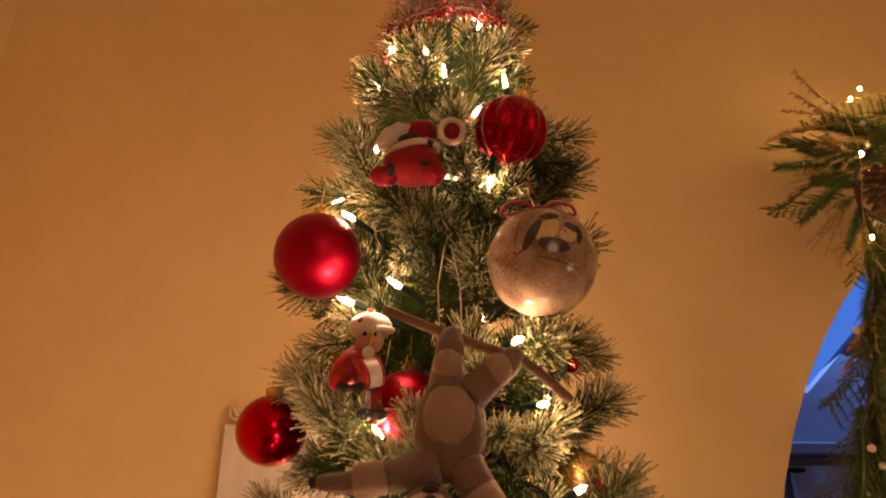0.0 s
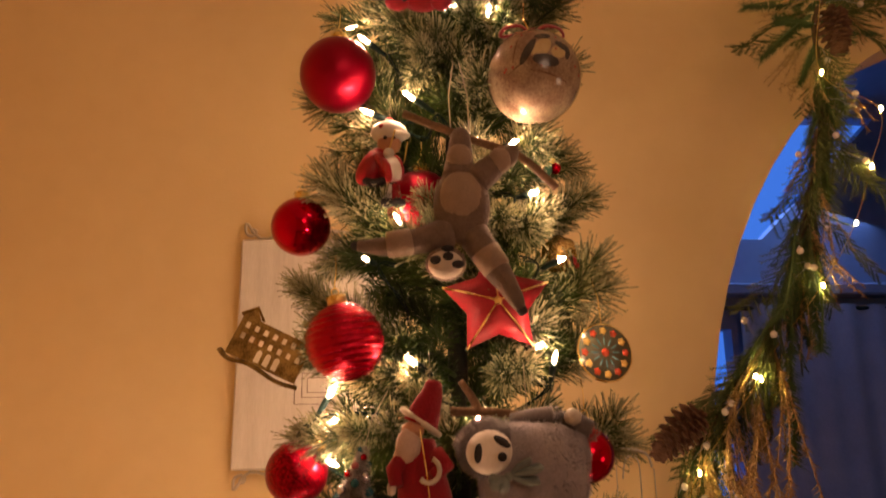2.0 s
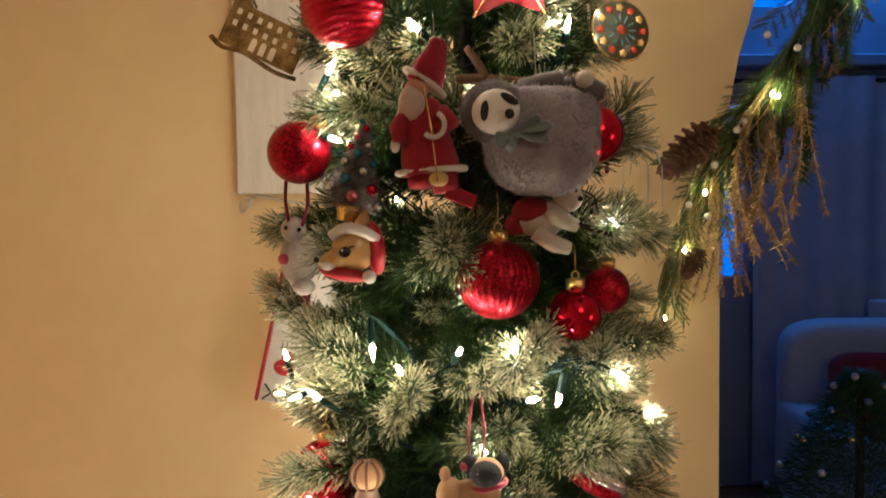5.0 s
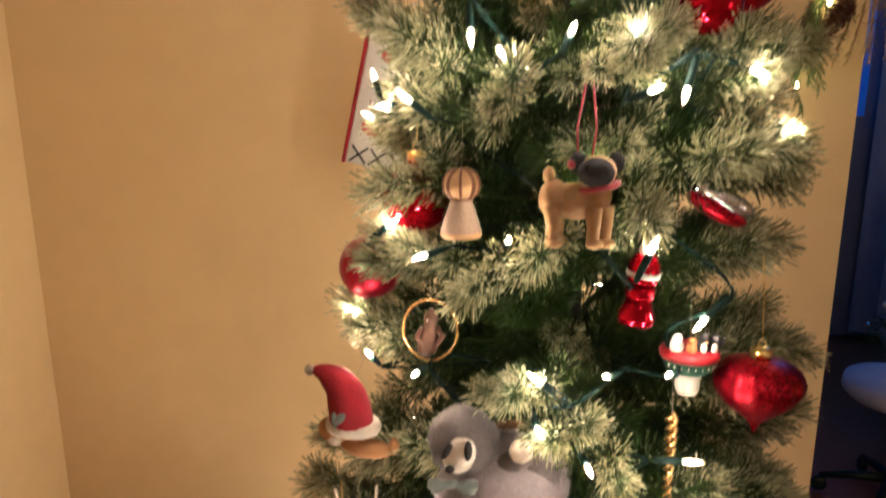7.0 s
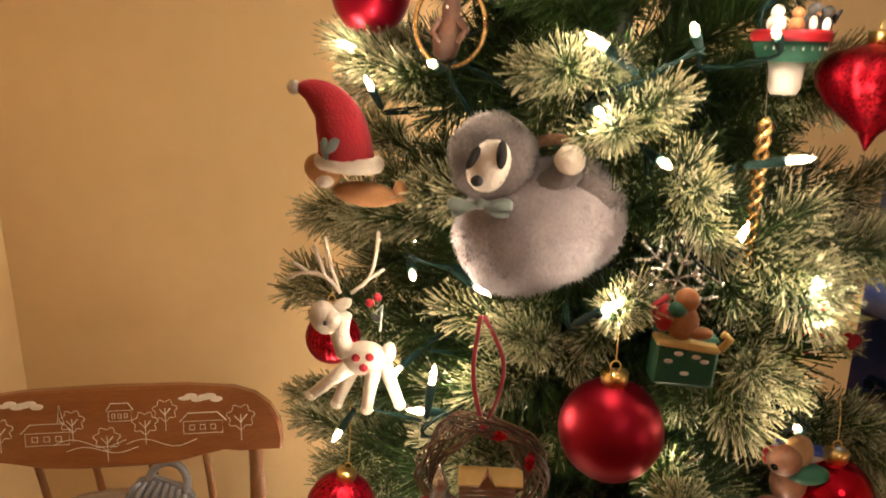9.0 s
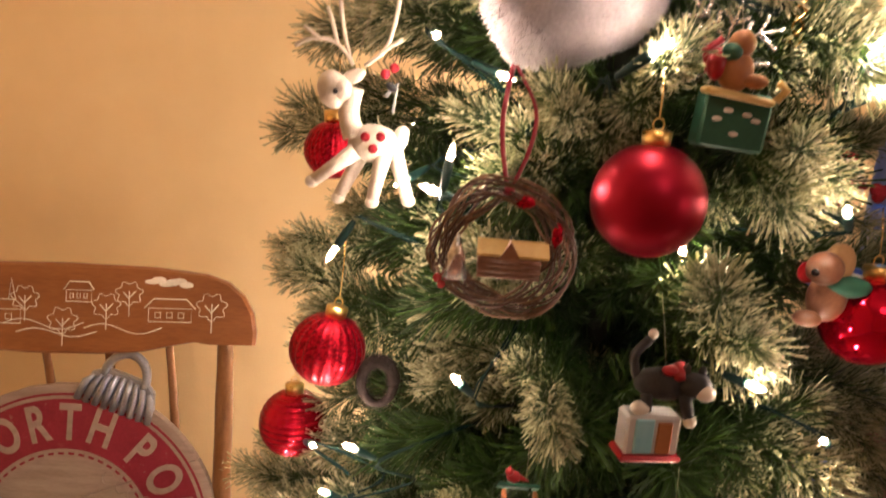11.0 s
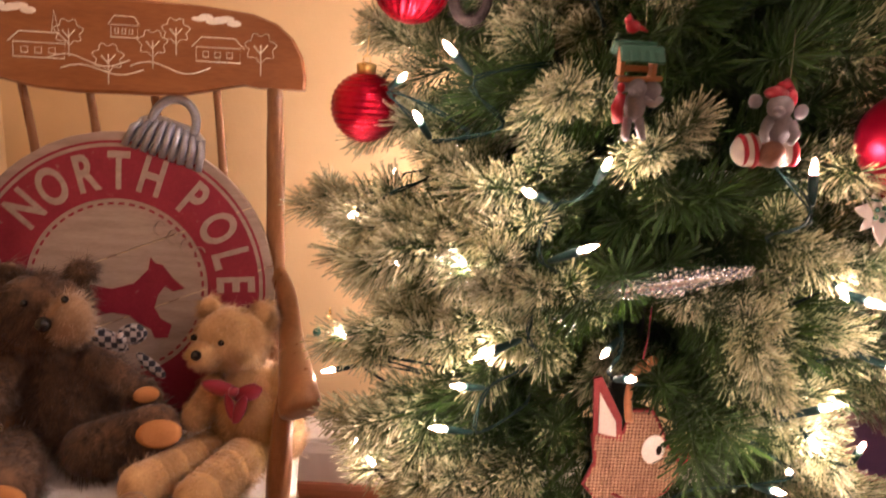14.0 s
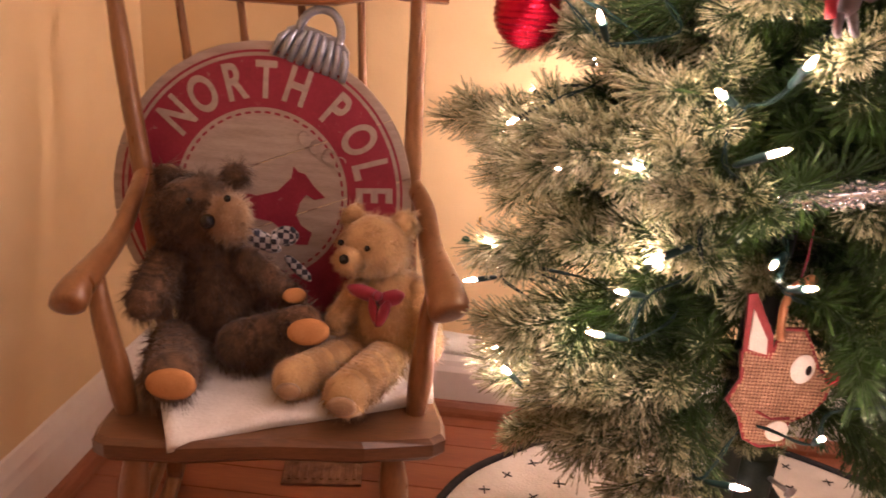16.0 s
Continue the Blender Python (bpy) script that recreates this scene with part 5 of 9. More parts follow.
bauble((-0.172, 0.740, 0.794), 0.0320, RED_GLIT, "red bauble with swirled glitter ribs", "fluted", (0, 10, 0), 0.06)
bauble((-0.215, 0.815, 0.685), 0.0335, RED_SEQ, "red bauble wound with sequin rings", "rings")
bauble((0.200, 0.620, 0.697), 0.0365, RED_MATTE, "large matte red bauble with a gold cap", tilt=(0, 15, 0))
bauble((0.225, 0.66, 0.66), 0.0220, RED_GLOSS, "small shiny red bauble")

# cream glass ball painted with small birds, with a red bow
CREAM = mat("cream_glazed_glass", (0.14, 0.085, 0.060), (0.36, 0.275, 0.19), 0.10, scale=48, coat=0.35)
BIRD_D = mat("dark_painted_feather", (0.02, 0.018, 0.018), (0.06, 0.05, 0.045), 0.2, scale=90, coat=0.1)
BIRD_Y = mat("buff_painted_feather", (0.46, 0.34, 0.16), (0.58, 0.46, 0.26), 0.2, scale=90, coat=0.1)
TWIGP = mat("painted_twig", (0.10, 0.055, 0.035), (0.18, 0.10, 0.06), 0.25, scale=80, coat=0.1)
BERRY = mat("painted_berry", (0.26, 0.02, 0.025), (0.34, 0.04, 0.04), 0.25, scale=80, coat=0.1)
gb = thing("painted_glass_ball", pose(0.141, 0.662, 2.095), "glossy cream glass ball painted with small birds", "bauble")
RB = 0.0505
part("ball", Shape().lathe(sphere_profile(RB, 30), 56), CREAM, gb)


def decal(s, lon, lat, pts, lift=0.0004):
    """A painted patch on the ball: an outline in mm about a point, wrapped to the glass."""
    def wrap(x, z):
        a, b = lon + x / RB, lat + z / RB
        return Vector((RB * math.sin(a) * math.cos(b), -RB * math.cos(a) * math.cos(b), RB * math.sin(b))) * (1 + lift / RB)
    ring = [wrap(x / 1000, z / 1000) for x, z in pts]
    mid = wrap(sum(p[0] for p in pts) / len(pts) / 1000, sum(p[1] for p in pts) / len(pts) / 1000)
    inner = [(p + mid) / 2 for p in ring]
    inner = [p.normalized() * (RB + lift) for p in inner]
    k = len(ring)
    s.add(ring + inner + [mid], [(i, (i + 1) % k, k + (i + 1) % k, k + i) for i in range(k)] + [(k + i, k + (i + 1) % k, 2 * k) for i in range(k)], True)
    return s


def oval(a, b, tilt=0.0, cx=0.0, cz=0.0, n=16):
    t = radians(tilt)
    return [(cx + a * math.cos(w) * math.cos(t) - b * math.sin(w) * math.sin(t), cz + a * math.cos(w) * math.sin(t) + b * math.sin(w) * math.cos(t)) for w in [2 * math.pi * k / n for k in range(n)]]


part("buff_breast", decal(Shape(), 0.0, 0.18, oval(15, 8, 55)), BIRD_Y, gb)
part("dark_cap", decal(Shape(), 0.05, 0.50, oval(10, 4.6, 10), 0.0007), BIRD_D, gb)
part("dark_wing", decal(Shape(), -0.28, 0.12, oval(17, 4.5, 62), 0.0007), BIRD_D, gb)
part("dark_body", decal(Shape(), 0.08, -0.10, oval(14, 6.5, -8), 0.0007), BIRD_D, gb)
part("dark_cap", decal(Shape(), 0.48, 0.28, oval(9.5, 5, -18), 0.0007), BIRD_D, gb)
part("dark_wing", decal(Shape(), 0.58, 0.12, oval(8, 3, 70), 0.0009), BIRD_D, gb)
part("buff_breast", decal(Shape(), 0.36, 0.12, oval(9, 7, 30)), BIRD_Y, gb)
for lon, lat, a, t in ((-0.35, -0.1, 22, 28), (0.2, -0.38, 24, -12), (-0.55, 0.2, 16, 80)):
    part("painted_twig", decal(Shape(), lon, lat, oval(a, 0.8, t), 0.0005), TWIGP, gb)
rb = random.Random(4)
for k in range(16):
    part("berry", decal(Shape(), rb.uniform(-1.2, 1.3), rb.uniform(-0.3, 0.8), oval(1.7, 1.3, rb.uniform(0, 90), n=8), 0.0006), BERRY, gb)
s = Shape()
for sx in (-1, 1):
    s.tube(curve_points([(0, 0, 0.051), (sx * 0.014, -0.006, 0.058), (sx * 0.030, -0.004, 0.056), (sx * 0.034, 0, 0.048), (sx * 0.018, -0.002, 0.049), (0, 0, 0.051)], 5), 0.0046, 8, None, 0.35)
s.ball((0, -0.003, 0.052), (0.006, 0.006, 0.005))
part("bow", s, CRIMSON, gb, "glossy red ribbon bow")
part("hook", Shape().tube([(0, 0, 0.05), (-0.008, 0.005, 0.072), (-0.006, 0.01, 0.095)], 0.0008, 6), GOLD, gb, "gold hook")

# ---- figure ornaments: each a single plain mesh ----
FELT_RED = mat("red_felt", (0.20, 0.003, 0.010), (0.27, 0.005, 0.016), 0.95, scale=60, bump=0.5, bscale=400, sheen=0.05)
FELT_WHITE = mat("white_felt", (0.46, 0.41, 0.35), (0.56, 0.51, 0.44), 0.95, scale=60, bump=0.5, bscale=300, sheen=0.1)
SKIN = mat("peach_plastic", (0.40, 0.19, 0.11), (0.46, 0.23, 0.14), 0.6, scale=30)
FELT_GREY = mat("grey_brown_felt", (0.115, 0.082, 0.066), (0.17, 0.125, 0.10), 0.95, scale=70, bump=0.5, bscale=350, sheen=0.05)
FELT_BEIGE = mat("beige_felt", (0.24, 0.175, 0.13), (0.30, 0.22, 0.165), 0.95, scale=70, bump=0.5, bscale=350, sheen=0.05)
PLUSH_GREY = mat("pale_grey_plush", (0.21, 0.19, 0.21), (0.33, 0.30, 0.325), 0.95, scale=40, sheen=0.12)
PLUSH_DARK = mat("mid_grey_plush", (0.085, 0.074, 0.076), (0.14, 0.122, 0.124), 0.95, scale=40, sheen=0.12)
TEAL = mat("grey_green_ribbon", (0.085, 0.115, 0.115), (0.14, 0.18, 0.175), 0.7, scale=30, sheen=0.3)
TAN = mat("tan_fur_felt", (0.30, 0.145, 0.055), (0.38, 0.20, 0.085), 0.9, scale=50, bump=0.3, bscale=300)
FAWN = mat("fawn_resin", (0.36, 0.21, 0.095), (0.44, 0.28, 0.135), 0.6, scale=40, bump=0.2)
GREEN = mat("green_enamel", (0.006, 0.060, 0.034), (0.012, 0.085, 0.050), 0.7, scale=30)
BLUE = mat("blue_enamel", (0.03, 0.06, 0.30), (0.05, 0.09, 0.38), 0.4, scale=30)
SKYBLUE = mat("pale_blue_enamel", (0.18, 0.42, 0.55), (0.25, 0.50, 0.62), 0.35, scale=30)
ORANGE = mat("orange_brown_enamel", (0.26, 0.10, 0.032), (0.32, 0.135, 0.05), 0.5, scale=30)
YELLOW = mat("yellow_enamel", (0.42, 0.28, 0.075), (0.50, 0.35, 0.12), 0.5, scale=30)
BROWN = mat("brown_resin", (0.12, 0.05, 0.025), (0.20, 0.09, 0.045), 0.45, scale=40, bump=0.2)
GREYR = mat("grey_resin", (0.13, 0.12, 0.135), (0.21, 0.195, 0.21), 0.7, scale=50, bump=0.25)
SILVER = glitter("silver_glitter", (0.40, 0.40, 0.42), (0.95, 0.95, 0.97), 0.22, 700, 0.9)
GOLDG = glitter("gold_glitter", (0.40, 0.24, 0.07), (0.90, 0.68, 0.30), 0.25, 600, 0.9)
THREAD = mat("clear_thread", (0.26, 0.22, 0.16), rough=0.4)


def apart(piece):
    """Splits a shape into the bodies that do not touch one another; fur stays with its body."""
    root = list(range(len(piece.v)))
    def find(i):
        while root[i] != i:
            root[i] = root[root[i]]
            i = root[i]
        return i
    for f in piece.f:
        for i in f[1:]:
            root[find(i)] = find(f[0])
    boxes = {}
    for i, p in enumerate(piece.v):
        b = boxes.setdefault(find(i), [list(p), list(p)])
        for a in range(3):
            b[0][a], b[1][a] = min(b[0][a], p[a]), max(b[1][a], p[a])
    if len(boxes) > 60:
        return [piece]
    keys = list(boxes)
    for i, a in enumerate(keys):
        for b in keys[:i]:
            if all(boxes[a][0][q] <= boxes[b][1][q] and boxes[b][0][q] <= boxes[a][1][q] for q in range(3)):
                root[find(a)] = find(b)
    out = {}
    for f, smooth in zip(piece.f, piece.s):
        one, seen = out.setdefault(find(f[0]), (Shape(), {}))
        one.f.append(tuple(seen.setdefault(i, len(seen)) for i in f))
        one.s.append(smooth)
        one.mi.append(0)
    for one, seen in out.values():
        one.v = [piece.v[i] for i in seen]
    return [one for one, _ in out.values()]


def figure(name, where, build, mats, label, category="ornament", turn=(0, 0, 0), hang=None, size=1.0, names=None):
    """build(s) fills a Shape, one material index per use(); hang: top of its thread in its own axes; names: one part a material."""
    s = Shape()
    build(s)
    if hang:
        s.use(len(mats))
        a, b = Vector(hang[0]), Vector(hang[1])
        s.tube([a, (a + b) / 2 + Vector((0.0006, 0, 0)), b], 0.00028, 4)
        mats = list(mats) + [THREAD]
    m = Matrix.Translation(where) @ pose(0, 0, 0, *turn) @ Matrix.Scale(size, 4)
    if not names:
        return solo(name, s, mats, label, category, m=m)
    ob = thing(name, m, label, category)
    for k, nm in enumerate(list(names) + ["thread"]):
        piece, seen = Shape(), {}
        for f, smooth, mi in zip(s.f, s.s, s.mi):
            if mi == k:
                piece.f.append(tuple(seen.setdefault(i, len(seen)) for i in f))
                piece.s.append(smooth)
                piece.mi.append(0)
        if piece.f:
            piece.v = [s.v[i] for i in seen]
            for one in apart(piece):
                part(nm, one, mats[k], ob)
    return ob


def felt_doll_lying(s):
    s.ball((0, 0, 0), (0.029, 0.022, 0.022)).ball((-0.027, -0.004, -0.015), (0.014, 0.011, 0.010)).ball((0.020, -0.006, -0.013), (0.013, 0.012, 0.012)).ball((0.022, 0.0, 0.024), (0.021, 0.018, 0.014), pose(0, 0, 0, 0, -35, 0)).ball((0.040, -0.012, 0.028), (0.009, 0.009, 0.012))
    s.use(1).tube([(0.024 * math.cos(w), 0.021 * math.sin(w), 0.013 + 0.006 * math.cos(w)) for w in [2 * math.pi * k / 20 for k in range(21)]], 0.0034, 8)
    s.ball((-0.001, -0.012, 0.031), (0.020, 0.011, 0.010), pose(0, 0, 0, 0, -35, 0), lump=0.2)
    s.tube([(0.038 + 0.011 * math.cos(w), -0.020, 0.026 + 0.013 * math.sin(w)) for w in [2 * math.pi * k / 14 for k in range(15)]], 0.003, 7)
    s.use(2).tube([(-0.022, -0.012, 0.018), (0.0, -0.022, 0.021), (0.020, -0.016, 0.014)], 0.0028, 6).ball((-0.020, -0.012, -0.013), (0.004, 0.008, 0.007)).ball((0.012, -0.016, -0.008), (0.006, 0.004, 0.003))


figure("felt_doll", (0.022, 0.668, 2.200), felt_doll_lying, [FELT_RED, FELT_WHITE, DARK], "small red felt doll with white trim lying in the branches")


def drummer(s):
    s.ball((0.004, 0, 0.022), (0.013, 0.012, 0.013)).use(1).ball((-0.008, 0.002, -0.010), (0.014, 0.011, 0.026), pose(0, 0, 0, 0, 38, 0))
    s.ball((0.002, -0.010, -0.004), (0.014, 0.007, 0.006), pose(0, 0, 0, 0, 60, 0))
    s.use(2).ball((0.004, 0, 0.034), (0.020, 0.017, 0.013)).ball((0.013, -0.006, 0.029), (0.014, 0.011, 0.004)).ball((0.004, -0.012, 0.006), 0.006)
    m = pose(0.006, -0.012, -0.012, 0, 70, 25)
    s.lathe([(0.0125, -0.008), (0.0132, -0.007), (0.0132, 0.007), (0.0125, 0.008)], 20, m)
    s.tube([(0.004, 0.0, -0.026), (0.003, -0.002, -0.042)], 0.0055, 8)
    s.use(1).tube([(0.010, 0.0, -0.026), (0.012, -0.002, -0.042)], 0.0055, 8).ball((0.004, 0, 0.047), 0.005).ball((-0.004, -0.014, 0.036), 0.003)
    s.lathe([(0.0136, -0.0085), (0.0138, -0.006)], 20, m).lathe([(0.0136, 0.006), (0.0138, 0.0085)], 20, m)
    s.use(3).tube([(-0.022, 0.0, -0.02), (-0.012, -0.01, -0.026), (0.004, -0.008, -0.022)], 0.0045, 7).ball((0.003, -0.004, -0.046), (0.008, 0.009, 0.005)).ball((0.014, -0.004, -0.046), (0.008, 0.009, 0.005)).ball((0.009, -0.012, 0.024), 0.002).ball((0.0, -0.012, 0.024), 0.002)
    s.use(4).tube([(0.004, -0.014, 0.008), (0.011, -0.022, 0.030)], 0.0007, 5).tube([(0.020, -0.014, -0.006), (0.024, -0.02, 0.016)], 0.0007, 5)


figure("drummer_doll", (-0.018, 0.690, 2.008), drummer, [SKIN, REDP, WHITE_P, DARK, GOLD], "painted drummer doll in a red coat and white cap", hang=((0.004, 0, 0.05), (0.004, 0.01, 0.10)))


def felt_sloth(s):
    s.ball((0.0, 0, 0), (0.027, 0.019, 0.040), lump=0.06)
    s.tube(curve_points([(-0.003, 0, 0.028), (-0.001, 0.002, 0.052), (0.000, 0.004, 0.068), (0.001, 0.012, 0.078)], 4), [0.016, 0.015, 0.0145, 0.0135, 0.0125, 0.012, 0.0115, 0.011, 0.0105, 0.010, 0.009, 0.008, 0.006], 12)
    s.tube(curve_points([(0.014, 0, 0.024), (0.030, 0, 0.038), (0.045, 0.004, 0.050), (0.052, 0.012, 0.062)], 4), [0.015, 0.0145, 0.014, 0.0135, 0.0125, 0.012, 0.0115, 0.011, 0.0105, 0.010, 0.009, 0.008, 0.006], 12)
    s.tube(curve_points([(-0.012, 0, -0.026), (-0.042, -0.004, -0.036), (-0.072, -0.004, -0.041), (-0.098, -0.002, -0.040)], 4), [0.015, 0.0145, 0.014, 0.013, 0.012, 0.0115, 0.011, 0.010, 0.009, 0.008, 0.007, 0.006, 0.0045], 12)
    s.tube(curve_points([(0.010, 0, -0.028), (0.026, -0.006, -0.056), (0.040, -0.008, -0.078), (0.052, -0.008, -0.100)], 4), [0.0155, 0.015, 0.0145, 0.014, 0.013, 0.0125, 0.012, 0.011, 0.010, 0.009, 0.008, 0.0065, 0.005], 12)
    s.ball((-0.016, -0.006, -0.058), (0.019, 0.017, 0.016))
    for c, r, num in (((0, 0, 0), (0.027, 0.019, 0.040), 1500), ((-0.016, -0.006, -0.058), (0.019, 0.017, 0.016), 300)):
        s.fur(c, r, num, 0.004, 0.00025, rng=random.Random(9))
    s.use(1).ball((-0.001, -0.008, 0.005), (0.021, 0.014, 0.027)).ball((-0.002, -0.005, 0.046), (0.0125, 0.012, 0.014)).ball((0.037, -0.004, 0.044), (0.011, 0.011, 0.013), pose(0, 0, 0, 0, 0, 0))
    s.tube([(-0.048, -0.006, -0.0365), (-0.060, -0.007, -0.039), (-0.070, -0.006, -0.040)], [0.0125, 0.0128, 0.0122], 12)
    s.tube([(0.020, -0.008, -0.046), (0.026, -0.009, -0.056), (0.031, -0.010, -0.064)], [0.0140, 0.0142, 0.0135], 12)
    s.use(2).ball((-0.0165, -0.013, -0.060), (0.0165, 0.013, 0.0135))
    s.use(3).ball((-0.026, -0.023, -0.058), (0.0055, 0.004, 0.0042)).ball((-0.006, -0.024, -0.062), (0.0060, 0.004, 0.0040)).ball((-0.015, -0.0255, -0.055), (0.005, 0.004, 0.004)).ball((-0.015, -0.022, -0.047), (0.006, 0.004, 0.003)).ball((-0.100, -0.002, -0.040), 0.0045).ball((0.053, -0.008, -0.102), 0.005)
    s.use(4).tube(curve_points([(-0.055, 0.02, 0.102), (-0.020, 0.014, 0.085), (0.02, 0.014, 0.070), (0.060, 0.014, 0.055), (0.098, 0.03, 0.028)], 4), 0.0042, 8)
    s.use(5).tube([(-0.008, 0.014, 0.075), (-0.010, 0.016, 0.12), (-0.004, 0.03, 0.165)], 0.0007, 5).tube([(0.010, 0.014, 0.072), (0.009, 0.016, 0.12), (0.002, 0.03, 0.165)], 0.0007, 5)


figure("felt_sloth", (0.057, 0.612, 1.937), felt_sloth, [FELT_GREY, FELT_BEIGE, FELT_WHITE, DARK, STICK, THREAD], "grey-brown felted sloth hanging upside down from a stick", "plush toy", names=("body", "belly_patch", "face", "dark_felt", "stick", "hanging_cord"))


FACE_W = mat("white_plush_face", (0.68, 0.64, 0.58), (0.78, 0.74, 0.68), 0.9, scale=60, bump=0.3, bscale=300)


def pile(s, c, r, power, tilt, skew, count, length, rg, seed):
    """A stuffed body with soft corners under short velvety pile; skew widens its top."""
    turn3 = pose(0, 0, 0, 0, tilt, 0).to_3x3()
    def surface(d):
        q = Vector([math.copysign(abs(a) ** power, a) for a in d])
        k = 1 + 0.05 * noise.noise(d * 2.4 + Vector((seed, 0, 0))) + 0.02 * noise.noise(d * 9)
        return Vector(c) + turn3 @ Vector((r[0] * q.x * k * (1 + skew * q.z), r[1] * q.y * k, r[2] * q.z * k))
    rings, seg = 18, 28
    vs = []
    for i in range(rings + 1):
        t = math.pi * i / rings
        for a in range(seg):
            w = 2 * math.pi * a / seg
            vs.append(surface(Vector((math.sin(t) * math.cos(w), math.sin(t) * math.sin(w), math.cos(t)))))
    fs = [(i * seg + a, (i + 1) * seg + a, (i + 1) * seg + (a + 1) % seg, i * seg + (a + 1) % seg) for i in range(rings) for a in range(seg)]
    s.add(vs, fs, True)
    for _ in range(count):
        d = Vector((rg.gauss(0, 1), rg.gauss(0, 1), rg.gauss(0, 1))).normalized()
        p = surface(d)
        out = turn3 @ Vector((d.x / r[0], d.y / r[1], d.z / r[2])).normalized()
        swirl = Vector((noise.noise(p * 60), noise.noise(p * 60 + Vector((5, 0, 0))), noise.noise(p * 60 + Vector((0, 5, 0)))))
        way = (out + 1.1 * swirl + Vector((0, 0, -0.45)) + 0.4 * Vector((rg.uniform(-1, 1), rg.uniform(-1, 1), rg.uniform(-1, 1)))).normalized()
        s.strand(p - out * 0.001, way, length * rg.uniform(0.6, 1.2), 0.00042)
    return s


def plush_sloth(where, label, seed, body, head, face, eyes, nose, bow, arms, paws, stick):
    """A stuffed furry sloth: body, darker head, white felt face, fanned ribbon, arms and the twig it hugs."""
    ob = thing("plush_sloth", Matrix.Translation(where), label, "plush toy", "furry grey plush toys")
    rg = random.Random(seed)
    part("body", pile(Shape(), *body, 9000, 0.0048, rg, seed), PLUSH_GREY, ob, "pale mauve-grey stuffed body")
    part("head", pile(Shape(), *head, 1.0, 0, 0, 4200, 0.0045, rg, seed + 1), PLUSH_DARK, ob, "darker grey head")
    c, r, tilt = face
    fo = part("face", Shape().ball((0, 0, 0), r, pose(*c, 0, tilt, 0), 20, 12), FACE_W, ob, "white felt face")
    for c, r, tilt in eyes:
        part("eye_patch", Shape().ball((0, 0, 0), r, pose(*c, 0, tilt, 0), 12, 8), DARK, fo)
    part("nose", Shape().ball(nose[0], nose[1], None, 12, 8), DARK, fo)
    c, spread = bow
    knot = part("bow", Shape().ball((0, 0, 0), (0.0045, 0.0035, 0.0040)), TEAL, ob, "grey-green ribbon bow", m=pose(*c))
    for turn, ln in spread:
        # a soft loop of ribbon that widens from the knot
        m = pose(0, 0, 0, 0, turn, 0)
        pts = [(ln * t, -0.0016 * math.sin(3.1 * t), 0.0012 * math.sin(5 * t + turn)) for t in (0, 0.2, 0.45, 0.7, 0.9, 1.0)]
        part("ribbon_fold", Shape().tube([m @ Vector(q) for q in pts], [0.0016, 0.0030, 0.0048, 0.0056, 0.0052, 0.0036], 10, None, 0.34), TEAL, knot)
    for pts, rad in arms:
        s = Shape()
        line = curve_points(pts, 4)
        s.tube(line, rad, 12)
        for q in line[1:]:
            s.fur(q, rad, 170, 0.0045, 0.0004, rng=rg)
        part("arm", s, PLUSH_DARK, ob, "darker grey arm")
    for c, r in paws:
        part("paw", Shape().ball(c, r, None, 14, 10, 0.06, seed).fur(c, r, 500, 0.0022, 0.0003, rng=rg), FELT_WHITE, ob, "white paw")
    for pts in stick:
        part("stick", Shape().tube(curve_points(pts, 4), [0.0046 - 0.0014 * k / (4 * len(pts) - 4) for k in range(4 * len(pts) - 3)], 9), STICK, ob, "brown twig")
    part("thread", Shape().tube([(0.0, 0.01, 0.055), (0.0, 0.02, 0.10)], 0.0006, 5), THREAD, ob)
    return ob


plush_sloth((0.117, 0.632, 1.690), "fluffy grey plush sloth with a green ribbon hugging a twig", 21,
            body=((0.002, 0, 0.000), (0.050, 0.040, 0.047), 0.74, 0, 0.10), head=((-0.041, -0.014, 0.024), (0.028, 0.027, 0.026)),
            face=((-0.041, -0.034, 0.021), (0.0205, 0.0125, 0.0190), -8), eyes=(((-0.0515, -0.0440, 0.0205), (0.0036, 0.0030, 0.0085), 6), ((-0.0310, -0.0445, 0.0300), (0.0036, 0.0030, 0.0085), -58)),
            nose=((-0.0315, -0.0475, 0.0175), (0.0040, 0.0030, 0.0042)),
            bow=((-0.026, -0.0445, 0.001), ((-18, 0.030), (-38, 0.024), (8, 0.026), (150, 0.018), (175, 0.017), (118, 0.015))),
            arms=(([(-0.014, 0.004, 0.044), (0.006, -0.004, 0.048), (0.022, -0.008, 0.050)], 0.0105), ([(0.020, 0.004, 0.044), (0.038, -0.010, 0.044), (0.052, -0.010, 0.038)], 0.0105)),
            paws=(((0.037, -0.018, 0.050), 0.0078),),
            stick=([(-0.072, 0.008, 0.056), (-0.03, 0.008, 0.055), (0.004, 0.006, 0.051), (0.046, 0.008, 0.050)], [(-0.045, 0.008, 0.056), (-0.052, 0.009, 0.070), (-0.062, 0.010, 0.084)]))
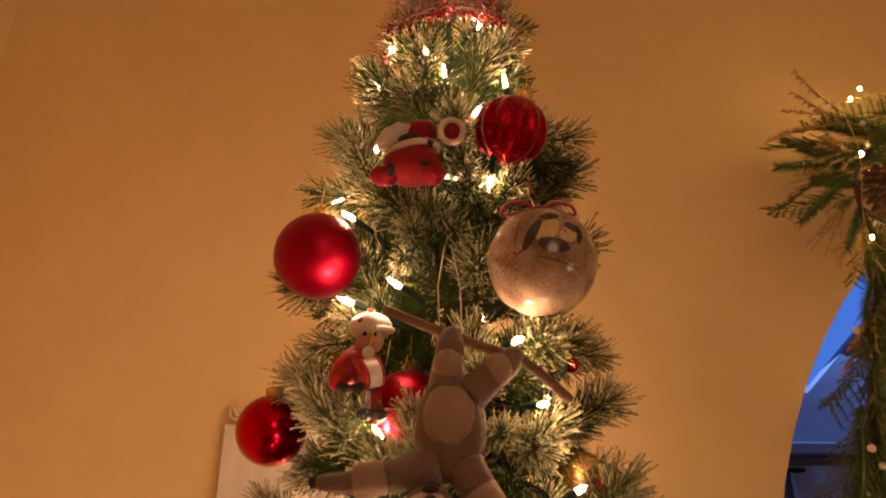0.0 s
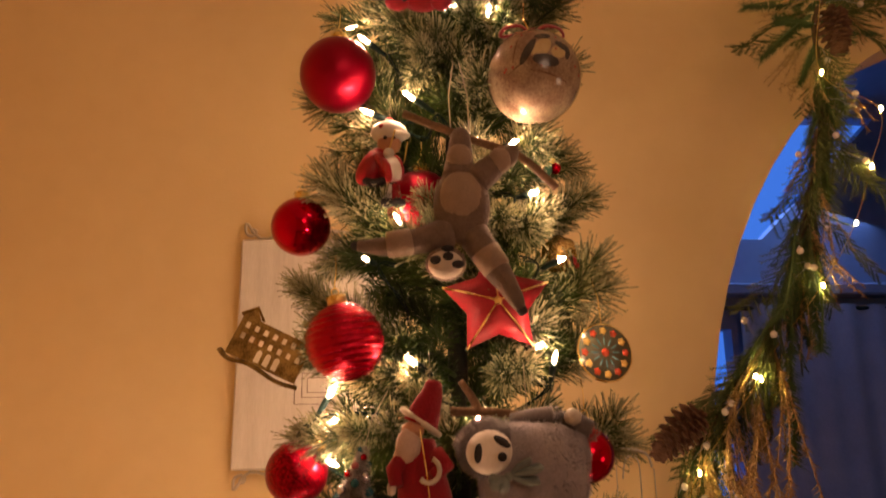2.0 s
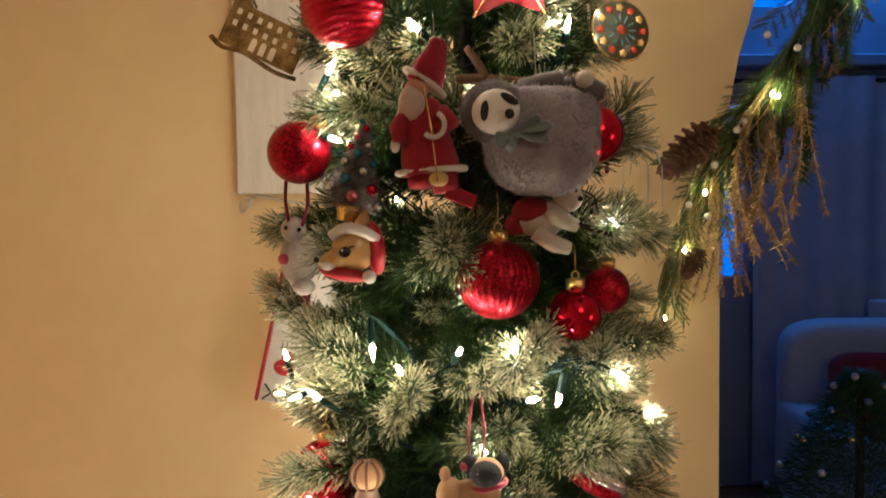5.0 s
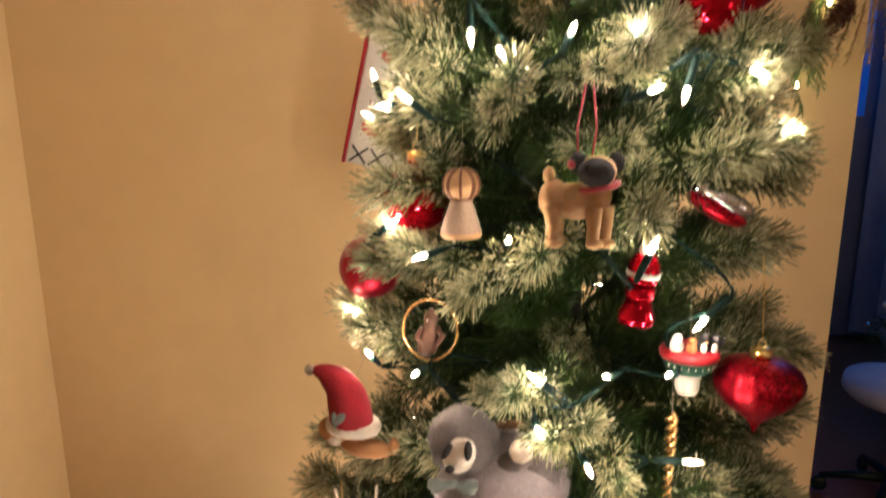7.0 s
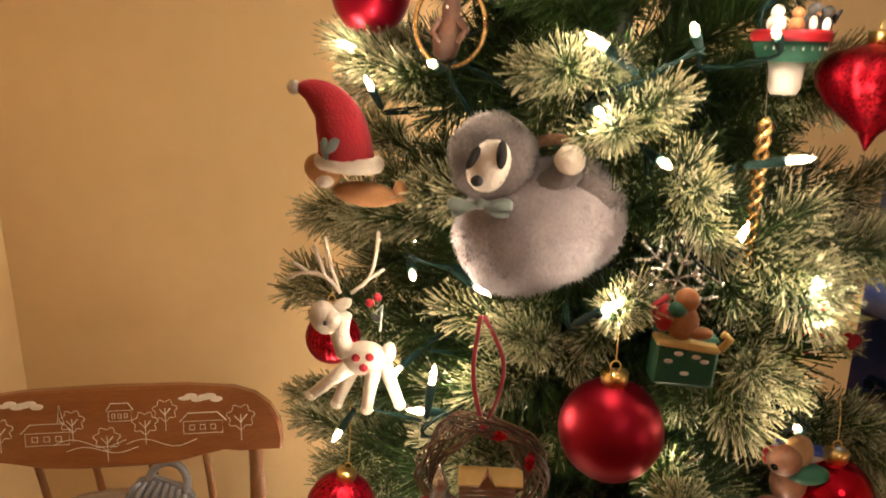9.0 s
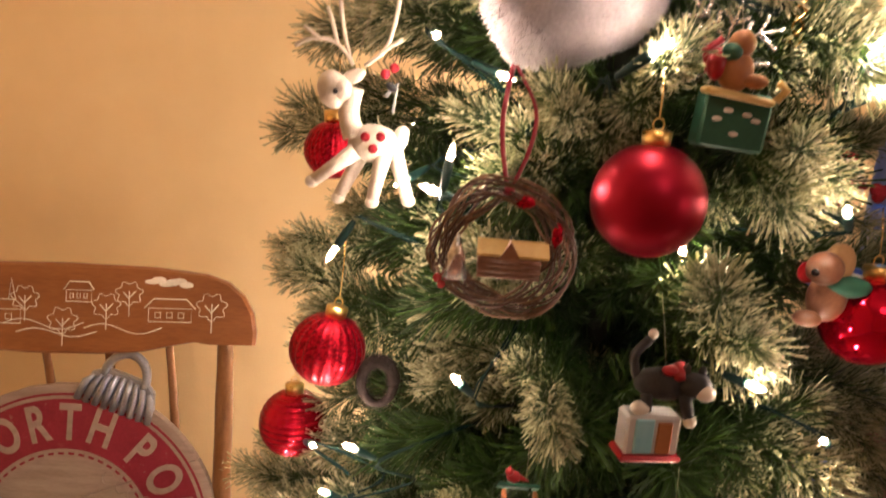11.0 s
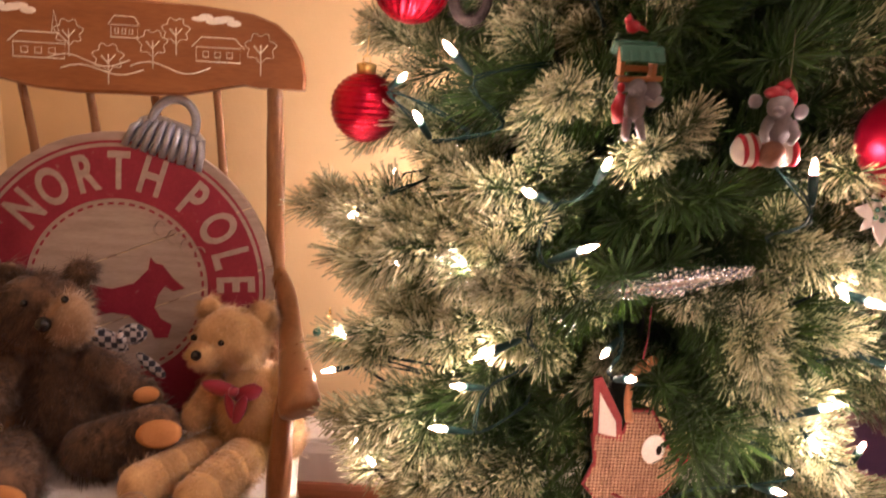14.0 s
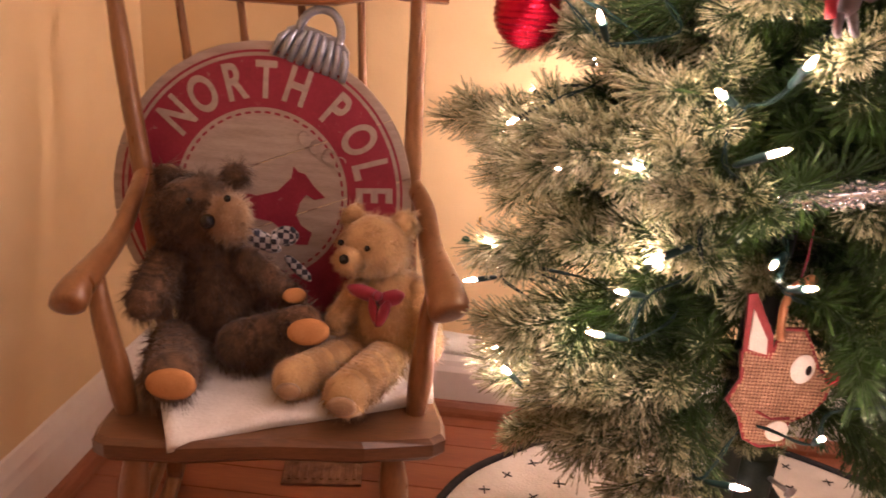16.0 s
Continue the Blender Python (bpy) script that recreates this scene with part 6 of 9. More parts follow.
plush_sloth((-0.006, 0.668, 1.094), "fluffy grey plush sloth tucked among the branches", 22,
            body=((0.004, 0, 0.000), (0.064, 0.040, 0.046), 0.86, -24, 0.0), head=((-0.032, -0.012, 0.052), (0.031, 0.028, 0.032)),
            face=((-0.034, -0.031, 0.050), (0.0160, 0.0125, 0.0205), 24), eyes=(((-0.0455, -0.0405, 0.0555), (0.0034, 0.0030, 0.0088), 28), ((-0.0265, -0.0425, 0.0580), (0.0038, 0.0030, 0.0098), 2)),
            nose=((-0.0425, -0.0440, 0.0405), (0.0045, 0.0034, 0.0042)),
            bow=((-0.040, -0.040, 0.024), ((4, 0.022), (176, 0.022), (14, 0.020), (166, 0.020))),
            arms=(([(0.002, -0.016, 0.030), (0.016, -0.026, 0.042), (0.024, -0.026, 0.050)], 0.0105), ([(0.016, -0.020, 0.040), (0.034, -0.022, 0.036), (0.050, -0.018, 0.022)], 0.0100)),
            paws=(((0.020, -0.032, 0.054), 0.0105),),
            stick=([(-0.010, 0.006, 0.058), (0.012, 0.000, 0.064), (0.030, -0.006, 0.062), (0.052, 0.004, 0.056)],))


BEARD = mat("pink_white_wool", (0.42, 0.31, 0.27), (0.52, 0.40, 0.35), 0.95, scale=80, bump=0.5, bscale=300)
GOLDEN = mat("golden_glazed_glass", (0.44, 0.25, 0.075), (0.54, 0.34, 0.12), 0.25, scale=40, coat=0.4)


def rocking_felt_figure(s):
    s.tube(curve_points([(-0.004, 0, 0.026), (-0.004, 0, 0.006), (-0.001, 0, -0.016), (0.002, 0, -0.036)], 4), [float(np.interp(k, (0, 4, 9, 12), (0.014, 0.021, 0.026, 0.028))) for k in range(13)], 18, None, 0.8)
    s.tube(curve_points([(-0.003, 0, 0.038), (0.002, 0, 0.052), (0.007, 0, 0.064), (0.009, 0, 0.076)], 3), [float(np.interp(k, (0, 4, 8, 9), (0.0180, 0.0135, 0.0085, 0.006))) for k in range(10)], 14, None, 0.8)
    s.tube([(-0.016, -0.010, 0.014), (-0.026, -0.014, 0.000), (-0.024, -0.020, -0.012)], [0.0075, 0.0075, 0.006], 10).tube([(0.010, -0.012, 0.014), (0.018, -0.020, 0.004), (0.006, -0.027, -0.004)], [0.0075, 0.007, 0.0055], 10)
    s.tube([(-0.008, 0, -0.036), (-0.008, -0.002, -0.048)], [0.011, 0.010], 12).tube([(0.012, 0, -0.036), (0.014, -0.002, -0.052)], [0.012, 0.011], 12).box((0, 0, 0), (0.026, 0.004, 0.012), pose(0.026, -0.006, -0.056, 0, 22, 0), 0.001)
    s.use(5).ball((-0.014, -0.014, 0.020), (0.011, 0.008, 0.015), None, 14, 10, 0.1).ball((-0.019, -0.012, 0.010), (0.008, 0.006, 0.010), None, 12, 8, 0.1).use(1)
    s.tube([(0.003 + 0.009 * math.cos(w), -0.031, 0.001 + 0.010 * math.sin(w)) for w in [-2.4 + 3.6 * k / 12 for k in range(13)]], 0.0021, 7)
    s.tube([(-0.003 + 0.0158 * math.cos(w), 0.0135 * math.sin(w), 0.040 - 0.011 * math.cos(w)) for w in [2 * math.pi * k / 18 for k in range(19)]], 0.0028, 8)
    s.tube([(0.002 + 0.0285 * math.cos(w), 0.0232 * math.sin(w), -0.034 + 0.002 * math.cos(w)) for w in [2 * math.pi * k / 20 for k in range(21)]], 0.0027, 7).ball((-0.028, -0.018, -0.014), (0.004, 0.004, 0.006))
    s.use(2).ball((-0.010, -0.010, 0.033), (0.010, 0.008, 0.008)).use(3).ball((0.007, -0.024, -0.042), (0.008, 0.004, 0.006))
    s.use(4).tube([(-0.004, -0.020, 0.034), (0.001, -0.032, 0.00), (0.006, -0.029, -0.044)], 0.0006, 5)


figure("felt_doll", (0.020, 0.607, 1.697), rocking_felt_figure, [FELT_RED, FELT_WHITE, SKIN, YELLOW, GOLD, BEARD], "red felt doll with white beard and gold thread", hang=((0.005, 0, 0.072), (0.005, 0.02, 0.105)))

# padded star
star_pts = []
for k in range(10):
    w = radians(90 + 36 * k + 3)
    q = 0.056 if k % 2 == 0 else 0.032
    star_pts.append((q * math.cos(w), q * math.sin(w)))
so = thing("padded_star", pose(0.094, 0.662, 1.852, 90, 0, 0), "padded red fabric star with gold cord seams", "ornament")
s = Shape()
vs = [(x, y, 0) for x, y in star_pts] + [(0.55 * x, 0.55 * y, 0.010) for x, y in star_pts] + [(0.55 * x, 0.55 * y, -0.010) for x, y in star_pts] + [(0, 0, 0.013), (0, 0, -0.013)]
fs = []
for k in range(10):
    j = (k + 1) % 10
    fs += [(k, j, 10 + j, 10 + k), (j, k, 20 + k, 20 + j), (10 + k, 10 + j, 30), (20 + j, 20 + k, 31)]
part("cushion", s.add(vs, fs, True), mat("red_satin", (0.26, 0.002, 0.009), (0.36, 0.005, 0.016), 0.6, scale=30, bump=0.2, bscale=500), so)
for k in range(0, 10, 2):
    x, y = star_pts[k]
    part("gold_cord", Shape().tube([(0, 0, 0.0135), (0.55 * x, 0.55 * y, 0.0108), (x, y, 0.001)], 0.0009, 6), GOLD, so)
part("button", Shape().ball((0, 0, 0.014), (0.004, 0.004, 0.002)), GOLD, so)

# round enamelled disc
ENAMEL = mat("dark_green_enamel", (0.05, 0.055, 0.035), (0.10, 0.10, 0.06), 0.3, scale=60, coat=0.4)
PETAL = [mat("red_glass_petal", (0.45, 0.06, 0.03), (0.55, 0.10, 0.05), 0.2, scale=60), mat("amber_glass_petal", (0.55, 0.36, 0.10), (0.66, 0.46, 0.16), 0.2, scale=60), mat("teal_glass_spoke", (0.06, 0.16, 0.18), (0.12, 0.24, 0.26), 0.2, scale=60)]
disc = thing("enamel_disc", pose(0.214, 0.715, 1.806, 82, 0, 12), "round enamelled disc with flower pattern in gold rim", "ornament")
part("plate", Shape().lathe([(0.0005, -0.002), (0.030, -0.002), (0.0305, 0.0), (0.030, 0.002), (0.0005, 0.002)], 40), ENAMEL, disc)
part("rim", Shape().tube([(0.0305 * math.cos(w), 0.0305 * math.sin(w), 0) for w in [2 * math.pi * k / 40 for k in range(41)]], 0.0014, 6), GOLD, disc, "gold rim")
for k in range(12):
    w = 2 * math.pi * k / 12
    part("petal_flower", Shape().lathe([(0.0005, 0.0034), (0.0028, 0.0032), (0.0040, 0.002)], 20, None, True, 0.16, 5), PETAL[k % 2], disc, m=pose(0.0235 * math.cos(w), 0.0235 * math.sin(w), 0))
    part("spoke", Shape().ball((0.0125, 0, 0.0022), (0.0048, 0.0012, 0.0008)), PETAL[2], disc, m=pose(0, 0, 0, 0, 0, 30 * k))
part("petal_flower", Shape().lathe([(0.0005, 0.0036), (0.0036, 0.0034), (0.0046, 0.002)], 20, None, True, 0.14, 8), PETAL[0], disc)
part("thread", Shape().tube([(0, 0.031, 0), (0.001, 0.062, -0.002), (0, 0.090, -0.012)], 0.0006, 5), GOLD, disc)

# etched brass building, hung aslant
BRASS = mat("antique_brass", (0.10, 0.062, 0.018), (0.34, 0.22, 0.07), 0.35, 0.9, scale=70, bump=0.2)
brass = thing("brass_house", pose(-0.152, 0.800, 1.823, 0, 25, 8) @ Matrix.Scale(1.2, 4), "etched brass house ornament tilted on its thread", "ornament")
facade = part("facade", Shape().prism([(-0.036, -0.022), (0.036, -0.022), (0.036, 0.016), (0.030, 0.016), (0.030, 0.030), (0.024, 0.030), (0.024, 0.018), (-0.018, 0.018), (-0.027, 0.028), (-0.036, 0.018)][::-1], 0.0012, pose(0, 0, 0, 90)), BRASS, brass)
PANE = mat("pale_window_gap", (0.60, 0.50, 0.32), rough=0.6)
for j in range(2):
    for k in range(7):
        part("window", Shape().box((-0.028 + 0.0095 * k, -0.0012, 0.010 - 0.011 * j), (0.0040, 0.0008, 0.0055)), PANE, facade)
for k in range(3):
    part("arch_window", Shape().prism([(-0.0026, -0.006), (0.0026, -0.006), (0.0026, 0.004), (0.0014, 0.006), (-0.0014, 0.006), (-0.0026, 0.004)][::-1], 0.0008, pose(-0.006 + 0.009 * k, -0.0013, -0.013, 90)), PANE, facade)
part("base_scroll", Shape().tube(curve_points([(-0.042, 0, -0.021), (-0.03, -0.003, -0.026), (-0.01, -0.004, -0.023), (0.02, -0.003, -0.027), (0.040, 0, -0.024)], 4), 0.0032, 6, None, 0.5), BRASS, brass, "brass base ribbon")
part("eave", Shape().tube([(-0.038, -0.001, 0.017), (-0.027, -0.001, 0.029), (-0.016, -0.001, 0.019)], 0.0022, 6, None, 0.5), BRASS, brass)
part("thread", Shape().tube([(0.02, 0, 0.03), (0.026, 0, 0.05), (0.03, 0.0, 0.08)], 0.0005, 5), BRASS, brass)

# bead-hung bottle-brush cone
bt = thing("beaded_cone_tree", pose(-0.044, 0.668, 1.672, 0, 12, 0), "small frosted brush tree hung with coloured beads", "ornament")
s = Shape()
rg = random.Random(31)
for k in range(2400):
    t = rg.random()
    w = rg.uniform(0, 6.283)
    d = Vector((math.cos(w), math.sin(w), rg.uniform(-0.3, 0.3))).normalized()
    s.strand(Vector((0, 0, -0.038 + 0.082 * t)), d, (0.024 * (1 - t) + 0.005) * rg.uniform(0.8, 1.15), 0.0010)
part("brush", s, mat("flocked_brown_bristle", (0.045, 0.026, 0.020), (0.42, 0.38, 0.36), 0.9, scale=130), bt, "dark frosted bristles")
BEADS = [mat("silver_bead", (0.5, 0.52, 0.56), rough=0.12, metal=0.9), mat("teal_bead", (0.03, 0.16, 0.20), rough=0.12, metal=0.6), RED_GLOSS, mat("rose_bead", (0.42, 0.12, 0.14), rough=0.15, metal=0.6)]
for k in range(26):
    t = (k + 0.5) / 26
    w = 2.4 * k
    q = 0.021 * (1 - t) + 0.003
    part("bead", Shape().ball((q * math.cos(w), q * math.sin(w), -0.036 + 0.078 * t), 0.0060 - 0.0028 * t, None, 12, 8), BEADS[(0, 1, 3, 1, 0, 2)[k % 6]], bt)
part("pot", Shape().lathe([(0.010, -0.052), (0.013, -0.040), (0.013, -0.037)], 16), GOLD, bt, "gold foot")
part("thread", Shape().tube([(0, 0, 0.045), (0.001, 0.004, 0.07), (0.01, 0.01, 0.10)], 0.0006, 5), THREAD, bt)


def pup_head(s):
    s.ball((0.002, 0, 0.002), (0.024, 0.017, 0.023), None, 20, 14, 0.06)
    s.tube([(-0.010, -0.003, -0.004), (-0.022, -0.005, -0.009), (-0.031, -0.006, -0.010)], [0.014, 0.0095, 0.0055], 14)
    s.tube([(0.008, 0.004, 0.018), (0.012, 0.002, 0.032), (0.014, 0.002, 0.042)], [0.007, 0.009, 0.003], 12, None, 0.6)
    s.use(1).ball((0.024, 0.002, 0.000), (0.010, 0.015, 0.028), pose(0, 0, 0, 0, -6, 0)).ball((-0.004, -0.002, -0.024), (0.026, 0.013, 0.008), pose(0, 0, 0, 0, 12, 0))
    s.use(2).tube(curve_points([(-0.020, -0.008, 0.016), (-0.006, -0.014, 0.024), (0.012, -0.014, 0.021), (0.026, -0.006, 0.012)], 4), 0.0058, 10).ball((0.018, -0.012, -0.026), (0.007, 0.006, 0.007)).ball((-0.024, -0.0105, -0.014), (0.008, 0.005, 0.005), None, 12, 8)
    s.use(3).ball((-0.006, -0.0175, 0.000), (0.0062, 0.0030, 0.0055)).ball((-0.036, -0.008, -0.008), 0.0030).tube([(-0.002, -0.0185, 0.005), (0.004, -0.0185, 0.006)], 0.0007, 5)
    s.use(2).ball((-0.0085, -0.0205, 0.002), 0.0012, None, 8, 6)


figure("deer_head_ornament", (-0.050, 0.655, 1.594), pup_head, [GOLDEN, REDP, WHITE_P, BLACK], size=0.88, label="glass animal head with red cap and scarf", hang=((0, 0, 0.03), (0.0, 0.02, 0.07)))


FROSTG = mat("frosted_glass_grey", (0.30, 0.26, 0.24), (0.42, 0.38, 0.35), 0.5, scale=50, bump=0.3)


def bow_animal(s):
    s.ball((0, 0, 0), (0.020, 0.014, 0.028)).ball((-0.004, -0.006, 0.030), (0.013, 0.012, 0.013)).ball((0.006, -0.010, -0.028), (0.011, 0.009, 0.009))
    s.use(1).tube(curve_points([(-0.006, -0.012, 0.03), (-0.010, -0.016, 0.06), (-0.008, -0.01, 0.095)], 4), 0.0022, 6, None, 0.4).tube(curve_points([(0.004, -0.012, 0.03), (0.012, -0.016, 0.055), (0.010, -0.01, 0.09)], 4), 0.0022, 6, None, 0.4)
    s.ball((-0.014, -0.010, 0.0), (0.006, 0.005, 0.006)).use(2).ball((-0.010, -0.016, 0.032), 0.0022).ball((0.003, -0.017, 0.030), 0.0022)


figure("frosted_animal_ornament", (-0.112, 0.745, 1.583), bow_animal, [FROSTG, CRIMSON, BLACK], "frosted grey animal ornament on a red ribbon")


def white_bear(s):
    s.ball((0, 0, 0), (0.024, 0.016, 0.018), lump=0.06).ball((0.024, -0.004, 0.018), (0.014, 0.013, 0.013)).ball((0.015, 0.002, 0.030), 0.0045).ball((0.033, 0.002, 0.029), 0.0045)
    s.tube([(0.004, -0.010, 0.004), (0.018, -0.016, -0.003), (0.030, -0.014, -0.008)], [0.008, 0.0075, 0.006], 9).tube([(-0.006, -0.008, -0.012), (0.010, -0.012, -0.024), (0.024, -0.010, -0.028)], [0.009, 0.008, 0.006], 9)
    s.use(1).ball((-0.008, 0, 0.006), (0.019, 0.0175, 0.014)).ball((-0.024, 0.0, -0.006), (0.010, 0.008, 0.010))
    s.use(2).ball((0.033, -0.014, 0.017), 0.0027).ball((0.021, -0.016, 0.023), 0.0018).ball((0.029, -0.015, 0.024), 0.0016).tube([(0.030, -0.018, -0.006), (0.060, -0.016, -0.016)], 0.0022, 6)


figure("white_bear_ornament", (0.123, 0.655, 1.622), white_bear, [FELT_WHITE, FELT_RED, BLACK], "white felt bear in a red vest holding a rod", hang=((0.0, 0, 0.018), (0, 0.02, 0.07)))


def wire_hanger(s):
    s.tube(curve_points([(-0.030, 0, -0.012), (-0.024, 0, 0.006), (0, 0, 0.013), (0.026, 0, 0.008), (0.033, 0, -0.008)], 5), 0.0016, 6)
    s.tube(curve_points([(-0.004, -0.004, -0.02), (0, -0.004, 0.0), (0.008, -0.004, 0.005), (0.016, -0.004, -0.004), (0.017, -0.004, -0.05), (0.017, -0.004, -0.09)], 5), 0.0008, 5)
    s.tube([(0, 0, 0.013), (0, 0, 0.05)], 0.0005, 4).tube([(0.035, 0, -0.01), (0.036, 0, -0.06)], 0.0006, 5).tube([(-0.01, 0, 0.0), (-0.01, 0, -0.09)], 0.0005, 4)
    for k in range(3):
        s.tube([(0.016 + 0.007 * math.cos(w + k), -0.004, -0.095 + 0.008 * math.sin(2 * w)) for w in [2 * math.pi * j / 14 for j in range(15)]], 0.0005, 4)
    s.use(1).ball((-0.030, 0, -0.014), (0.003, 0.003, 0.005)).use(2).tube([(-0.01, 0, -0.09), (-0.01, 0, -0.108)], 0.0016, 6).tube([(0.036, 0, -0.06), (0.036, 0, -0.08)], 0.0016, 6)


figure("wire_mobile_ornament", (0.262, 0.835, 1.690), wire_hanger, [STEEL, REDP, GOLD], "bent wire mobile ornament with hanging charms")


def small_sprig(s):
    s.ball((-0.008, 0, 0), (0.006, 0.005, 0.008)).ball((0.009, -0.002, 0.001), (0.007, 0.005, 0.008)).use(1).ball((0.001, -0.004, -0.003), (0.005, 0.003, 0.010), pose(0, 0, 0, 0, 25, 0)).use(2).ball((0.006, -0.003, 0.008), (0.004, 0.003, 0.004))


figure("red_green_ornament", (0.168, 0.745, 2.021), small_sprig, [RED_GLOSS, GREEN, GOLD], "small red and green glass ornament", hang=((0, 0, 0.006), (0, 0.02, 0.045)))


def white_pomander(s):
    s.ball((0, 0, 0), (0.022, 0.018, 0.022), lump=0.12).use(1).ball((0.010, -0.013, -0.010), (0.006, 0.005, 0.006)).ball((0.016, -0.008, -0.014), 0.004).use(2).tube([(0.012, 0, 0.014), (0.032, 0, 0.006), (0.045, 0, -0.006)], 0.0009, 5)


figure("white_glass_ornament", (0.181, 0.758, 1.922), white_pomander, [GOLDG, REDP, STICK], "pale frosted ornament with red berries", hang=((0, 0, 0.02), (0, 0.02, 0.06)))


def angel_bell(s):
    s.lathe([(0.0175, -0.024), (0.0180, -0.021), (0.0150, -0.010), (0.0095, 0.006), (0.008, 0.010)], 24)
    s.use(1).ball((0, 0, 0.020), (0.0155, 0.0145, 0.0145)).lathe([(0.0178, -0.026), (0.0184, -0.024), (0.0182, -0.021)], 24)
    s.use(2)
    for k in range(8):
        w = 2 * math.pi * k / 8
        s.tube([(0.0158 * math.sin(t) * math.cos(w), 0.0148 * math.sin(t) * math.sin(w), 0.020 + 0.0148 * math.cos(t)) for t in [0.25 + 2.2 * j / 9 for j in range(10)]], 0.0019, 6, None, 0.5)
    s.tube([(0.0095 * math.cos(w), 0.0095 * math.sin(w), 0.008) for w in [2 * math.pi * k / 16 for k in range(17)]], 0.0014, 6)


figure("wooden_bell_ornament", (-0.042, 0.680, 1.358), angel_bell, [FELT_BEIGE, FAWN, BROWN], "turned wooden bell ornament with striped top", hang=((0, 0, 0.034), (0.0, 0.015, 0.075)), names=("skirt", "head", "painted_stripe"))


def pug(s):
    s.ball((-0.004, 0, -0.004), (0.027, 0.014, 0.017)).ball((-0.024, 0, -0.002), (0.014, 0.014, 0.018)).ball((0.014, 0, 0.002), (0.013, 0.014, 0.019)).ball((-0.029, 0.0, 0.019), (0.0055, 0.006, 0.008))
    for x, y in ((-0.026, -0.009), (-0.020, 0.009), (0.010, -0.010), (0.021, -0.004)):
        s.tube([(x, y, -0.008), (x + 0.001, y, -0.026), (x, y, -0.040)], [0.0085, 0.0062, 0.0058], 9).ball((x + 0.002, y - 0.002, -0.041), (0.008, 0.007, 0.0045))
    s.ball((0.012, -0.010, 0.024), (0.017, 0.014, 0.014))
    s.use(1).ball((0.0105, -0.0150, 0.0235), (0.0162, 0.0115, 0.0135)).ball((-0.005, -0.008, 0.031), (0.0075, 0.006, 0.010)).ball((0.028, -0.006, 0.031), (0.0075, 0.006, 0.010))
    s.use(2).tube([(0.0145 + 0.0165 * math.cos(w), -0.004 + 0.0155 * math.sin(w), 0.010 + 0.003 * math.cos(w)) for w in [2 * math.pi * k / 18 for k in range(19)]], 0.0030, 7)
    s.ball((-0.010, -0.010, 0.030), 0.0045).tube([(-0.004, 0, 0.03), (-0.005, 0.006, 0.06), (0.002, 0.012, 0.10)], 0.0017, 6, None, 0.4).tube([(0.008, 0, 0.034), (0.012, 0.006, 0.06), (0.008, 0.012, 0.10)], 0.0017, 6, None, 0.4)
    s.use(3).ball((0.002, -0.022, 0.028), 0.0024).ball((0.016, -0.0225, 0.028), 0.0024)


figure("dog_ornament", (0.057, 0.634, 1.376), pug, [FAWN, DARK, CRIMSON, BLACK], "fawn resin dog ornament hanging by a red ribbon", size=0.9, names=("body", "dark_face", "red_ribbon", "eye"))


def glass_soldier(s):
    s.lathe([(0.0005, -0.030), (0.015, -0.029), (0.0155, -0.022), (0.012, -0.014), (0.0105, -0.008)], 22).lathe([(0.0105, 0.004), (0.0135, 0.010), (0.0135, 0.022), (0.0095, 0.028), (0.008, 0.030)], 22)
    s.lathe([(0.0105, -0.008), (0.0125, -0.004), (0.0125, 0.002), (0.0105, 0.004)], 22).use(1).ball((0, 0, 0.034), 0.0065).lathe([(0.0139, 0.012), (0.0141, 0.016)], 22)


figure("glass_column_ornament", (0.110, 0.642, 1.297), glass_soldier, [RED_GLOSS, WHITE_P], "red and white banded glass ornament", turn=(0, 6, 0), hang=((0, 0, 0.04), (0, 0.01, 0.07)), names=("red_glass", "white_band"))


def glass_bird(s):
    s.ball((0, 0, -0.004), (0.030, 0.012, 0.010), pose(0, 0, 0, 0, 28, 0)).use(1).ball((0.002, 0, 0.006), (0.028, 0.013, 0.010), pose(0, 0, 0, 0, 28, 0)).ball((-0.018, 0, 0.017), (0.009, 0.009, 0.009)).use(2).ball((-0.026, -0.004, 0.016), (0.004, 0.003, 0.003))


figure("glass_bird_ornament", (0.184, 0.695, 1.360), glass_bird, [RED_GLIT, SILVER, BLACK], "red and silver beaded clip-on glass ornament", hang=((-0.01, 0, 0.02), (-0.015, 0.01, 0.06)))


def red_drop(s):
    s.ball((0, 0, 0.010), (0.010, 0.009, 0.013)).ball((-0.004, 0, -0.006), (0.007, 0.006, 0.016), pose(0, 0, 0, 0, 20, 0)).use(1).tube([(0.004, 0, 0.02), (0.008, 0, 0.04), (0.0, 0, 0.055)], 0.0008, 5)


figure("red_drop_ornament", (0.210, 0.735, 1.398), red_drop, [RED_GLIT, GOLD], "red glitter drop ornament with wire")


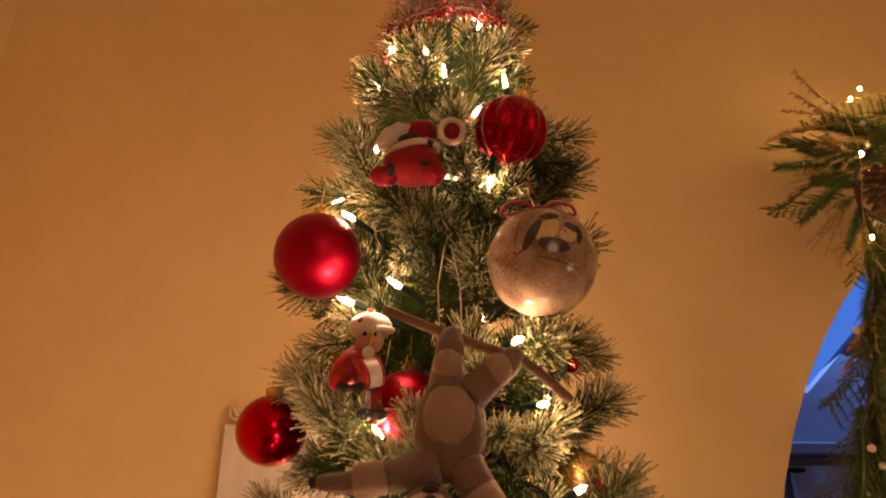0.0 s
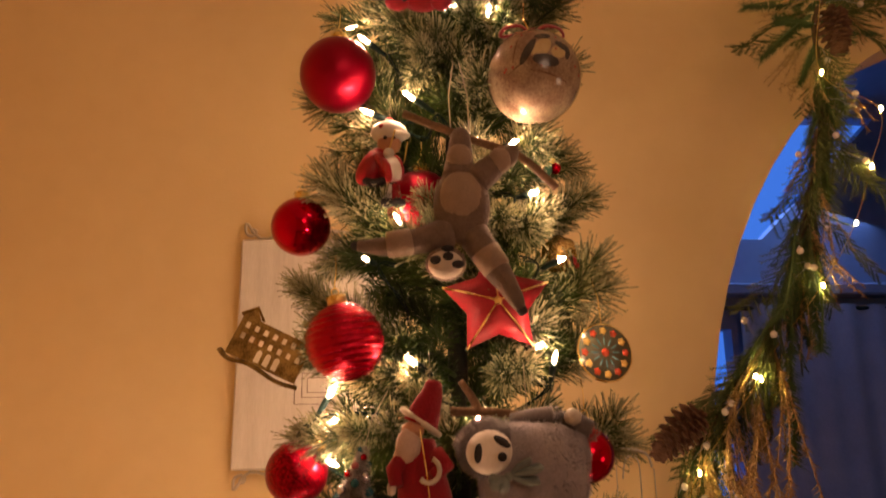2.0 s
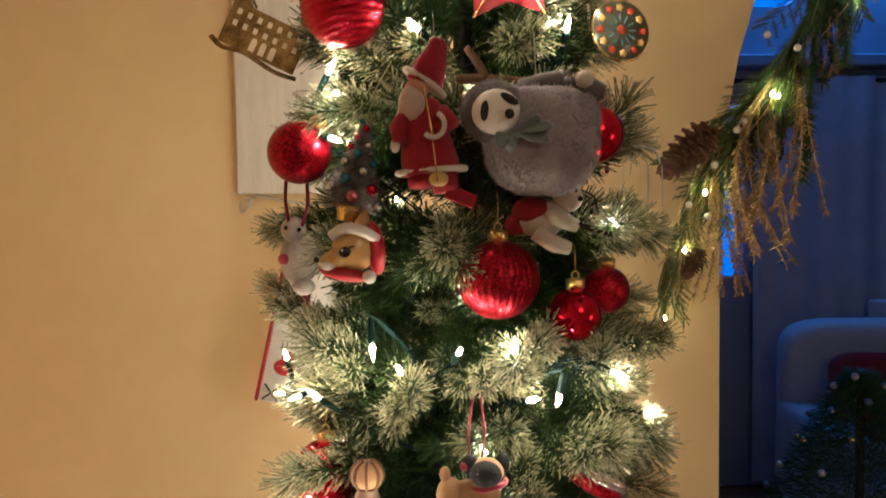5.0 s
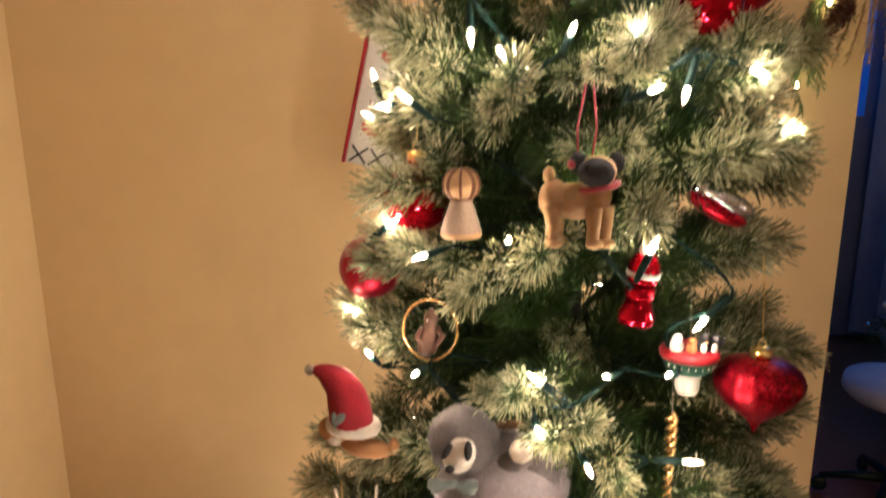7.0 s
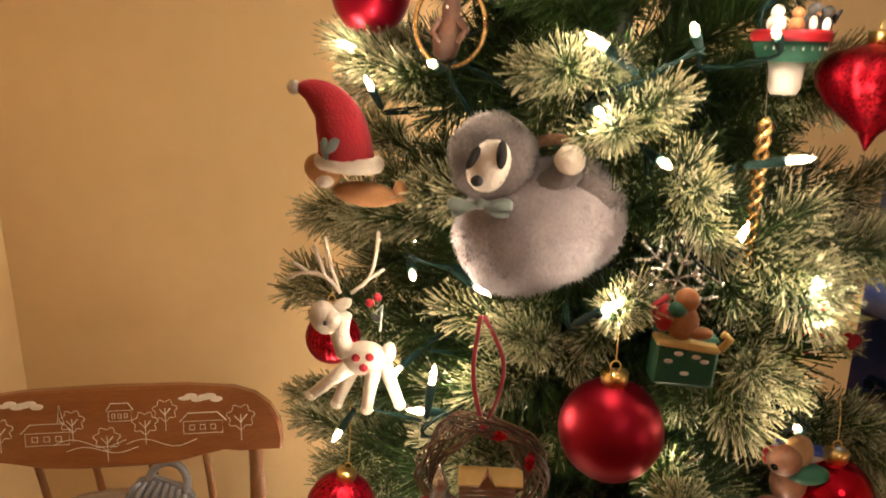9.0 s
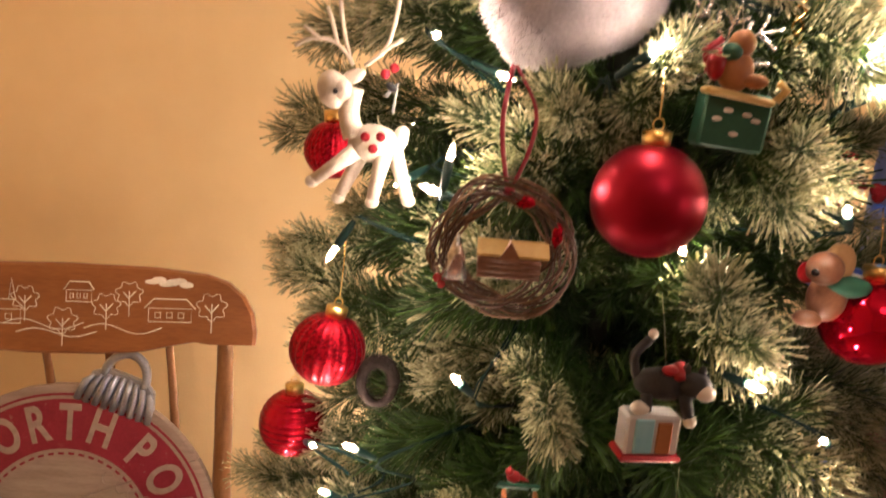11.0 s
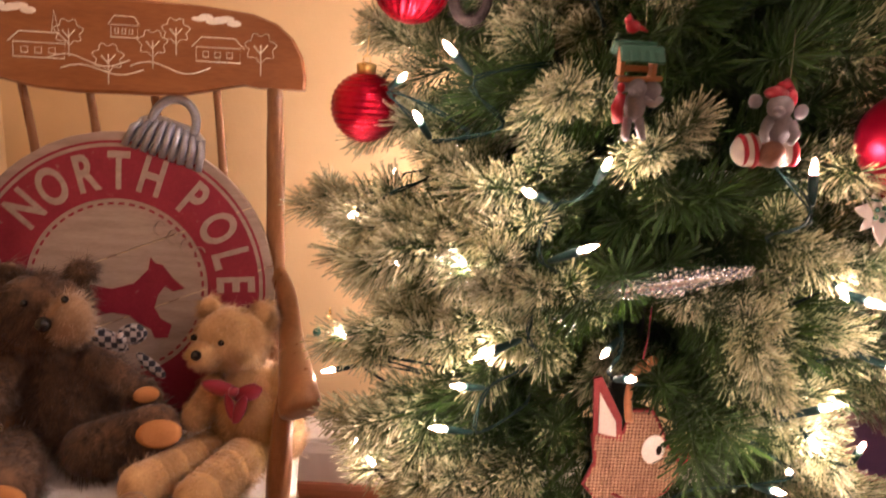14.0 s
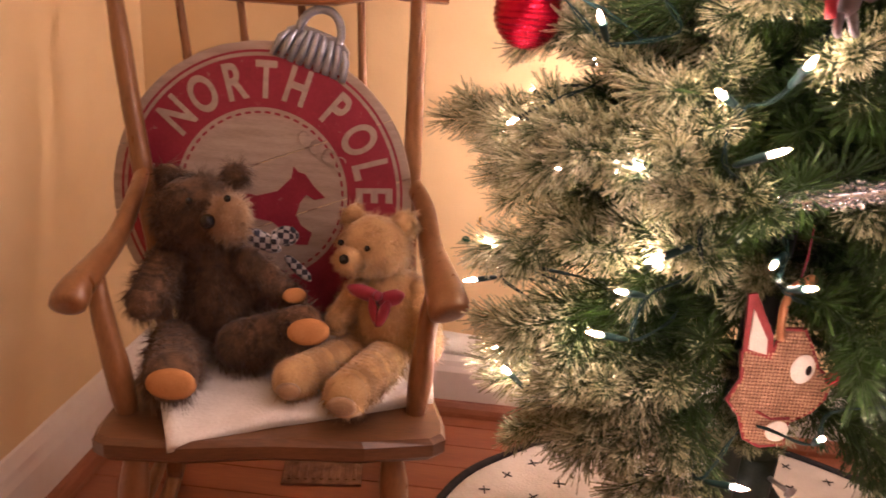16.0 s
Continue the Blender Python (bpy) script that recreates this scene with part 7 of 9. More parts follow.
def bowl_group(s):
    s.lathe([(0.0165, -0.012), (0.0205, -0.009), (0.0235, -0.003), (0.0238, 0.002)], 28)
    s.use(1).lathe([(0.0225, 0.001), (0.0258, 0.002), (0.0262, 0.006), (0.0250, 0.0085), (0.0215, 0.009)], 28)
    s.use(2).ball((-0.013, -0.006, 0.0125), (0.0062, 0.006, 0.0070)).ball((-0.0135, -0.008, 0.0205), (0.0044, 0.0042, 0.0042)).lathe([(0.0085, -0.034), (0.0105, -0.030), (0.0110, -0.020), (0.0125, -0.012)], 22)
    s.ball((0.0085, -0.0125, 0.0130), (0.0028, 0.0020, 0.0050)).ball((0.0185, -0.010, 0.0120), (0.0028, 0.0020, 0.0050))
    for k in range(9):
        w = -2.6 + 0.26 * k
        s.ball((0.0235 * math.cos(w), 0.0235 * math.sin(w), -0.003), (0.0009, 0.0009, 0.0012), None, 6, 4)
    s.use(3).ball((-0.0015, -0.011, 0.0120), (0.0052, 0.0050, 0.0060)).ball((-0.0015, -0.012, 0.0195), (0.0040, 0.0038, 0.0038)).ball((0.0100, -0.0155, 0.0195), (0.0014, 0.0022, 0.0010))
    s.use(4).ball((0.0095, -0.007, 0.0130), (0.0056, 0.0056, 0.0082)).ball((0.0098, -0.0095, 0.0220), (0.0046, 0.0046, 0.0046)).ball((0.0190, -0.005, 0.0120), (0.0052, 0.0052, 0.0076)).ball((0.0195, -0.007, 0.0205), (0.0042, 0.0042, 0.0042)).tube([(0.0235, -0.005, 0.014), (0.0285, -0.006, 0.022)], [0.0026, 0.001], 6)


figure("penguin_bowl_ornament", (0.162, 0.672, 1.226), bowl_group, [GREEN, REDP, WHITE_P, ORANGE, DARK], "small figures in a red and green bowl ornament", hang=((0, 0, 0.02), (0, 0.015, 0.07)), names=("bowl", "rim", "snow_figure", "orange_figure", "penguin"))


CARVED = mat("dark_carved_wood", (0.045, 0.017, 0.009), (0.085, 0.036, 0.019), 0.5, scale=40, bump=0.3)


def brown_in_ring(s):
    s.tube([(0.026 * math.cos(w), 0, 0.030 * math.sin(w)) for w in [2 * math.pi * k / 28 for k in range(29)]], 0.0019, 7)
    s.use(1).lathe([(0.0040, -0.026), (0.0085, -0.022), (0.0105, -0.012), (0.0085, 0.000), (0.0060, 0.006), (0.0072, 0.011), (0.0060, 0.017), (0.0015, 0.022)], 16, pose(-0.001, -0.001, 0, 0, 8, 0), True, 0.05, 7, 2.0)
    s.tube([(-0.007, -0.004, 0.004), (-0.013, -0.007, -0.006), (-0.006, -0.010, -0.012)], [0.0030, 0.0028, 0.0020], 7).tube([(0.006, -0.004, 0.004), (0.012, -0.006, -0.004), (0.006, -0.010, -0.012)], [0.0030, 0.0028, 0.0020], 7)
    s.use(2).ball((-0.002, -0.0072, 0.012), 0.0011)


figure("carved_ring_ornament", (-0.072, 0.700, 1.236), brown_in_ring, [GOLDG, CARVED, WHITE_P], "brown carved figure inside a gold ring", hang=((0, 0, 0.03), (0.01, 0.01, 0.07)), names=("ring", "figure", "eye"))


def capped_dog(s):
    s.ball((0.022, 0, -0.046), (0.030, 0.012, 0.011), pose(0, 0, 0, 0, 6, 0)).ball((-0.004, 0, -0.034), (0.018, 0.013, 0.014), pose(0, 0, 0, 0, 30, 0)).ball((0.047, 0, -0.045), (0.006, 0.009, 0.010)).ball((-0.018, -0.003, -0.038), (0.009, 0.008, 0.005))
    s.use(1)
    hat_pts = curve_points([(0.000, 0, -0.020), (-0.002, 0, 0.004), (-0.010, 0, 0.026), (-0.026, 0, 0.040), (-0.040, 0, 0.044)], 4)
    s.tube(hat_pts, [float(np.interp(k, (0, 6, 11, 16), (0.0255, 0.022, 0.014, 0.004))) for k in range(len(hat_pts))], 16)
    s.use(2).tube([(0.002 + 0.024 * math.cos(w), 0.019 * math.sin(w), -0.020 - 0.002 * math.cos(w)) for w in [2 * math.pi * k / 22 for k in range(23)]], 0.0075, 9)
    s.fur((0.002, 0, -0.020), (0.030, 0.025, 0.008), 900, 0.005, 0.0004, rng=random.Random(5))
    s.ball((-0.018, -0.006, -0.034), (0.009, 0.008, 0.008))
    s.use(3).ball((-0.014, -0.020, -0.004), (0.005, 0.002, 0.011), pose(0, 0, 0, 0, -12, 0)).ball((-0.003, -0.022, -0.006), (0.005, 0.002, 0.009), pose(0, 0, 0, 0, 45, 0))
    s.use(4).ball((-0.022, -0.008, -0.030), 0.003).ball((-0.025, -0.004, -0.034), (0.004, 0.004, 0.004))
    s.use(5).ball((-0.044, 0, 0.044), 0.0062)


figure("felt_dog_ornament", (-0.153, 0.708, 1.149), capped_dog, [TAN, FELT_RED, FELT_WHITE, TEAL, BLACK, STEEL], "brown felt dog in a red hat with a bell", size=0.9, hang=((0.0, 0, 0.02), (0.02, 0.02, 0.07)), names=("dog", "hat", "fur_brim", "leaf", "eye", "bell"))


def spotted_deer(s):
    s.ball((0.002, 0, -0.004), (0.019, 0.012, 0.014)).tube(curve_points([(-0.012, 0, 0.0), (-0.017, -0.002, 0.016), (-0.015, -0.004, 0.034)], 4), [0.009, 0.0085, 0.008, 0.0075, 0.0075, 0.0075, 0.0078, 0.008, 0.0085], 10)
    s.ball((-0.014, -0.006, 0.040), (0.0115, 0.010, 0.014), pose(0, 0, 0, 0, -22, 0)).ball((-0.021, -0.010, 0.032), (0.007, 0.007, 0.008))
    for a, b in (((-0.010, -0.006, -0.010), (-0.040, -0.008, -0.034)), ((-0.006, 0.006, -0.010), (-0.022, 0.002, -0.046)), ((0.010, -0.004, -0.012), (0.004, -0.006, -0.046)), ((0.017, 0.002, -0.008), (0.030, 0.0, -0.044))):
        s.tube([Vector(a), Vector(a).lerp(Vector(b), 0.5), Vector(b)], [0.0068, 0.0052, 0.0046], 9).ball(b, (0.0052, 0.005, 0.0045))
    s.ball((0.006, -0.004, 0.044), (0.010, 0.003, 0.005), pose(0, 0, 0, 0, -28, 0)).ball((0.020, 0, 0.006), (0.006, 0.004, 0.010), pose(0, 0, 0, 0, 15, 0))
    for p in ([(-0.016, 0, 0.050), (-0.028, 0, 0.064), (-0.046, 0, 0.066), (-0.058, 0, 0.060)], [(-0.028, 0, 0.064), (-0.032, 0, 0.078), (-0.036, 0, 0.088)], [(-0.040, 0, 0.066), (-0.052, 0, 0.074)], [(-0.018, 0.004, 0.052), (-0.024, 0.004, 0.072), (-0.028, 0.004, 0.094)], [(-0.008, 0.002, 0.050), (0.006, 0.002, 0.062), (0.012, 0.002, 0.082), (0.014, 0.002, 0.100)], [(0.006, 0.002, 0.062), (0.018, 0.002, 0.070)]):
        s.tube(curve_points(p, 3), 0.0016, 6)
    s.use(1)
    for c in ((-0.003, -0.0115, 0.001), (0.008, -0.0115, 0.002), (0.003, -0.0118, -0.007), (0.008, -0.0075, 0.0455), (0.014, -0.006, 0.050)):
        s.ball(c, (0.0036, 0.0016, 0.0036), None, 10, 6)
    s.use(2).ball((-0.010, -0.015, 0.038), (0.0045, 0.002, 0.0028), pose(0, 0, 0, 0, 35, 0)).ball((-0.025, -0.016, 0.031), 0.002)
    s.use(3).tube([(0.008, 0.004, 0.03), (0.016, 0.004, 0.04), (0.014, 0.004, 0.018)], 0.002, 6, None, 0.4)


figure("felt_deer_ornament", (-0.137, 0.672, 0.984), spotted_deer, [FELT_WHITE, FELT_RED, DARK, TEAL], "white felt deer with red spots and thin antlers", hang=((-0.014, 0, 0.052), (-0.006, 0.02, 0.10)), names=("body", "red_spot", "eye", "ribbon"))

# twig wreath with a small cabin
wr = thing("twig_wreath", pose(-0.039, 0.605, 0.925, 0, 0, 0), "brown twig wreath ornament with a yellow-roofed cabin", "ornament")
rg = random.Random(17)
for k in range(17):
    ph, q, lean_out = rg.uniform(0, 6.28), rg.uniform(-0.009, 0.008), rg.uniform(0.004, 0.009)
    ring = [((0.038 + q + lean_out * math.sin(3 * w + ph)) * math.cos(w), 0.006 * math.sin(5 * w + ph), (0.036 + q + lean_out * math.sin(2 * w + ph)) * math.sin(w)) for w in [6.6 * j / 40 + ph for j in range(41)]]
    part("twig", Shape().tube(ring, [0.0004 + rg.uniform(0.0003, 0.0006)] * 41, 5), CARVED if k % 3 else STICK, wr)
cabin = part("cabin", Shape().box((0.004, -0.008, -0.010), (0.040, 0.012, 0.014)).prism([(-0.007, 0), (0.007, 0), (0, 0.011)][::-1], 0.013, pose(0.004, -0.009, -0.004, 90)), BROWN, wr, "dark red log cabin")
for k in range(4):
    part("log", Shape().tube([(-0.016, -0.0145, -0.0155 + 0.0035 * k), (0.024, -0.0145, -0.0155 + 0.0035 * k)], 0.0016, 6), BROWN, cabin)
part("roof", Shape().box((0, 0, 0), (0.046, 0.014, 0.0022), pose(0.006, -0.0095, 0.002, 38), 0.0004), YELLOW, cabin, "yellow snow-edged roof")
part("silver_tree", Shape().lathe([(0.009, -0.018), (0.006, -0.006), (0.007, -0.005), (0.0005, 0.012)], 12), SILVER, wr, m=pose(-0.030, -0.008, -0.002))
part("red_glitter", Shape().ball((0.012, -0.004, 0.032), (0.008, 0.003, 0.004), None, 12, 8, 0.4).ball((0.034, -0.004, 0.012), (0.004, 0.003, 0.008), None, 12, 8, 0.4), RED_GLIT, wr)
part("red_berries", Shape().ball((0, 0, 0), 0.003).ball((0.006, 0, 0.002), 0.003).ball((0.003, 0, -0.004), 0.0028), BERRY, wr, m=pose(-0.041, -0.006, -0.022))
s = Shape()
s.tube(curve_points([(0, -0.002, 0.036), (-0.006, -0.004, 0.062), (-0.008, 0.0, 0.086), (-0.004, 0.012, 0.116)], 5), 0.0022, 6, None, 0.35)
s.tube(curve_points([(0, -0.002, 0.036), (0.010, -0.004, 0.064), (0.012, 0.0, 0.09), (-0.002, 0.012, 0.116)], 5), 0.0022, 6, None, 0.35)
part("ribbon", s.ball((0, -0.003, 0.038), (0.004, 0.003, 0.003)), CRIMSON, wr, "red hanging ribbon")


def icicle(s):
    s.tube([(0.0035 * math.sin(6 * k / 10), 0.0035 * math.cos(6 * k / 10), 0.055 - 0.11 * k / 60) for k in range(61)], [0.003 * (1 - 0.75 * k / 60) for k in range(61)], 7)
    s.tube([(-0.0035 * math.sin(6 * k / 10), -0.0035 * math.cos(6 * k / 10), 0.055 - 0.11 * k / 60) for k in range(61)], [0.003 * (1 - 0.75 * k / 60) for k in range(61)], 7)


figure("twisted_icicle", (0.148, 0.660, 1.121), icicle, [GOLDG], "twisted gold glass icicle ornament", hang=((0, 0, 0.055), (0, 0.01, 0.09)))


def beaded_branch(s):
    for k in range(6):
        w = radians(60 * k + 15)
        arms = [((0, 0), w, 0.030)] + [((0.017 * math.cos(w), 0.017 * math.sin(w)), w + d, 0.012) for d in (-0.9, 0.9)] + [((0.009 * math.cos(w), 0.009 * math.sin(w)), w + d, 0.008) for d in (-0.9, 0.9)]
        for (x, z), d, ln in arms:
            pts = [(x + ln * t * math.cos(d), 0.0012 * math.sin(9 * t), z + ln * t * math.sin(d)) for t in [j / 5 for j in range(6)]]
            s.tube(pts, 0.0009, 5)
            for p in pts[1:]:
                s.ball(p, 0.0016, None, 6, 4)


figure("silver_snowflake", (0.092, 0.630, 1.068), beaded_branch, [SILVER], "silver beaded snowflake ornament", size=1.2, hang=((0, 0, 0.01), (0, 0.01, 0.04)))


def sled_rider(s):
    s.box((0.004, 0, -0.014), (0.048, 0.018, 0.005), pose(0, 0, 0, 0, 8, 0)).tube([(0.026, -0.006, -0.016), (0.032, -0.006, -0.008), (0.026, -0.006, -0.004)], 0.003, 7)
    s.use(1).ball((-0.002, 0, 0.002), (0.012, 0.010, 0.014)).ball((-0.001, -0.002, 0.020), 0.009).ball((0.010, -0.006, -0.004), (0.009, 0.005, 0.005))
    s.use(2).ball((-0.016, -0.002, 0.006), (0.007, 0.006, 0.011)).tube([(-0.020, 0, 0.0), (-0.024, 0, 0.014), (-0.014, 0, 0.022)], 0.0028, 7).use(3).ball((-0.008, -0.006, 0.014), (0.007, 0.006, 0.006))


figure("sled_ornament", (0.092, 0.600, 1.046), sled_rider, [YELLOW, ORANGE, REDP, GREEN], "small brown animal on a yellow sled", size=0.9, hang=((0, 0, 0.02), (0, 0.02, 0.06)), names=("sled", "rider", "red_sack", "green_scarf"))

# striped stuffed ornament
st = thing("striped_ornament", pose(0.246, 0.785, 0.976, 0, 10, 0), "red white and green striped knitted ornament", "ornament")
for k in range(9):
    z = -0.022 + 0.0055 * k
    part("stripe", Shape().lathe([(0.020 + 0.006 * math.cos(0.7 * (k - 4)), -0.0028), (0.021 + 0.006 * math.cos(0.7 * (k - 4)), 0), (0.020 + 0.006 * math.cos(0.7 * (k - 4)), 0.0028)], 20, Matrix.Diagonal((1.5, 0.6, 1, 1))), (FELT_RED, FELT_WHITE, GREEN, FELT_WHITE)[k % 4], st, m=pose(0, 0, z))
part("heart", Shape().ball((-0.003, 0, 0), (0.006, 0.004, 0.006)).ball((0.004, 0, 0), (0.006, 0.004, 0.006)).ball((0.0005, 0, -0.005), (0.006, 0.004, 0.006)), FELT_RED, st, "small red heart", m=pose(0.048, -0.006, 0.0))
part("thread", Shape().tube([(0, 0, 0.024), (0, 0.005, 0.06), (-0.006, 0.01, 0.09)], 0.0006, 5), THREAD, st)

# cut-paper card and other small pieces
gf = thing("green_gift_ornament", pose(0.096, 0.612, 1.018, 0, 4, 0), "dark green box ornament with pale snow marks", "ornament")
part("box", Shape().box((0, 0, 0), (0.042, 0.020, 0.036), None, 0.002), GREEN, gf)
for k in range(5):
    part("snow_mark", Shape().ball((-0.012 + 0.006 * k, -0.0104, 0.008 * math.sin(2.3 * k)), (0.0032, 0.0008, 0.0016), None, 10, 6), WHITE_P, gf)
part("thread", Shape().tube([(0, 0, 0.018), (0, 0.005, 0.05)], 0.0006, 5), THREAD, gf)


def seated_dog(s):
    s.ball((0, 0, -0.008), (0.014, 0.012, 0.018)).ball((-0.008, -0.006, 0.014), (0.013, 0.011, 0.012)).ball((-0.016, -0.010, -0.022), (0.010, 0.008, 0.006)).use(1).ball((0.004, 0.0, 0.018), (0.011, 0.009, 0.014)).use(2).ball((0.010, -0.004, 0.002), (0.018, 0.010, 0.008)).use(3).ball((-0.017, -0.012, 0.012), 0.003)


figure("brown_dog_ornament", (0.198, 0.650, 0.908), seated_dog, [BROWN, FAWN, GREEN, BLACK], "brown and tan dog ornament in a green scarf", hang=((0, 0, 0.03), (0, 0.02, 0.06)), names=("body", "ear", "scarf", "nose"))


def blue_book(s):
    s.box((0, 0, 0), (0.040, 0.016, 0.020), pose(0, 0, 0, 0, 8, 0)).use(1).box((0.001, -0.001, 0), (0.037, 0.017, 0.015), pose(0, 0, 0, 0, 8, 0)).use(2).ball((-0.024, -0.004, 0.003), (0.007, 0.006, 0.008))


figure("blue_book_ornament", (0.212, 0.668, 0.911), blue_book, [BLUE, WHITE_P, REDP], "blue book ornament with a red figure", hang=((0, 0, 0.01), (0, 0.02, 0.05)))
figure("blue_book_ornament", (0.226, 0.68, 0.752), blue_book, [BLUE, WHITE_P, REDP], "blue and white ornament with a red figure", size=0.8, hang=((0, 0, 0.01), (0, 0.02, 0.05)))


def cat_on_house(s):
    s.ball((0, 0, 0.010), (0.021, 0.011, 0.012)).ball((0.020, -0.006, 0.013), (0.012, 0.010, 0.009)).tube(curve_points([(-0.018, 0.002, 0.012), (-0.022, 0.002, 0.028), (-0.012, 0.002, 0.042)], 4), 0.0035, 8).tube([(-0.012, -0.006, 0.004), (-0.012, -0.008, -0.008)], 0.0045, 8).tube([(0.014, -0.008, 0.006), (0.018, -0.010, -0.010)], 0.0045, 8)
    s.ball((0.014, -0.004, 0.023), (0.003, 0.003, 0.005)).ball((0.025, -0.004, 0.022), (0.003, 0.003, 0.005))
    s.use(1).ball((0.026, -0.013, 0.010), (0.007, 0.005, 0.006)).ball((-0.011, 0.002, 0.045), 0.0036).ball((0.019, -0.011, -0.012), 0.0048).ball((-0.016, -0.009, -0.006), (0.007, 0.005, 0.005))
    s.use(2).tube([(0.008, -0.010, 0.018), (0.010, 0.0, 0.024), (0.008, 0.008, 0.018)], 0.004, 8).ball((0.002, -0.006, 0.022), (0.006, 0.004, 0.004))
    s.box((-0.006, 0, -0.043), (0.046, 0.026, 0.005), pose(0, 0, 0, 0, 0, 8))
    s.use(3).box((-0.006, 0, -0.026), (0.040, 0.020, 0.030), pose(0, 0, 0, 0, 0, 8), 0.002)
    s.use(4).box((-0.013, -0.0085, -0.026), (0.014, 0.006, 0.026), pose(0, 0, 0, 0, 0, 8), 0.001)
    s.use(5).box((0.002, -0.0085, -0.027), (0.011, 0.006, 0.024), pose(0, 0, 0, 0, 0, 8), 0.001)


GLASSY = mat("clear_plastic_block", (0.62, 0.62, 0.66), rough=0.08, trans=0.35, coat=0.4)
figure("cat_ornament", (0.072, 0.588, 0.839), cat_on_house, [DARK, WHITE_P, REDP, GLASSY, SKYBLUE, ORANGE], "black and white cat ornament on a clear plastic house", size=0.92, hang=((0.0, 0, 0.024), (-0.004, 0.02, 0.07)), names=("cat", "white_patch", "red_base", "clear_house", "blue_panel", "orange_panel"))


RINGG = mat("dark_taupe_cord", (0.012, 0.010, 0.009), (0.028, 0.021, 0.019), 0.9, scale=90, bump=0.6, bscale=300)


RINGG.node_tree.nodes["Principled BSDF"].inputs["Specular IOR Level"].default_value = 0.08


def ring_donut(s):
    s.tube([(0.0135 * math.cos(w), 0, 0.0185 * math.sin(w)) for w in [2 * math.pi * k / 28 for k in range(29)]], 0.0062, 10, None, 0.6)
    rg2 = random.Random(14)
    for k in range(1500):
        w, v = rg2.uniform(0, 6.283), rg2.uniform(0, 6.283)
        out = Vector((math.cos(w) * math.cos(v), 0.6 * math.sin(v), math.sin(w) * math.cos(v)))
        p = Vector((0.0135 * math.cos(w), 0, 0.0185 * math.sin(w))) + 0.006 * out
        s.strand(p, (out + 0.8 * Vector((rg2.uniform(-1, 1), rg2.uniform(-1, 1), rg2.uniform(-1, 1)))).normalized(), rg2.uniform(0.001, 0.0024), 0.0003)


figure("ring_ornament", (-0.123, 0.700, 0.784), ring_donut, [RINGG], "dark grey felted ring ornament", hang=((0, 0, 0.02), (-0.006, 0.01, 0.06)))


def bird_house(s):
    s.box((0.002, 0, -0.012), (0.034, 0.016, 0.004), pose(0, 0, 0, 0, -4, 0), 0.0008).box((-0.012, 0, 0.001), (0.0035, 0.014, 0.022), None, 0.0006).box((0.013, 0, 0.001), (0.0035, 0.014, 0.022), None, 0.0006)
    s.box((0.0, 0.004, -0.004), (0.022, 0.002, 0.005), None, 0.0005)
    s.use(1).box((0, -0.004, 0.016), (0.034, 0.015, 0.0028), pose(0, 0, 0, 52), 0.0006).box((0, 0.010, 0.008), (0.034, 0.015, 0.0028), pose(0, 0, 0.012, -40), 0.0006)
    for k in range(5):
        s.box((-0.0136 + 0.0068 * k, -0.0072, 0.0172), (0.0052, 0.010, 0.0016), pose(0, 0, 0, 52), 0.0004)
    s.use(2).ball((-0.006, 0, 0.027), (0.0058, 0.0042, 0.0050)).ball((-0.010, -0.001, 0.0315), 0.0034).tube([(-0.010, -0.001, 0.033), (-0.0095, -0.001, 0.037)], [0.002, 0.0004], 6).tube([(-0.002, 0, 0.027), (0.006, 0, 0.024)], [0.0026, 0.0008], 6)
    s.use(3).ball((0.002, -0.003, -0.032), (0.0085, 0.008, 0.013)).ball((0.001, -0.007, -0.0185), (0.0075, 0.0075, 0.0072)).ball((0.0, -0.014, -0.021), (0.0034, 0.004, 0.003))
    s.ball((0.015, -0.002, -0.020), (0.0085, 0.0025, 0.0075), pose(0, 0, 0, 0, 0, 12)).ball((-0.010, -0.003, -0.0165), (0.0070, 0.0024, 0.0072))
    s.tube(curve_points([(0.008, -0.006, -0.027), (0.015, -0.010, -0.030), (0.020, -0.010, -0.024)], 4), [0.0034, 0.0032, 0.003, 0.003, 0.0028, 0.0026, 0.0026, 0.0026, 0.0022], 8)
    s.tube([(-0.003, -0.004, -0.042), (-0.004, -0.007, -0.054), (-0.004, -0.012, -0.058)], [0.0042, 0.0036, 0.0026], 8).tube([(0.006, -0.004, -0.042), (0.008, -0.008, -0.053), (0.009, -0.013, -0.057)], [0.0042, 0.0036, 0.0026], 8)
    s.use(2).tube([(-0.010, -0.006, -0.024), (-0.013, -0.008, -0.034), (-0.011, -0.008, -0.046)], [0.0036, 0.0050, 0.0042], 8).ball((-0.0115, -0.0075, -0.019), (0.003, 0.003, 0.004))


figure("bird_house_ornament", (-0.010, 0.604, 0.740), bird_house, [ORANGE, GREEN, REDP, GREYR], "green-roofed bird house ornament with a grey mouse", size=0.88, hang=((0.004, 0, 0.026), (0.004, 0.015, 0.07)), names=("frame", "roof", "bird", "mouse"))


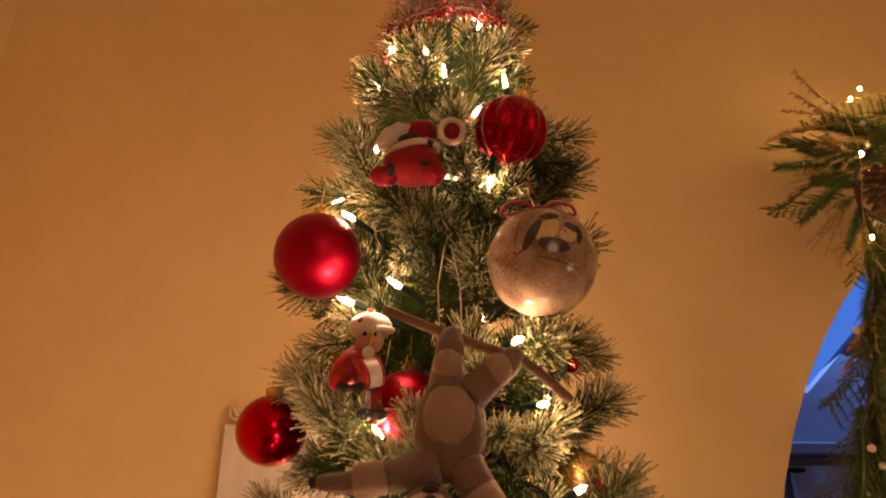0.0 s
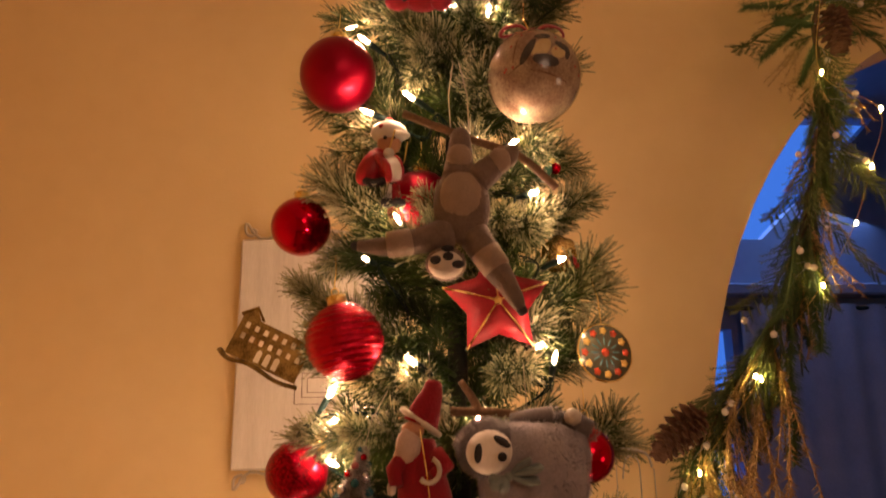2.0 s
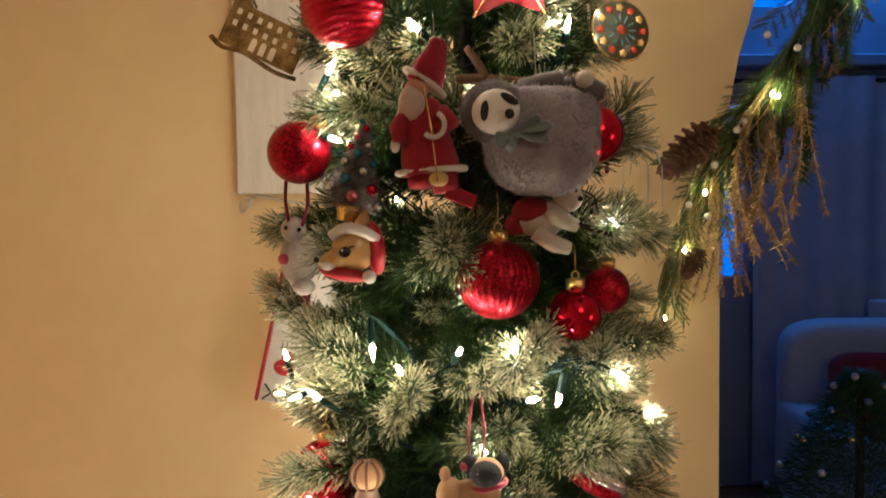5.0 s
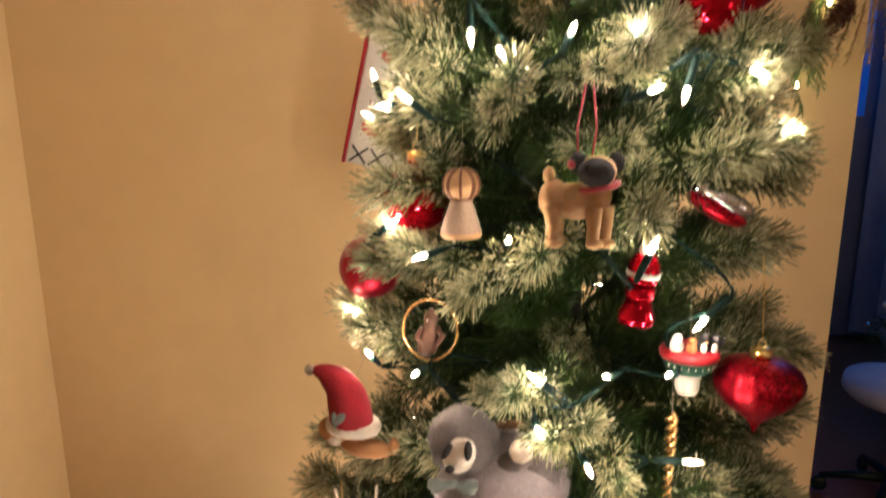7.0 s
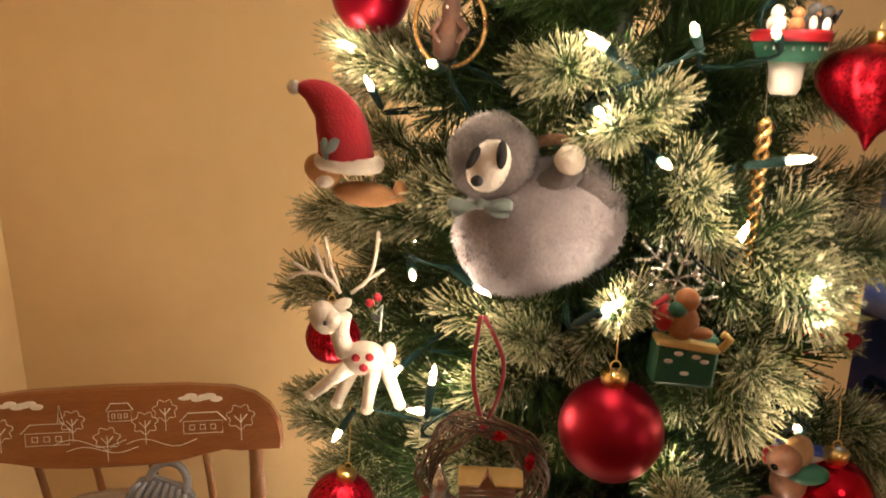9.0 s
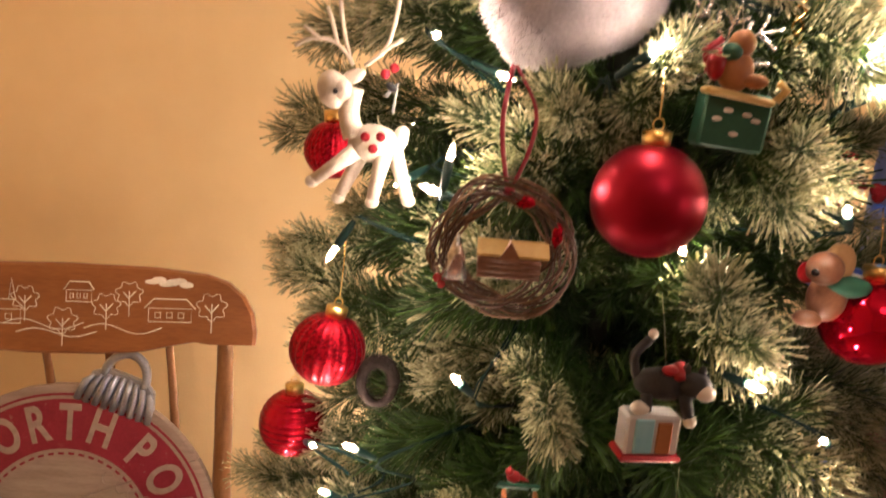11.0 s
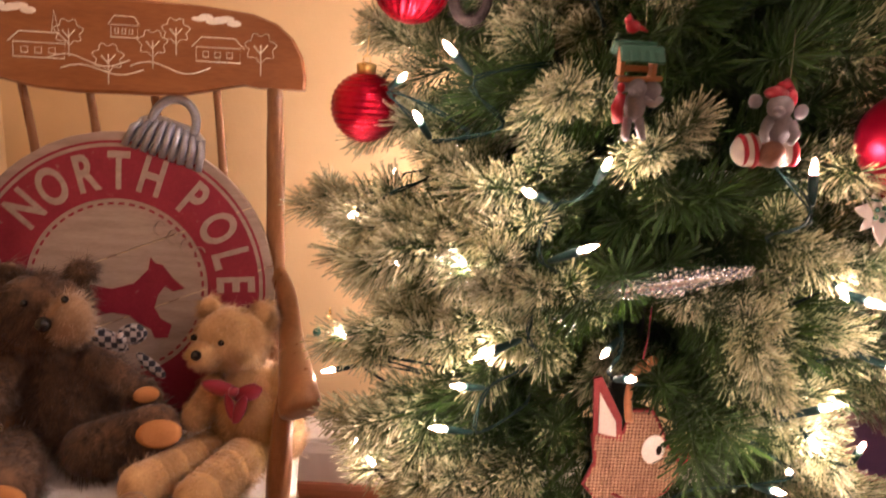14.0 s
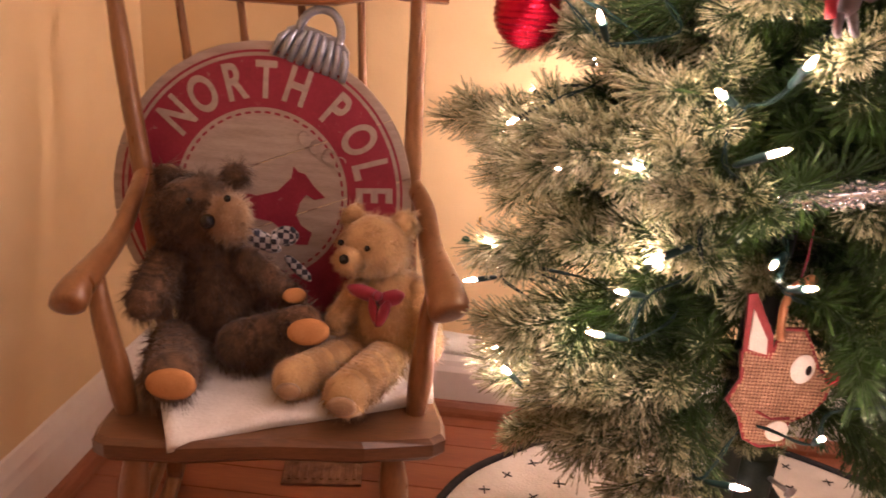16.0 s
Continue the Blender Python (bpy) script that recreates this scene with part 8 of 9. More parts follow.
def mouse_on_ball(s):
    s.ball((-0.012, 0, -0.016), (0.0125, 0.0105, 0.0120)).ball((0.014, 0.002, -0.015), (0.0105, 0.010, 0.0115))
    s.use(1)
    for q, r in ((-0.0165, 0.0118), (-0.0095, 0.0128), (-0.003, 0.0112)):
        s.lathe([(r * 0.97, -0.0016), (r, 0), (r * 0.97, 0.0016)], 20, pose(q, 0, -0.016, 0, 78, 0) @ Matrix.Diagonal((1, 0.9, 1, 1)))
    s.lathe([(0.0108, -0.002), (0.0114, 0), (0.0108, 0.002)], 18, pose(0.0195, 0.001, -0.015, 0, 78, 0))
    s.ball((0.000, -0.004, 0.0255), (0.0085, 0.0085, 0.0050)).ball((0.011, -0.002, 0.022), (0.0050, 0.006, 0.0075)).tube([(0.002, -0.004, 0.028), (0.008, -0.001, 0.033), (0.013, 0.0, 0.028)], [0.005, 0.0035, 0.002], 8)
    s.use(2).ball((0.005, -0.003, 0.001), (0.0115, 0.0095, 0.0125)).ball((0.002, -0.009, 0.0165), (0.0092, 0.0090, 0.0085)).ball((-0.002, -0.0170, 0.0135), (0.0042, 0.005, 0.0036))
    s.ball((-0.0075, -0.004, 0.0225), (0.0050, 0.0022, 0.0052), pose(0, 0, 0, 0, -18, 0)).ball((0.0125, -0.004, 0.0205), (0.0050, 0.0022, 0.0056), pose(0, 0, 0, 0, 24, 0))
    s.tube([(-0.004, -0.009, 0.006), (-0.009, -0.014, -0.002), (-0.007, -0.016, -0.008)], [0.0040, 0.0034, 0.0028], 8).tube([(0.012, -0.008, 0.006), (0.014, -0.014, -0.002), (0.010, -0.016, -0.008)], [0.0040, 0.0034, 0.0028], 8)
    s.use(3).ball((0.002, -0.007, -0.017), (0.0100, 0.0090, 0.0100))


figure("mouse_ornament", (0.094, 0.618, 0.700), mouse_on_ball, [WHITE_P, REDP, GREYR, BROWN], "grey mouse ornament in a red cap on striped candies", hang=((0.010, 0, 0.03), (0.012, 0.01, 0.07)), names=("candy", "red_cap", "mouse", "brown_ball"))


def lacy_spear(s):
    rg2 = random.Random(8)
    for k in range(210):
        t = (k + 0.5) / 210
        w, x = 2.4 * k, -0.070 + 0.135 * t
        h = float(np.interp(t, (0, 0.12, 0.45, 0.85, 1), (0.003, 0.010, 0.0125, 0.007, 0.003))) * rg2.uniform(0.55, 1.0)
        s.ball((x, 0.7 * h * math.sin(w), h * math.cos(w)), rg2.uniform(0.0014, 0.0027), None, 6, 4)
    s.tube([(-0.068, 0, 0), (-0.03, 0, 0), (0.02, 0, 0), (0.068, 0, 0)], [0.002, 0.006, 0.006, 0.002], 7)
    s.use(1).tube(curve_points([(0.064, 0, 0), (0.084, -0.004, -0.002), (0.094, -0.006, -0.014), (0.082, -0.004, -0.020), (0.064, 0, -0.002)], 5), 0.0009, 5)


figure("silver_lace_icicle", (0.061, 0.668, 0.567), lacy_spear, [SILVER, THREAD], "silver glittered lace icicle lying on a branch", turn=(0, -12, 0))

# stitched plastic-canvas deer head
CANVAS = mat("tan_yarn_stitch", (0.30, 0.165, 0.09), (0.39, 0.225, 0.13), 0.95, scale=60, bump=0.4, bscale=300)
# backing mesh, with the shade between the stitches put into its darker brown
MESHB = mat("shaded_canvas_mesh", (0.13, 0.06, 0.032), (0.18, 0.09, 0.05), 0.8, scale=60)
MAROON = mat("maroon_yarn", (0.16, 0.02, 0.02), (0.22, 0.035, 0.03), 0.95, scale=60, bump=0.4)
dh = thing("stitched_deer_head", pose(0.068, 0.742, 0.367, 0, 0, 4), "yarn-stitched deer head ornament with red nose", "ornament")
head = [(-0.042, 0.020), (-0.036, -0.010), (-0.046, -0.035), (-0.030, -0.052), (-0.020, -0.078), (-0.004, -0.086), (0.020, -0.082), (0.020, -0.056), (0.040, -0.042), (0.050, -0.026), (0.052, -0.004), (0.036, 0.006), (0.024, 0.030), (0.014, 0.047), (-0.006, 0.046), (-0.012, 0.020)]
part("face", Shape().prism(head[::-1], 0.004, pose(0, 0, 0, 90)), MESHB, dh)
ear = [(-0.042, 0.020), (-0.048, 0.080), (-0.040, 0.082), (-0.016, 0.040), (-0.012, 0.014), (-0.024, 0.016)]
part("ear", Shape().prism(ear, 0.004, pose(0, -0.001, 0, 90)), MAROON, dh, "maroon edged ear")
part("inner_ear", Shape().prism([(-0.038, 0.024), (-0.041, 0.066), (-0.022, 0.036), (-0.020, 0.020)], 0.002, pose(0, -0.0045, 0, 90)), FELT_WHITE, dh, "white inner ear")
part("edge_stitching", Shape().tube([(x, 0, z) for x, z in head + head[:1]], 0.0026, 6), MAROON, dh, "maroon overcast edge")
rows = Shape()
for j in range(34):
    z = -0.080 + 0.0037 * j
    for i in range(26):
        x = -0.042 + 0.0037 * i
        inside, k = False, len(head) - 1
        for q in range(len(head)):
            (x1, z1), (x2, z2) = head[q], head[k]
            if (z1 > z) != (z2 > z) and x < (x2 - x1) * (z - z1) / (z2 - z1) + x1:
                inside = not inside
            k = q
        if inside:
            rows.ball((x, -0.0024, z), (0.00178, 0.0012, 0.0016), None, 6, 4)
tagged(part("stitches", rows, CANVAS, dh, "rows of tan yarn stitches"), kind="stuff")
part("eye", Shape().ball((0.020, -0.0035, 0.006), (0.012, 0.002, 0.016)), FELT_WHITE, dh, "white eye")
part("pupil", Shape().ball((0.025, -0.0055, 0.006), (0.003, 0.0014, 0.0055)), BLACK, dh)
part("nose", Shape().ball((0.051, -0.004, -0.002), (0.0075, 0.005, 0.0075)), FELT_RED, dh, "red pompom nose")
part("cheek", Shape().ball((0.010, -0.003, -0.066), (0.012, 0.0018, 0.012)), FELT_WHITE, dh, "white cheek patch")
part("mouth", Shape().tube([(-0.016, -0.003, -0.044), (0.0, -0.003, -0.052), (0.020, -0.003, -0.050)], 0.0016, 6), MAROON, dh)
part("antler", Shape().tube(curve_points([(-0.008, -0.003, 0.036), (-0.012, -0.002, 0.062), (-0.008, -0.002, 0.088), (0.006, -0.002, 0.100)], 4), 0.0042, 8), ORANGE, dh, "orange yarn antler")
part("antler_point", Shape().ball((0.007, -0.003, 0.100), 0.0052).ball((0.002, -0.003, 0.092), 0.0046), ORANGE, dh)
part("thread", Shape().tube([(-0.002, 0, 0.096), (0.002, 0.004, 0.12), (0.004, 0.01, 0.15)], 0.0009, 5), CRIMSON, dh)


def bead_charm(s):
    s.tube(curve_points([(0, 0, 0.03), (-0.004, 0, 0.015), (-0.012, 0, 0.004)], 4), 0.0006, 5).tube(curve_points([(0, 0, 0.03), (0.004, 0, 0.01), (0.013, 0, -0.008)], 4), 0.0006, 5).tube([(0, 0, 0.03), (-0.001, 0, -0.02)], 0.0006, 5)
    s.use(1).ball((-0.013, 0, 0.002), 0.0045).use(2).ball((0.014, 0, -0.010), 0.0042).use(0).ball((-0.001, 0, -0.022), 0.003)


figure("beaded_wire_ornament", (-0.243, 0.800, 0.452), bead_charm, [GOLD, GREEN, RED_GLOSS], "gold wire charm with green and red beads")


def flower_cluster(s):
    for k in range(7):
        w = 2 * math.pi * k / 7 + 0.3
        ln = 0.026 if k % 2 else 0.021
        petal = [(0, 0), (0.30 * ln, 0.24 * ln), (0.62 * ln, 0.20 * ln), (ln, 0), (0.62 * ln, -0.20 * ln), (0.30 * ln, -0.24 * ln)]
        s.prism(petal, 0.0012, pose(0, 0, 0, 90) @ pose(0, 0, 0, 0, 0, math.degrees(w)) @ pose(0, 0, 0.002 * (k % 2), 0, -14, 0), 0.0004)
    s.use(1)
    for k in range(5):
        s.ball((0.005 * math.cos(1.26 * k), -0.004, 0.005 * math.sin(1.26 * k)), 0.0024, None, 8, 6)
    s.tube([(-0.02, -0.002, 0.012), (-0.004, -0.004, 0.010), (0.018, -0.002, 0.016)], 0.0014, 6).use(2).prism([(0, 0), (0.006, 0.006), (0.004, 0.014), (-0.004, 0.010)], 0.004, pose(0.026, -0.002, -0.024, 90), 0.0006)


figure("white_flower_ornament", (0.200, 0.640, 0.640), flower_cluster, [WHITE_P, GREEN, REDP], "white blossom ornament with green leaves", hang=((0, 0, 0.006), (0, 0.02, 0.05)))
PURPLE = mat("violet_foil", (0.06, 0.03, 0.22), (0.10, 0.05, 0.32), 0.3, 0.5, scale=40)
figure("violet_foil_ornament", (0.205, 0.79, 0.40), lambda s: s.ball((0, 0, 0), (0.010, 0.007, 0.009), None, 16, 10, 0.3), [PURPLE], "crumpled violet foil ornament", hang=((0, 0, 0.012), (0, 0.01, 0.05)))
figure("candy_striped_ornament", (0.108, 0.735, 0.648), lambda s: s.ball((0, 0, 0), (0.022, 0.006, 0.006)).use(1).ball((0.010, -0.002, -0.002), (0.008, 0.005, 0.005)), [WHITE_P, REDP], "white and red ornament deep in the branches", hang=((0, 0, 0.005), (0, 0.01, 0.04)))

# tinsel wound round the treetop
TINS = mat("silver_tinsel", (0.70, 0.62, 0.60), (0.9, 0.84, 0.82), 0.18, 0.95, scale=80)
TINR = mat("red_tinsel", (0.50, 0.02, 0.03), (0.62, 0.04, 0.05), 0.18, 0.9, scale=80)
tin = thing("tinsel_garland", None, "silver and red tinsel wound round the treetop", "tinsel")
rg = random.Random(23)
for name, ma, ph in (("silver_tinsel", TINS, 0.0), ("red_tinsel", TINR, 0.5)):
    s = Shape()
    for k in range(1500):
        t = rg.random()
        w = 4 * math.pi * t + ph
        z = 2.432 + 0.06 * t + rg.uniform(-0.008, 0.008)
        c = axis(z) + (0.088 - 0.02 * t) * Vector((math.cos(w), math.sin(w), 0))
        d = Vector((rg.gauss(0, 1), rg.gauss(0, 1), rg.gauss(0, 1))).normalized()
        s.strand(c, d, rg.uniform(0.018, 0.034), 0.0007)
    tagged(part(name, s, ma, tin), kind="stuff")
s = Shape().tube([axis(2.432 + 0.06 * t) + (0.088 - 0.02 * t) * Vector((math.cos(4 * math.pi * t), math.sin(4 * math.pi * t), 0)) for t in [k / 60 for k in range(61)]], 0.0016, 6)
part("core", s, STEEL, tin)


# ---- garland round the archway ----
CEDAR = mat("olive_cedar", (0.055, 0.085, 0.022), (0.13, 0.165, 0.05), 0.7, scale=60, island=0.3)
PINE = mat("deep_green_pine", (0.028, 0.080, 0.022), (0.075, 0.14, 0.04), 0.6, scale=60, island=0.3)
GRASS = glitter("gold_glittered_sprig", (0.26, 0.15, 0.06), (0.85, 0.62, 0.32), 0.3, 700, 0.6)
CONE = mat("pine_cone_scale", (0.07, 0.03, 0.016), (0.14, 0.065, 0.035), 0.8, scale=60, bump=0.4)
PEARL = mat("white_pearl_bead", (0.62, 0.58, 0.52), (0.72, 0.68, 0.62), 0.2, scale=30, coat=0.5)
FAIRY = mat("lit_fairy_lamp", (1, 0.95, 0.7), rough=0.2, emit=(1.0, 0.80, 0.30), power=360.0)
VINE = mat("brown_vine", (0.08, 0.05, 0.025), (0.14, 0.09, 0.05), 0.9, scale=40, bump=0.4)


def cedar_sprig(rg, ln):
    s = Shape()
    pts = [Vector((ln * t, 0.02 * math.sin(4 * t), -0.25 * ln * t * t)) for t in [k / 8 for k in range(9)]]
    s.tube(pts, [0.0016 - 0.00014 * k for k in range(9)], 5)
    for k in range(26):
        t = 0.08 + 0.9 * k / 26
        p = pts[0].lerp(pts[8], t) + Vector((0, 0.02 * math.sin(4 * t), 0.06 * ln * math.sin(math.pi * t)))
        side = 1 if k % 2 else -1
        d = Vector((0.75, side * 0.65, rg.uniform(-0.25, 0.1))).normalized()
        m = (0.055 * (1 - 0.6 * t) + 0.012) * rg.uniform(0.7, 1.2)
        q = p + d * m
        s.tube([p, p.lerp(q, 0.5) + Vector((0, 0, 0.002)), q], [0.0011, 0.0009, 0.0004], 4)
        for j in range(9):
            w = p.lerp(q, (j + 1) / 9)
            for sd in (-1, 1):
                e = (d + sd * 0.9 * Vector((-d.y, d.x, rg.uniform(-0.3, 0.3)))).normalized()
                s.strand(w, e, rg.uniform(0.006, 0.012), 0.0010)
    return s


def pine_sprig(rg, ln):
    s = Shape()
    pts = [Vector((ln * t, 0.01 * math.sin(3 * t), -0.12 * ln * t * t)) for t in [k / 6 for k in range(7)]]
    s.tube(pts, 0.0016, 5)
    for k in range(620):
        t = rg.random()
        p = pts[0].lerp(pts[6], t)
        w = rg.uniform(0, 6.283)
        d = Vector((0.6, math.cos(w), 0.7 * math.sin(w))).normalized()
        s.strand(p, d, rg.uniform(0.014, 0.022), 0.0007)
    return s


def gold_sprig(rg, ln):
    s = Shape()
    for k in range(7):
        a, b = rg.uniform(-0.5, 0.5), rg.uniform(-0.35, 0.35)
        pts = [Vector((ln * t, a * ln * t * t, (b - 0.2 * t) * ln * t)) for t in [j / 6 for j in range(7)]]
        s.tube(pts, 0.0008, 4)
        for j in range(80):
            t = rg.uniform(0.15, 1.0)
            p = pts[min(5, int(t * 6))].lerp(pts[min(6, int(t * 6) + 1)], t * 6 - int(t * 6))
            d = Vector((0.6, rg.uniform(-1, 1), rg.uniform(-1, 1))).normalized()
            s.strand(p, d, rg.uniform(0.006, 0.014), 0.0015)
    return s


rg = random.Random(41)
SPRIGS = [[cedar_sprig(rg, 0.19).mesh("cedar_sprig", CEDAR) for _ in range(4)], [pine_sprig(rg, 0.15).mesh("pine_sprig", PINE) for _ in range(3)], [gold_sprig(rg, 0.17).mesh("gold_sprig", GRASS) for _ in range(3)]]
garland = thing("arch_garland", None, "draped evergreen garland with cones, beads and tiny lights round the archway", "garland")
LINE = curve_points([(1.55, 1.16, 2.55), (1.25, 1.14, 2.60), (1.00, 1.14, 2.575), (0.83, 1.13, 2.53), (0.752, 1.12, 2.45), (0.735, 1.10, 2.32), (0.70, 1.08, 2.18), (0.63, 1.06, 2.00), (0.575, 1.08, 1.86), (0.50, 1.12, 1.75), (0.435, 1.145, 1.62), (0.405, 1.16, 1.50)], 6)
part("vine", Shape().tube(LINE, 0.0042, 7).tube([p + Vector((0.006 * math.sin(1.3 * k), -0.004, 0.006 * math.cos(1.3 * k))) for k, p in enumerate(LINE)], 0.0022, 6), VINE, garland, "twisted brown vine")
for k, p in enumerate(LINE[:-2]):
    d = (LINE[k + 1] - p).normalized()
    low = p.z < 1.75
    for j in range(2 if low else 3):
        kind = rg.choices((0, 1, 2), (5, 3, 2 if p.z < 2.0 else 1))[0]
        name = ("cedar_sprig", "pine_sprig", "gold_sprig")[kind]
        out = (d * 0.9 + Vector((rg.uniform(-0.75, 0.75), rg.uniform(-0.30, 0.02), rg.uniform(-0.75, 0.25)))).normalized()
        if p.z > 2.4:
            out = Vector((rg.choice((-0.9, -0.7, 0.6)), rg.uniform(-0.3, 0.0), rg.uniform(-0.5, 0.35))).normalized()
        size = rg.uniform(0.55, 0.9) * (0.7 if low else 1.0)
        m = Matrix.Translation(p) @ out.to_track_quat("X", "Z").to_matrix().to_4x4() @ pose(0, 0, 0, rg.uniform(-60, 60)) @ Matrix.Scale(size, 4)
        part(name, rg.choice(SPRIGS[kind]), None, garland, m=m)
# sprigs that stand out over the wall
for p, d, kind, q in (((0.75, 1.11, 2.47), (-1, -0.1, 0.0), 1, 0.95), ((0.74, 1.11, 2.45), (-0.8, -0.1, -0.55), 1, 1.0), ((0.78, 1.11, 2.55), (-1, -0.1, 0.22), 2, 0.9), ((0.80, 1.12, 2.52), (-0.8, 0.0, 0.5), 0, 0.6), ((0.55, 1.12, 1.80), (-1, -0.1, -0.35), 0, 0.95), ((0.52, 1.13, 1.74), (-1, -0.1, -0.9), 0, 0.7), ((0.45, 1.14, 1.64), (-0.5, 0, -1), 0, 0.85), ((0.55, 1.08, 1.80), (-0.05, -0.1, -1), 2, 1.3), ((0.58, 1.07, 1.84), (0.0, -0.1, -1), 2, 1.3), ((0.52, 1.10, 1.77), (-0.25, -0.1, -1), 2, 1.25), ((0.60, 1.06, 1.85), (0.05, 0, -1), 1, 1.2), ((0.48, 1.12, 1.66), (0.1, -0.1, -1), 2, 1.0), ((0.63, 1.05, 2.05), (-0.35, -0.1, -0.8), 1, 1.15), ((0.64, 1.05, 2.0), (-0.1, -0.2, -1), 1, 1.1), ((0.70, 1.06, 2.2), (0.7, -0.1, -0.7), 0, 0.9), ((0.66, 1.06, 2.08), (0.8, -0.1, -0.8), 0, 0.8)):
    name = ("cedar_sprig", "pine_sprig", "gold_sprig")[kind]
    part(name, rg.choice(SPRIGS[kind]), None, garland, m=Matrix.Translation(p) @ Vector(d).to_track_quat("X", "Z").to_matrix().to_4x4() @ Matrix.Scale(q, 4))


def pine_cone(ln, rad):
    s = Shape().tube([(0, 0, 0), (0, 0, ln)], rad * 0.45, 8)
    num = 70
    for k in range(num):
        t = (k + 0.5) / num
        q = rad * math.sin(math.pi * min(1, 0.16 + 0.84 * t)) ** 0.6 * (1 - 0.25 * t)
        w = 2.4 * k
        m = Matrix.Translation((0, 0, ln * t)) @ pose(0, 0, 0, 0, 0, math.degrees(w)) @ pose(q * 0.72, 0, 0, 0, -28 + 40 * (1 - t) - 12, 0)
        s.ball((0, 0, 0), (rad * 0.36, rad * 0.24, rad * 0.09), m, 8, 5)
    return s


for p, d, ln, r in (((0.450, 1.075, 1.745), (-0.75, -0.1, -0.65), 0.095, 0.032), ((0.752, 1.075, 2.435), (0.05, -0.1, -1), 0.085, 0.030), ((0.455, 1.12, 1.565), (-0.5, -0.1, -0.8), 0.05, 0.018)):
    part("pine_cone", pine_cone(ln, r), CONE, garland, "open brown pine cone", m=Matrix.Translation(p) @ Vector(d).to_track_quat("Z", "Y").to_matrix().to_4x4())
for k in range(26):
    p = LINE[int(len(LINE) * (0.25 + 0.7 * k / 26))]
    q = p + Vector((rg.uniform(-0.04, 0.05), rg.uniform(-0.06, -0.02), rg.uniform(-0.05, 0.05)))
    part("pearl_bead", Shape().ball(q, 0.0056, None, 12, 8), PEARL, garland, "white pearl bead")
    part("bead_wire", Shape().tube([p, (p + q) / 2 + Vector((0, -0.004, 0.006)), q], 0.0006, 4), STEEL, garland)
lamps = []
for x, y, z in ((0.772, 1.08, 2.600), (0.745, 1.07, 2.572), (0.725, 1.05, 2.452), (0.93, 1.09, 2.58), (0.755, 1.03, 2.13), (0.715, 1.03, 2.035), (0.648, 1.03, 1.935), (0.548, 1.06, 1.795), (0.545, 1.07, 1.800), (0.455, 1.10, 1.655), (0.435, 1.13, 1.565), (0.800, 1.05, 2.24), (0.410, 1.15, 1.455), (0.70, 1.04, 2.30)):
    part("fairy_lamp", Shape().ball((x, y, z), (0.0026, 0.0026, 0.0040), None, 10, 8), FAIRY, garland, "tiny lit lamp")
    lamps.append(Vector((x, y, z)))
lamps.sort(key=lambda p: -p.z)
part("lamp_wire", Shape().tube(curve_points([p + Vector((0, 0.004, 0)) for p in lamps] + [Vector((0.36, 1.17, 1.40))], 6), 0.0007, 4), GOLD, garland, "fine copper wire")

# ---- the next room ----
# curtains: folded cloth on a rod
rod = thing("curtain_rod", None, "dark curtain rod on the far wall", "curtain rod")
part("pole", Shape().tube([(1.75, 4.10, 2.36), (4.3, 4.10, 2.36)], 0.014, 10), STANDM, rod)
for x in (1.78, 4.25):
    part("bracket", Shape().tube([(x, 4.10, 2.36), (x, 4.20, 2.38)], 0.010, 8), STANDM, rod)
for x0, x1 in ((1.94, 2.95), (2.96, 4.2)):
    s = Shape()
    nx, nz = 110, 8
    vs = []
    for j in range(nz + 1):
        for i in range(nx + 1):
            u = i / nx
            x = x0 + (x1 - x0) * u
            y = 4.08 + 0.012 * math.sin(u * 37) + 0.010 * math.sin(u * 17 + 1)
            vs.append((x, y, 0.06 + 2.32 * j / nz))
    k = len(vs)
    vs += [(x, y + 0.004, z) for x, y, z in vs]
    fs = []
    for j in range(nz):
        for i in range(nx):
            a = j * (nx + 1) + i
            fs += [(a, a + 1, a + nx + 2, a + nx + 1), (k + a, k + a + nx + 1, k + a + nx + 2, k + a + 1)]
    solo("curtain", s.add(vs, fs, True), CURTAIN, "long pale curtain hanging in soft folds", "curtain", group="curtains in the next room")
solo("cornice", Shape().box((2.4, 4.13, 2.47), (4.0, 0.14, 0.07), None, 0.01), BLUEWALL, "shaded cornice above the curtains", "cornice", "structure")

UPH = mat("white_upholstery", (0.56, 0.57, 0.60), (0.66, 0.67, 0.70), 0.85, scale=20, bump=0.3, bscale=200, sheen=0.3)
CUSH = mat("dark_red_cushion", (0.22, 0.012, 0.018), (0.30, 0.02, 0.026), 0.85, scale=25, bump=0.3)
armch = thing("armchair", pose(2.38, 3.38, 0, 0, 0, -6), "white upholstered armchair with rounded back", "armchair")
def soft_box(c, size, r):
    """A padded block with well rounded edges."""
    s, n = Shape(), 14
    vs, fs = [], []
    for i in range(n + 1):
        t = math.pi * i / n
        for j in range(2 * n):
            w = 2 * math.pi * j / (2 * n)
            d = [math.sin(t) * math.cos(w), math.sin(t) * math.sin(w), math.cos(t)]
            q = [math.copysign(abs(a) ** 0.35, a) for a in d]
            vs.append(tuple(c[a] + size[a] / 2 * q[a] for a in range(3)))
    for i in range(n):
        for j in range(2 * n):
            a, b = i * 2 * n + j, i * 2 * n + (j + 1) % (2 * n)
            fs.append((a, a + 2 * n, b + 2 * n, b))
    return s.add(vs, fs, True)
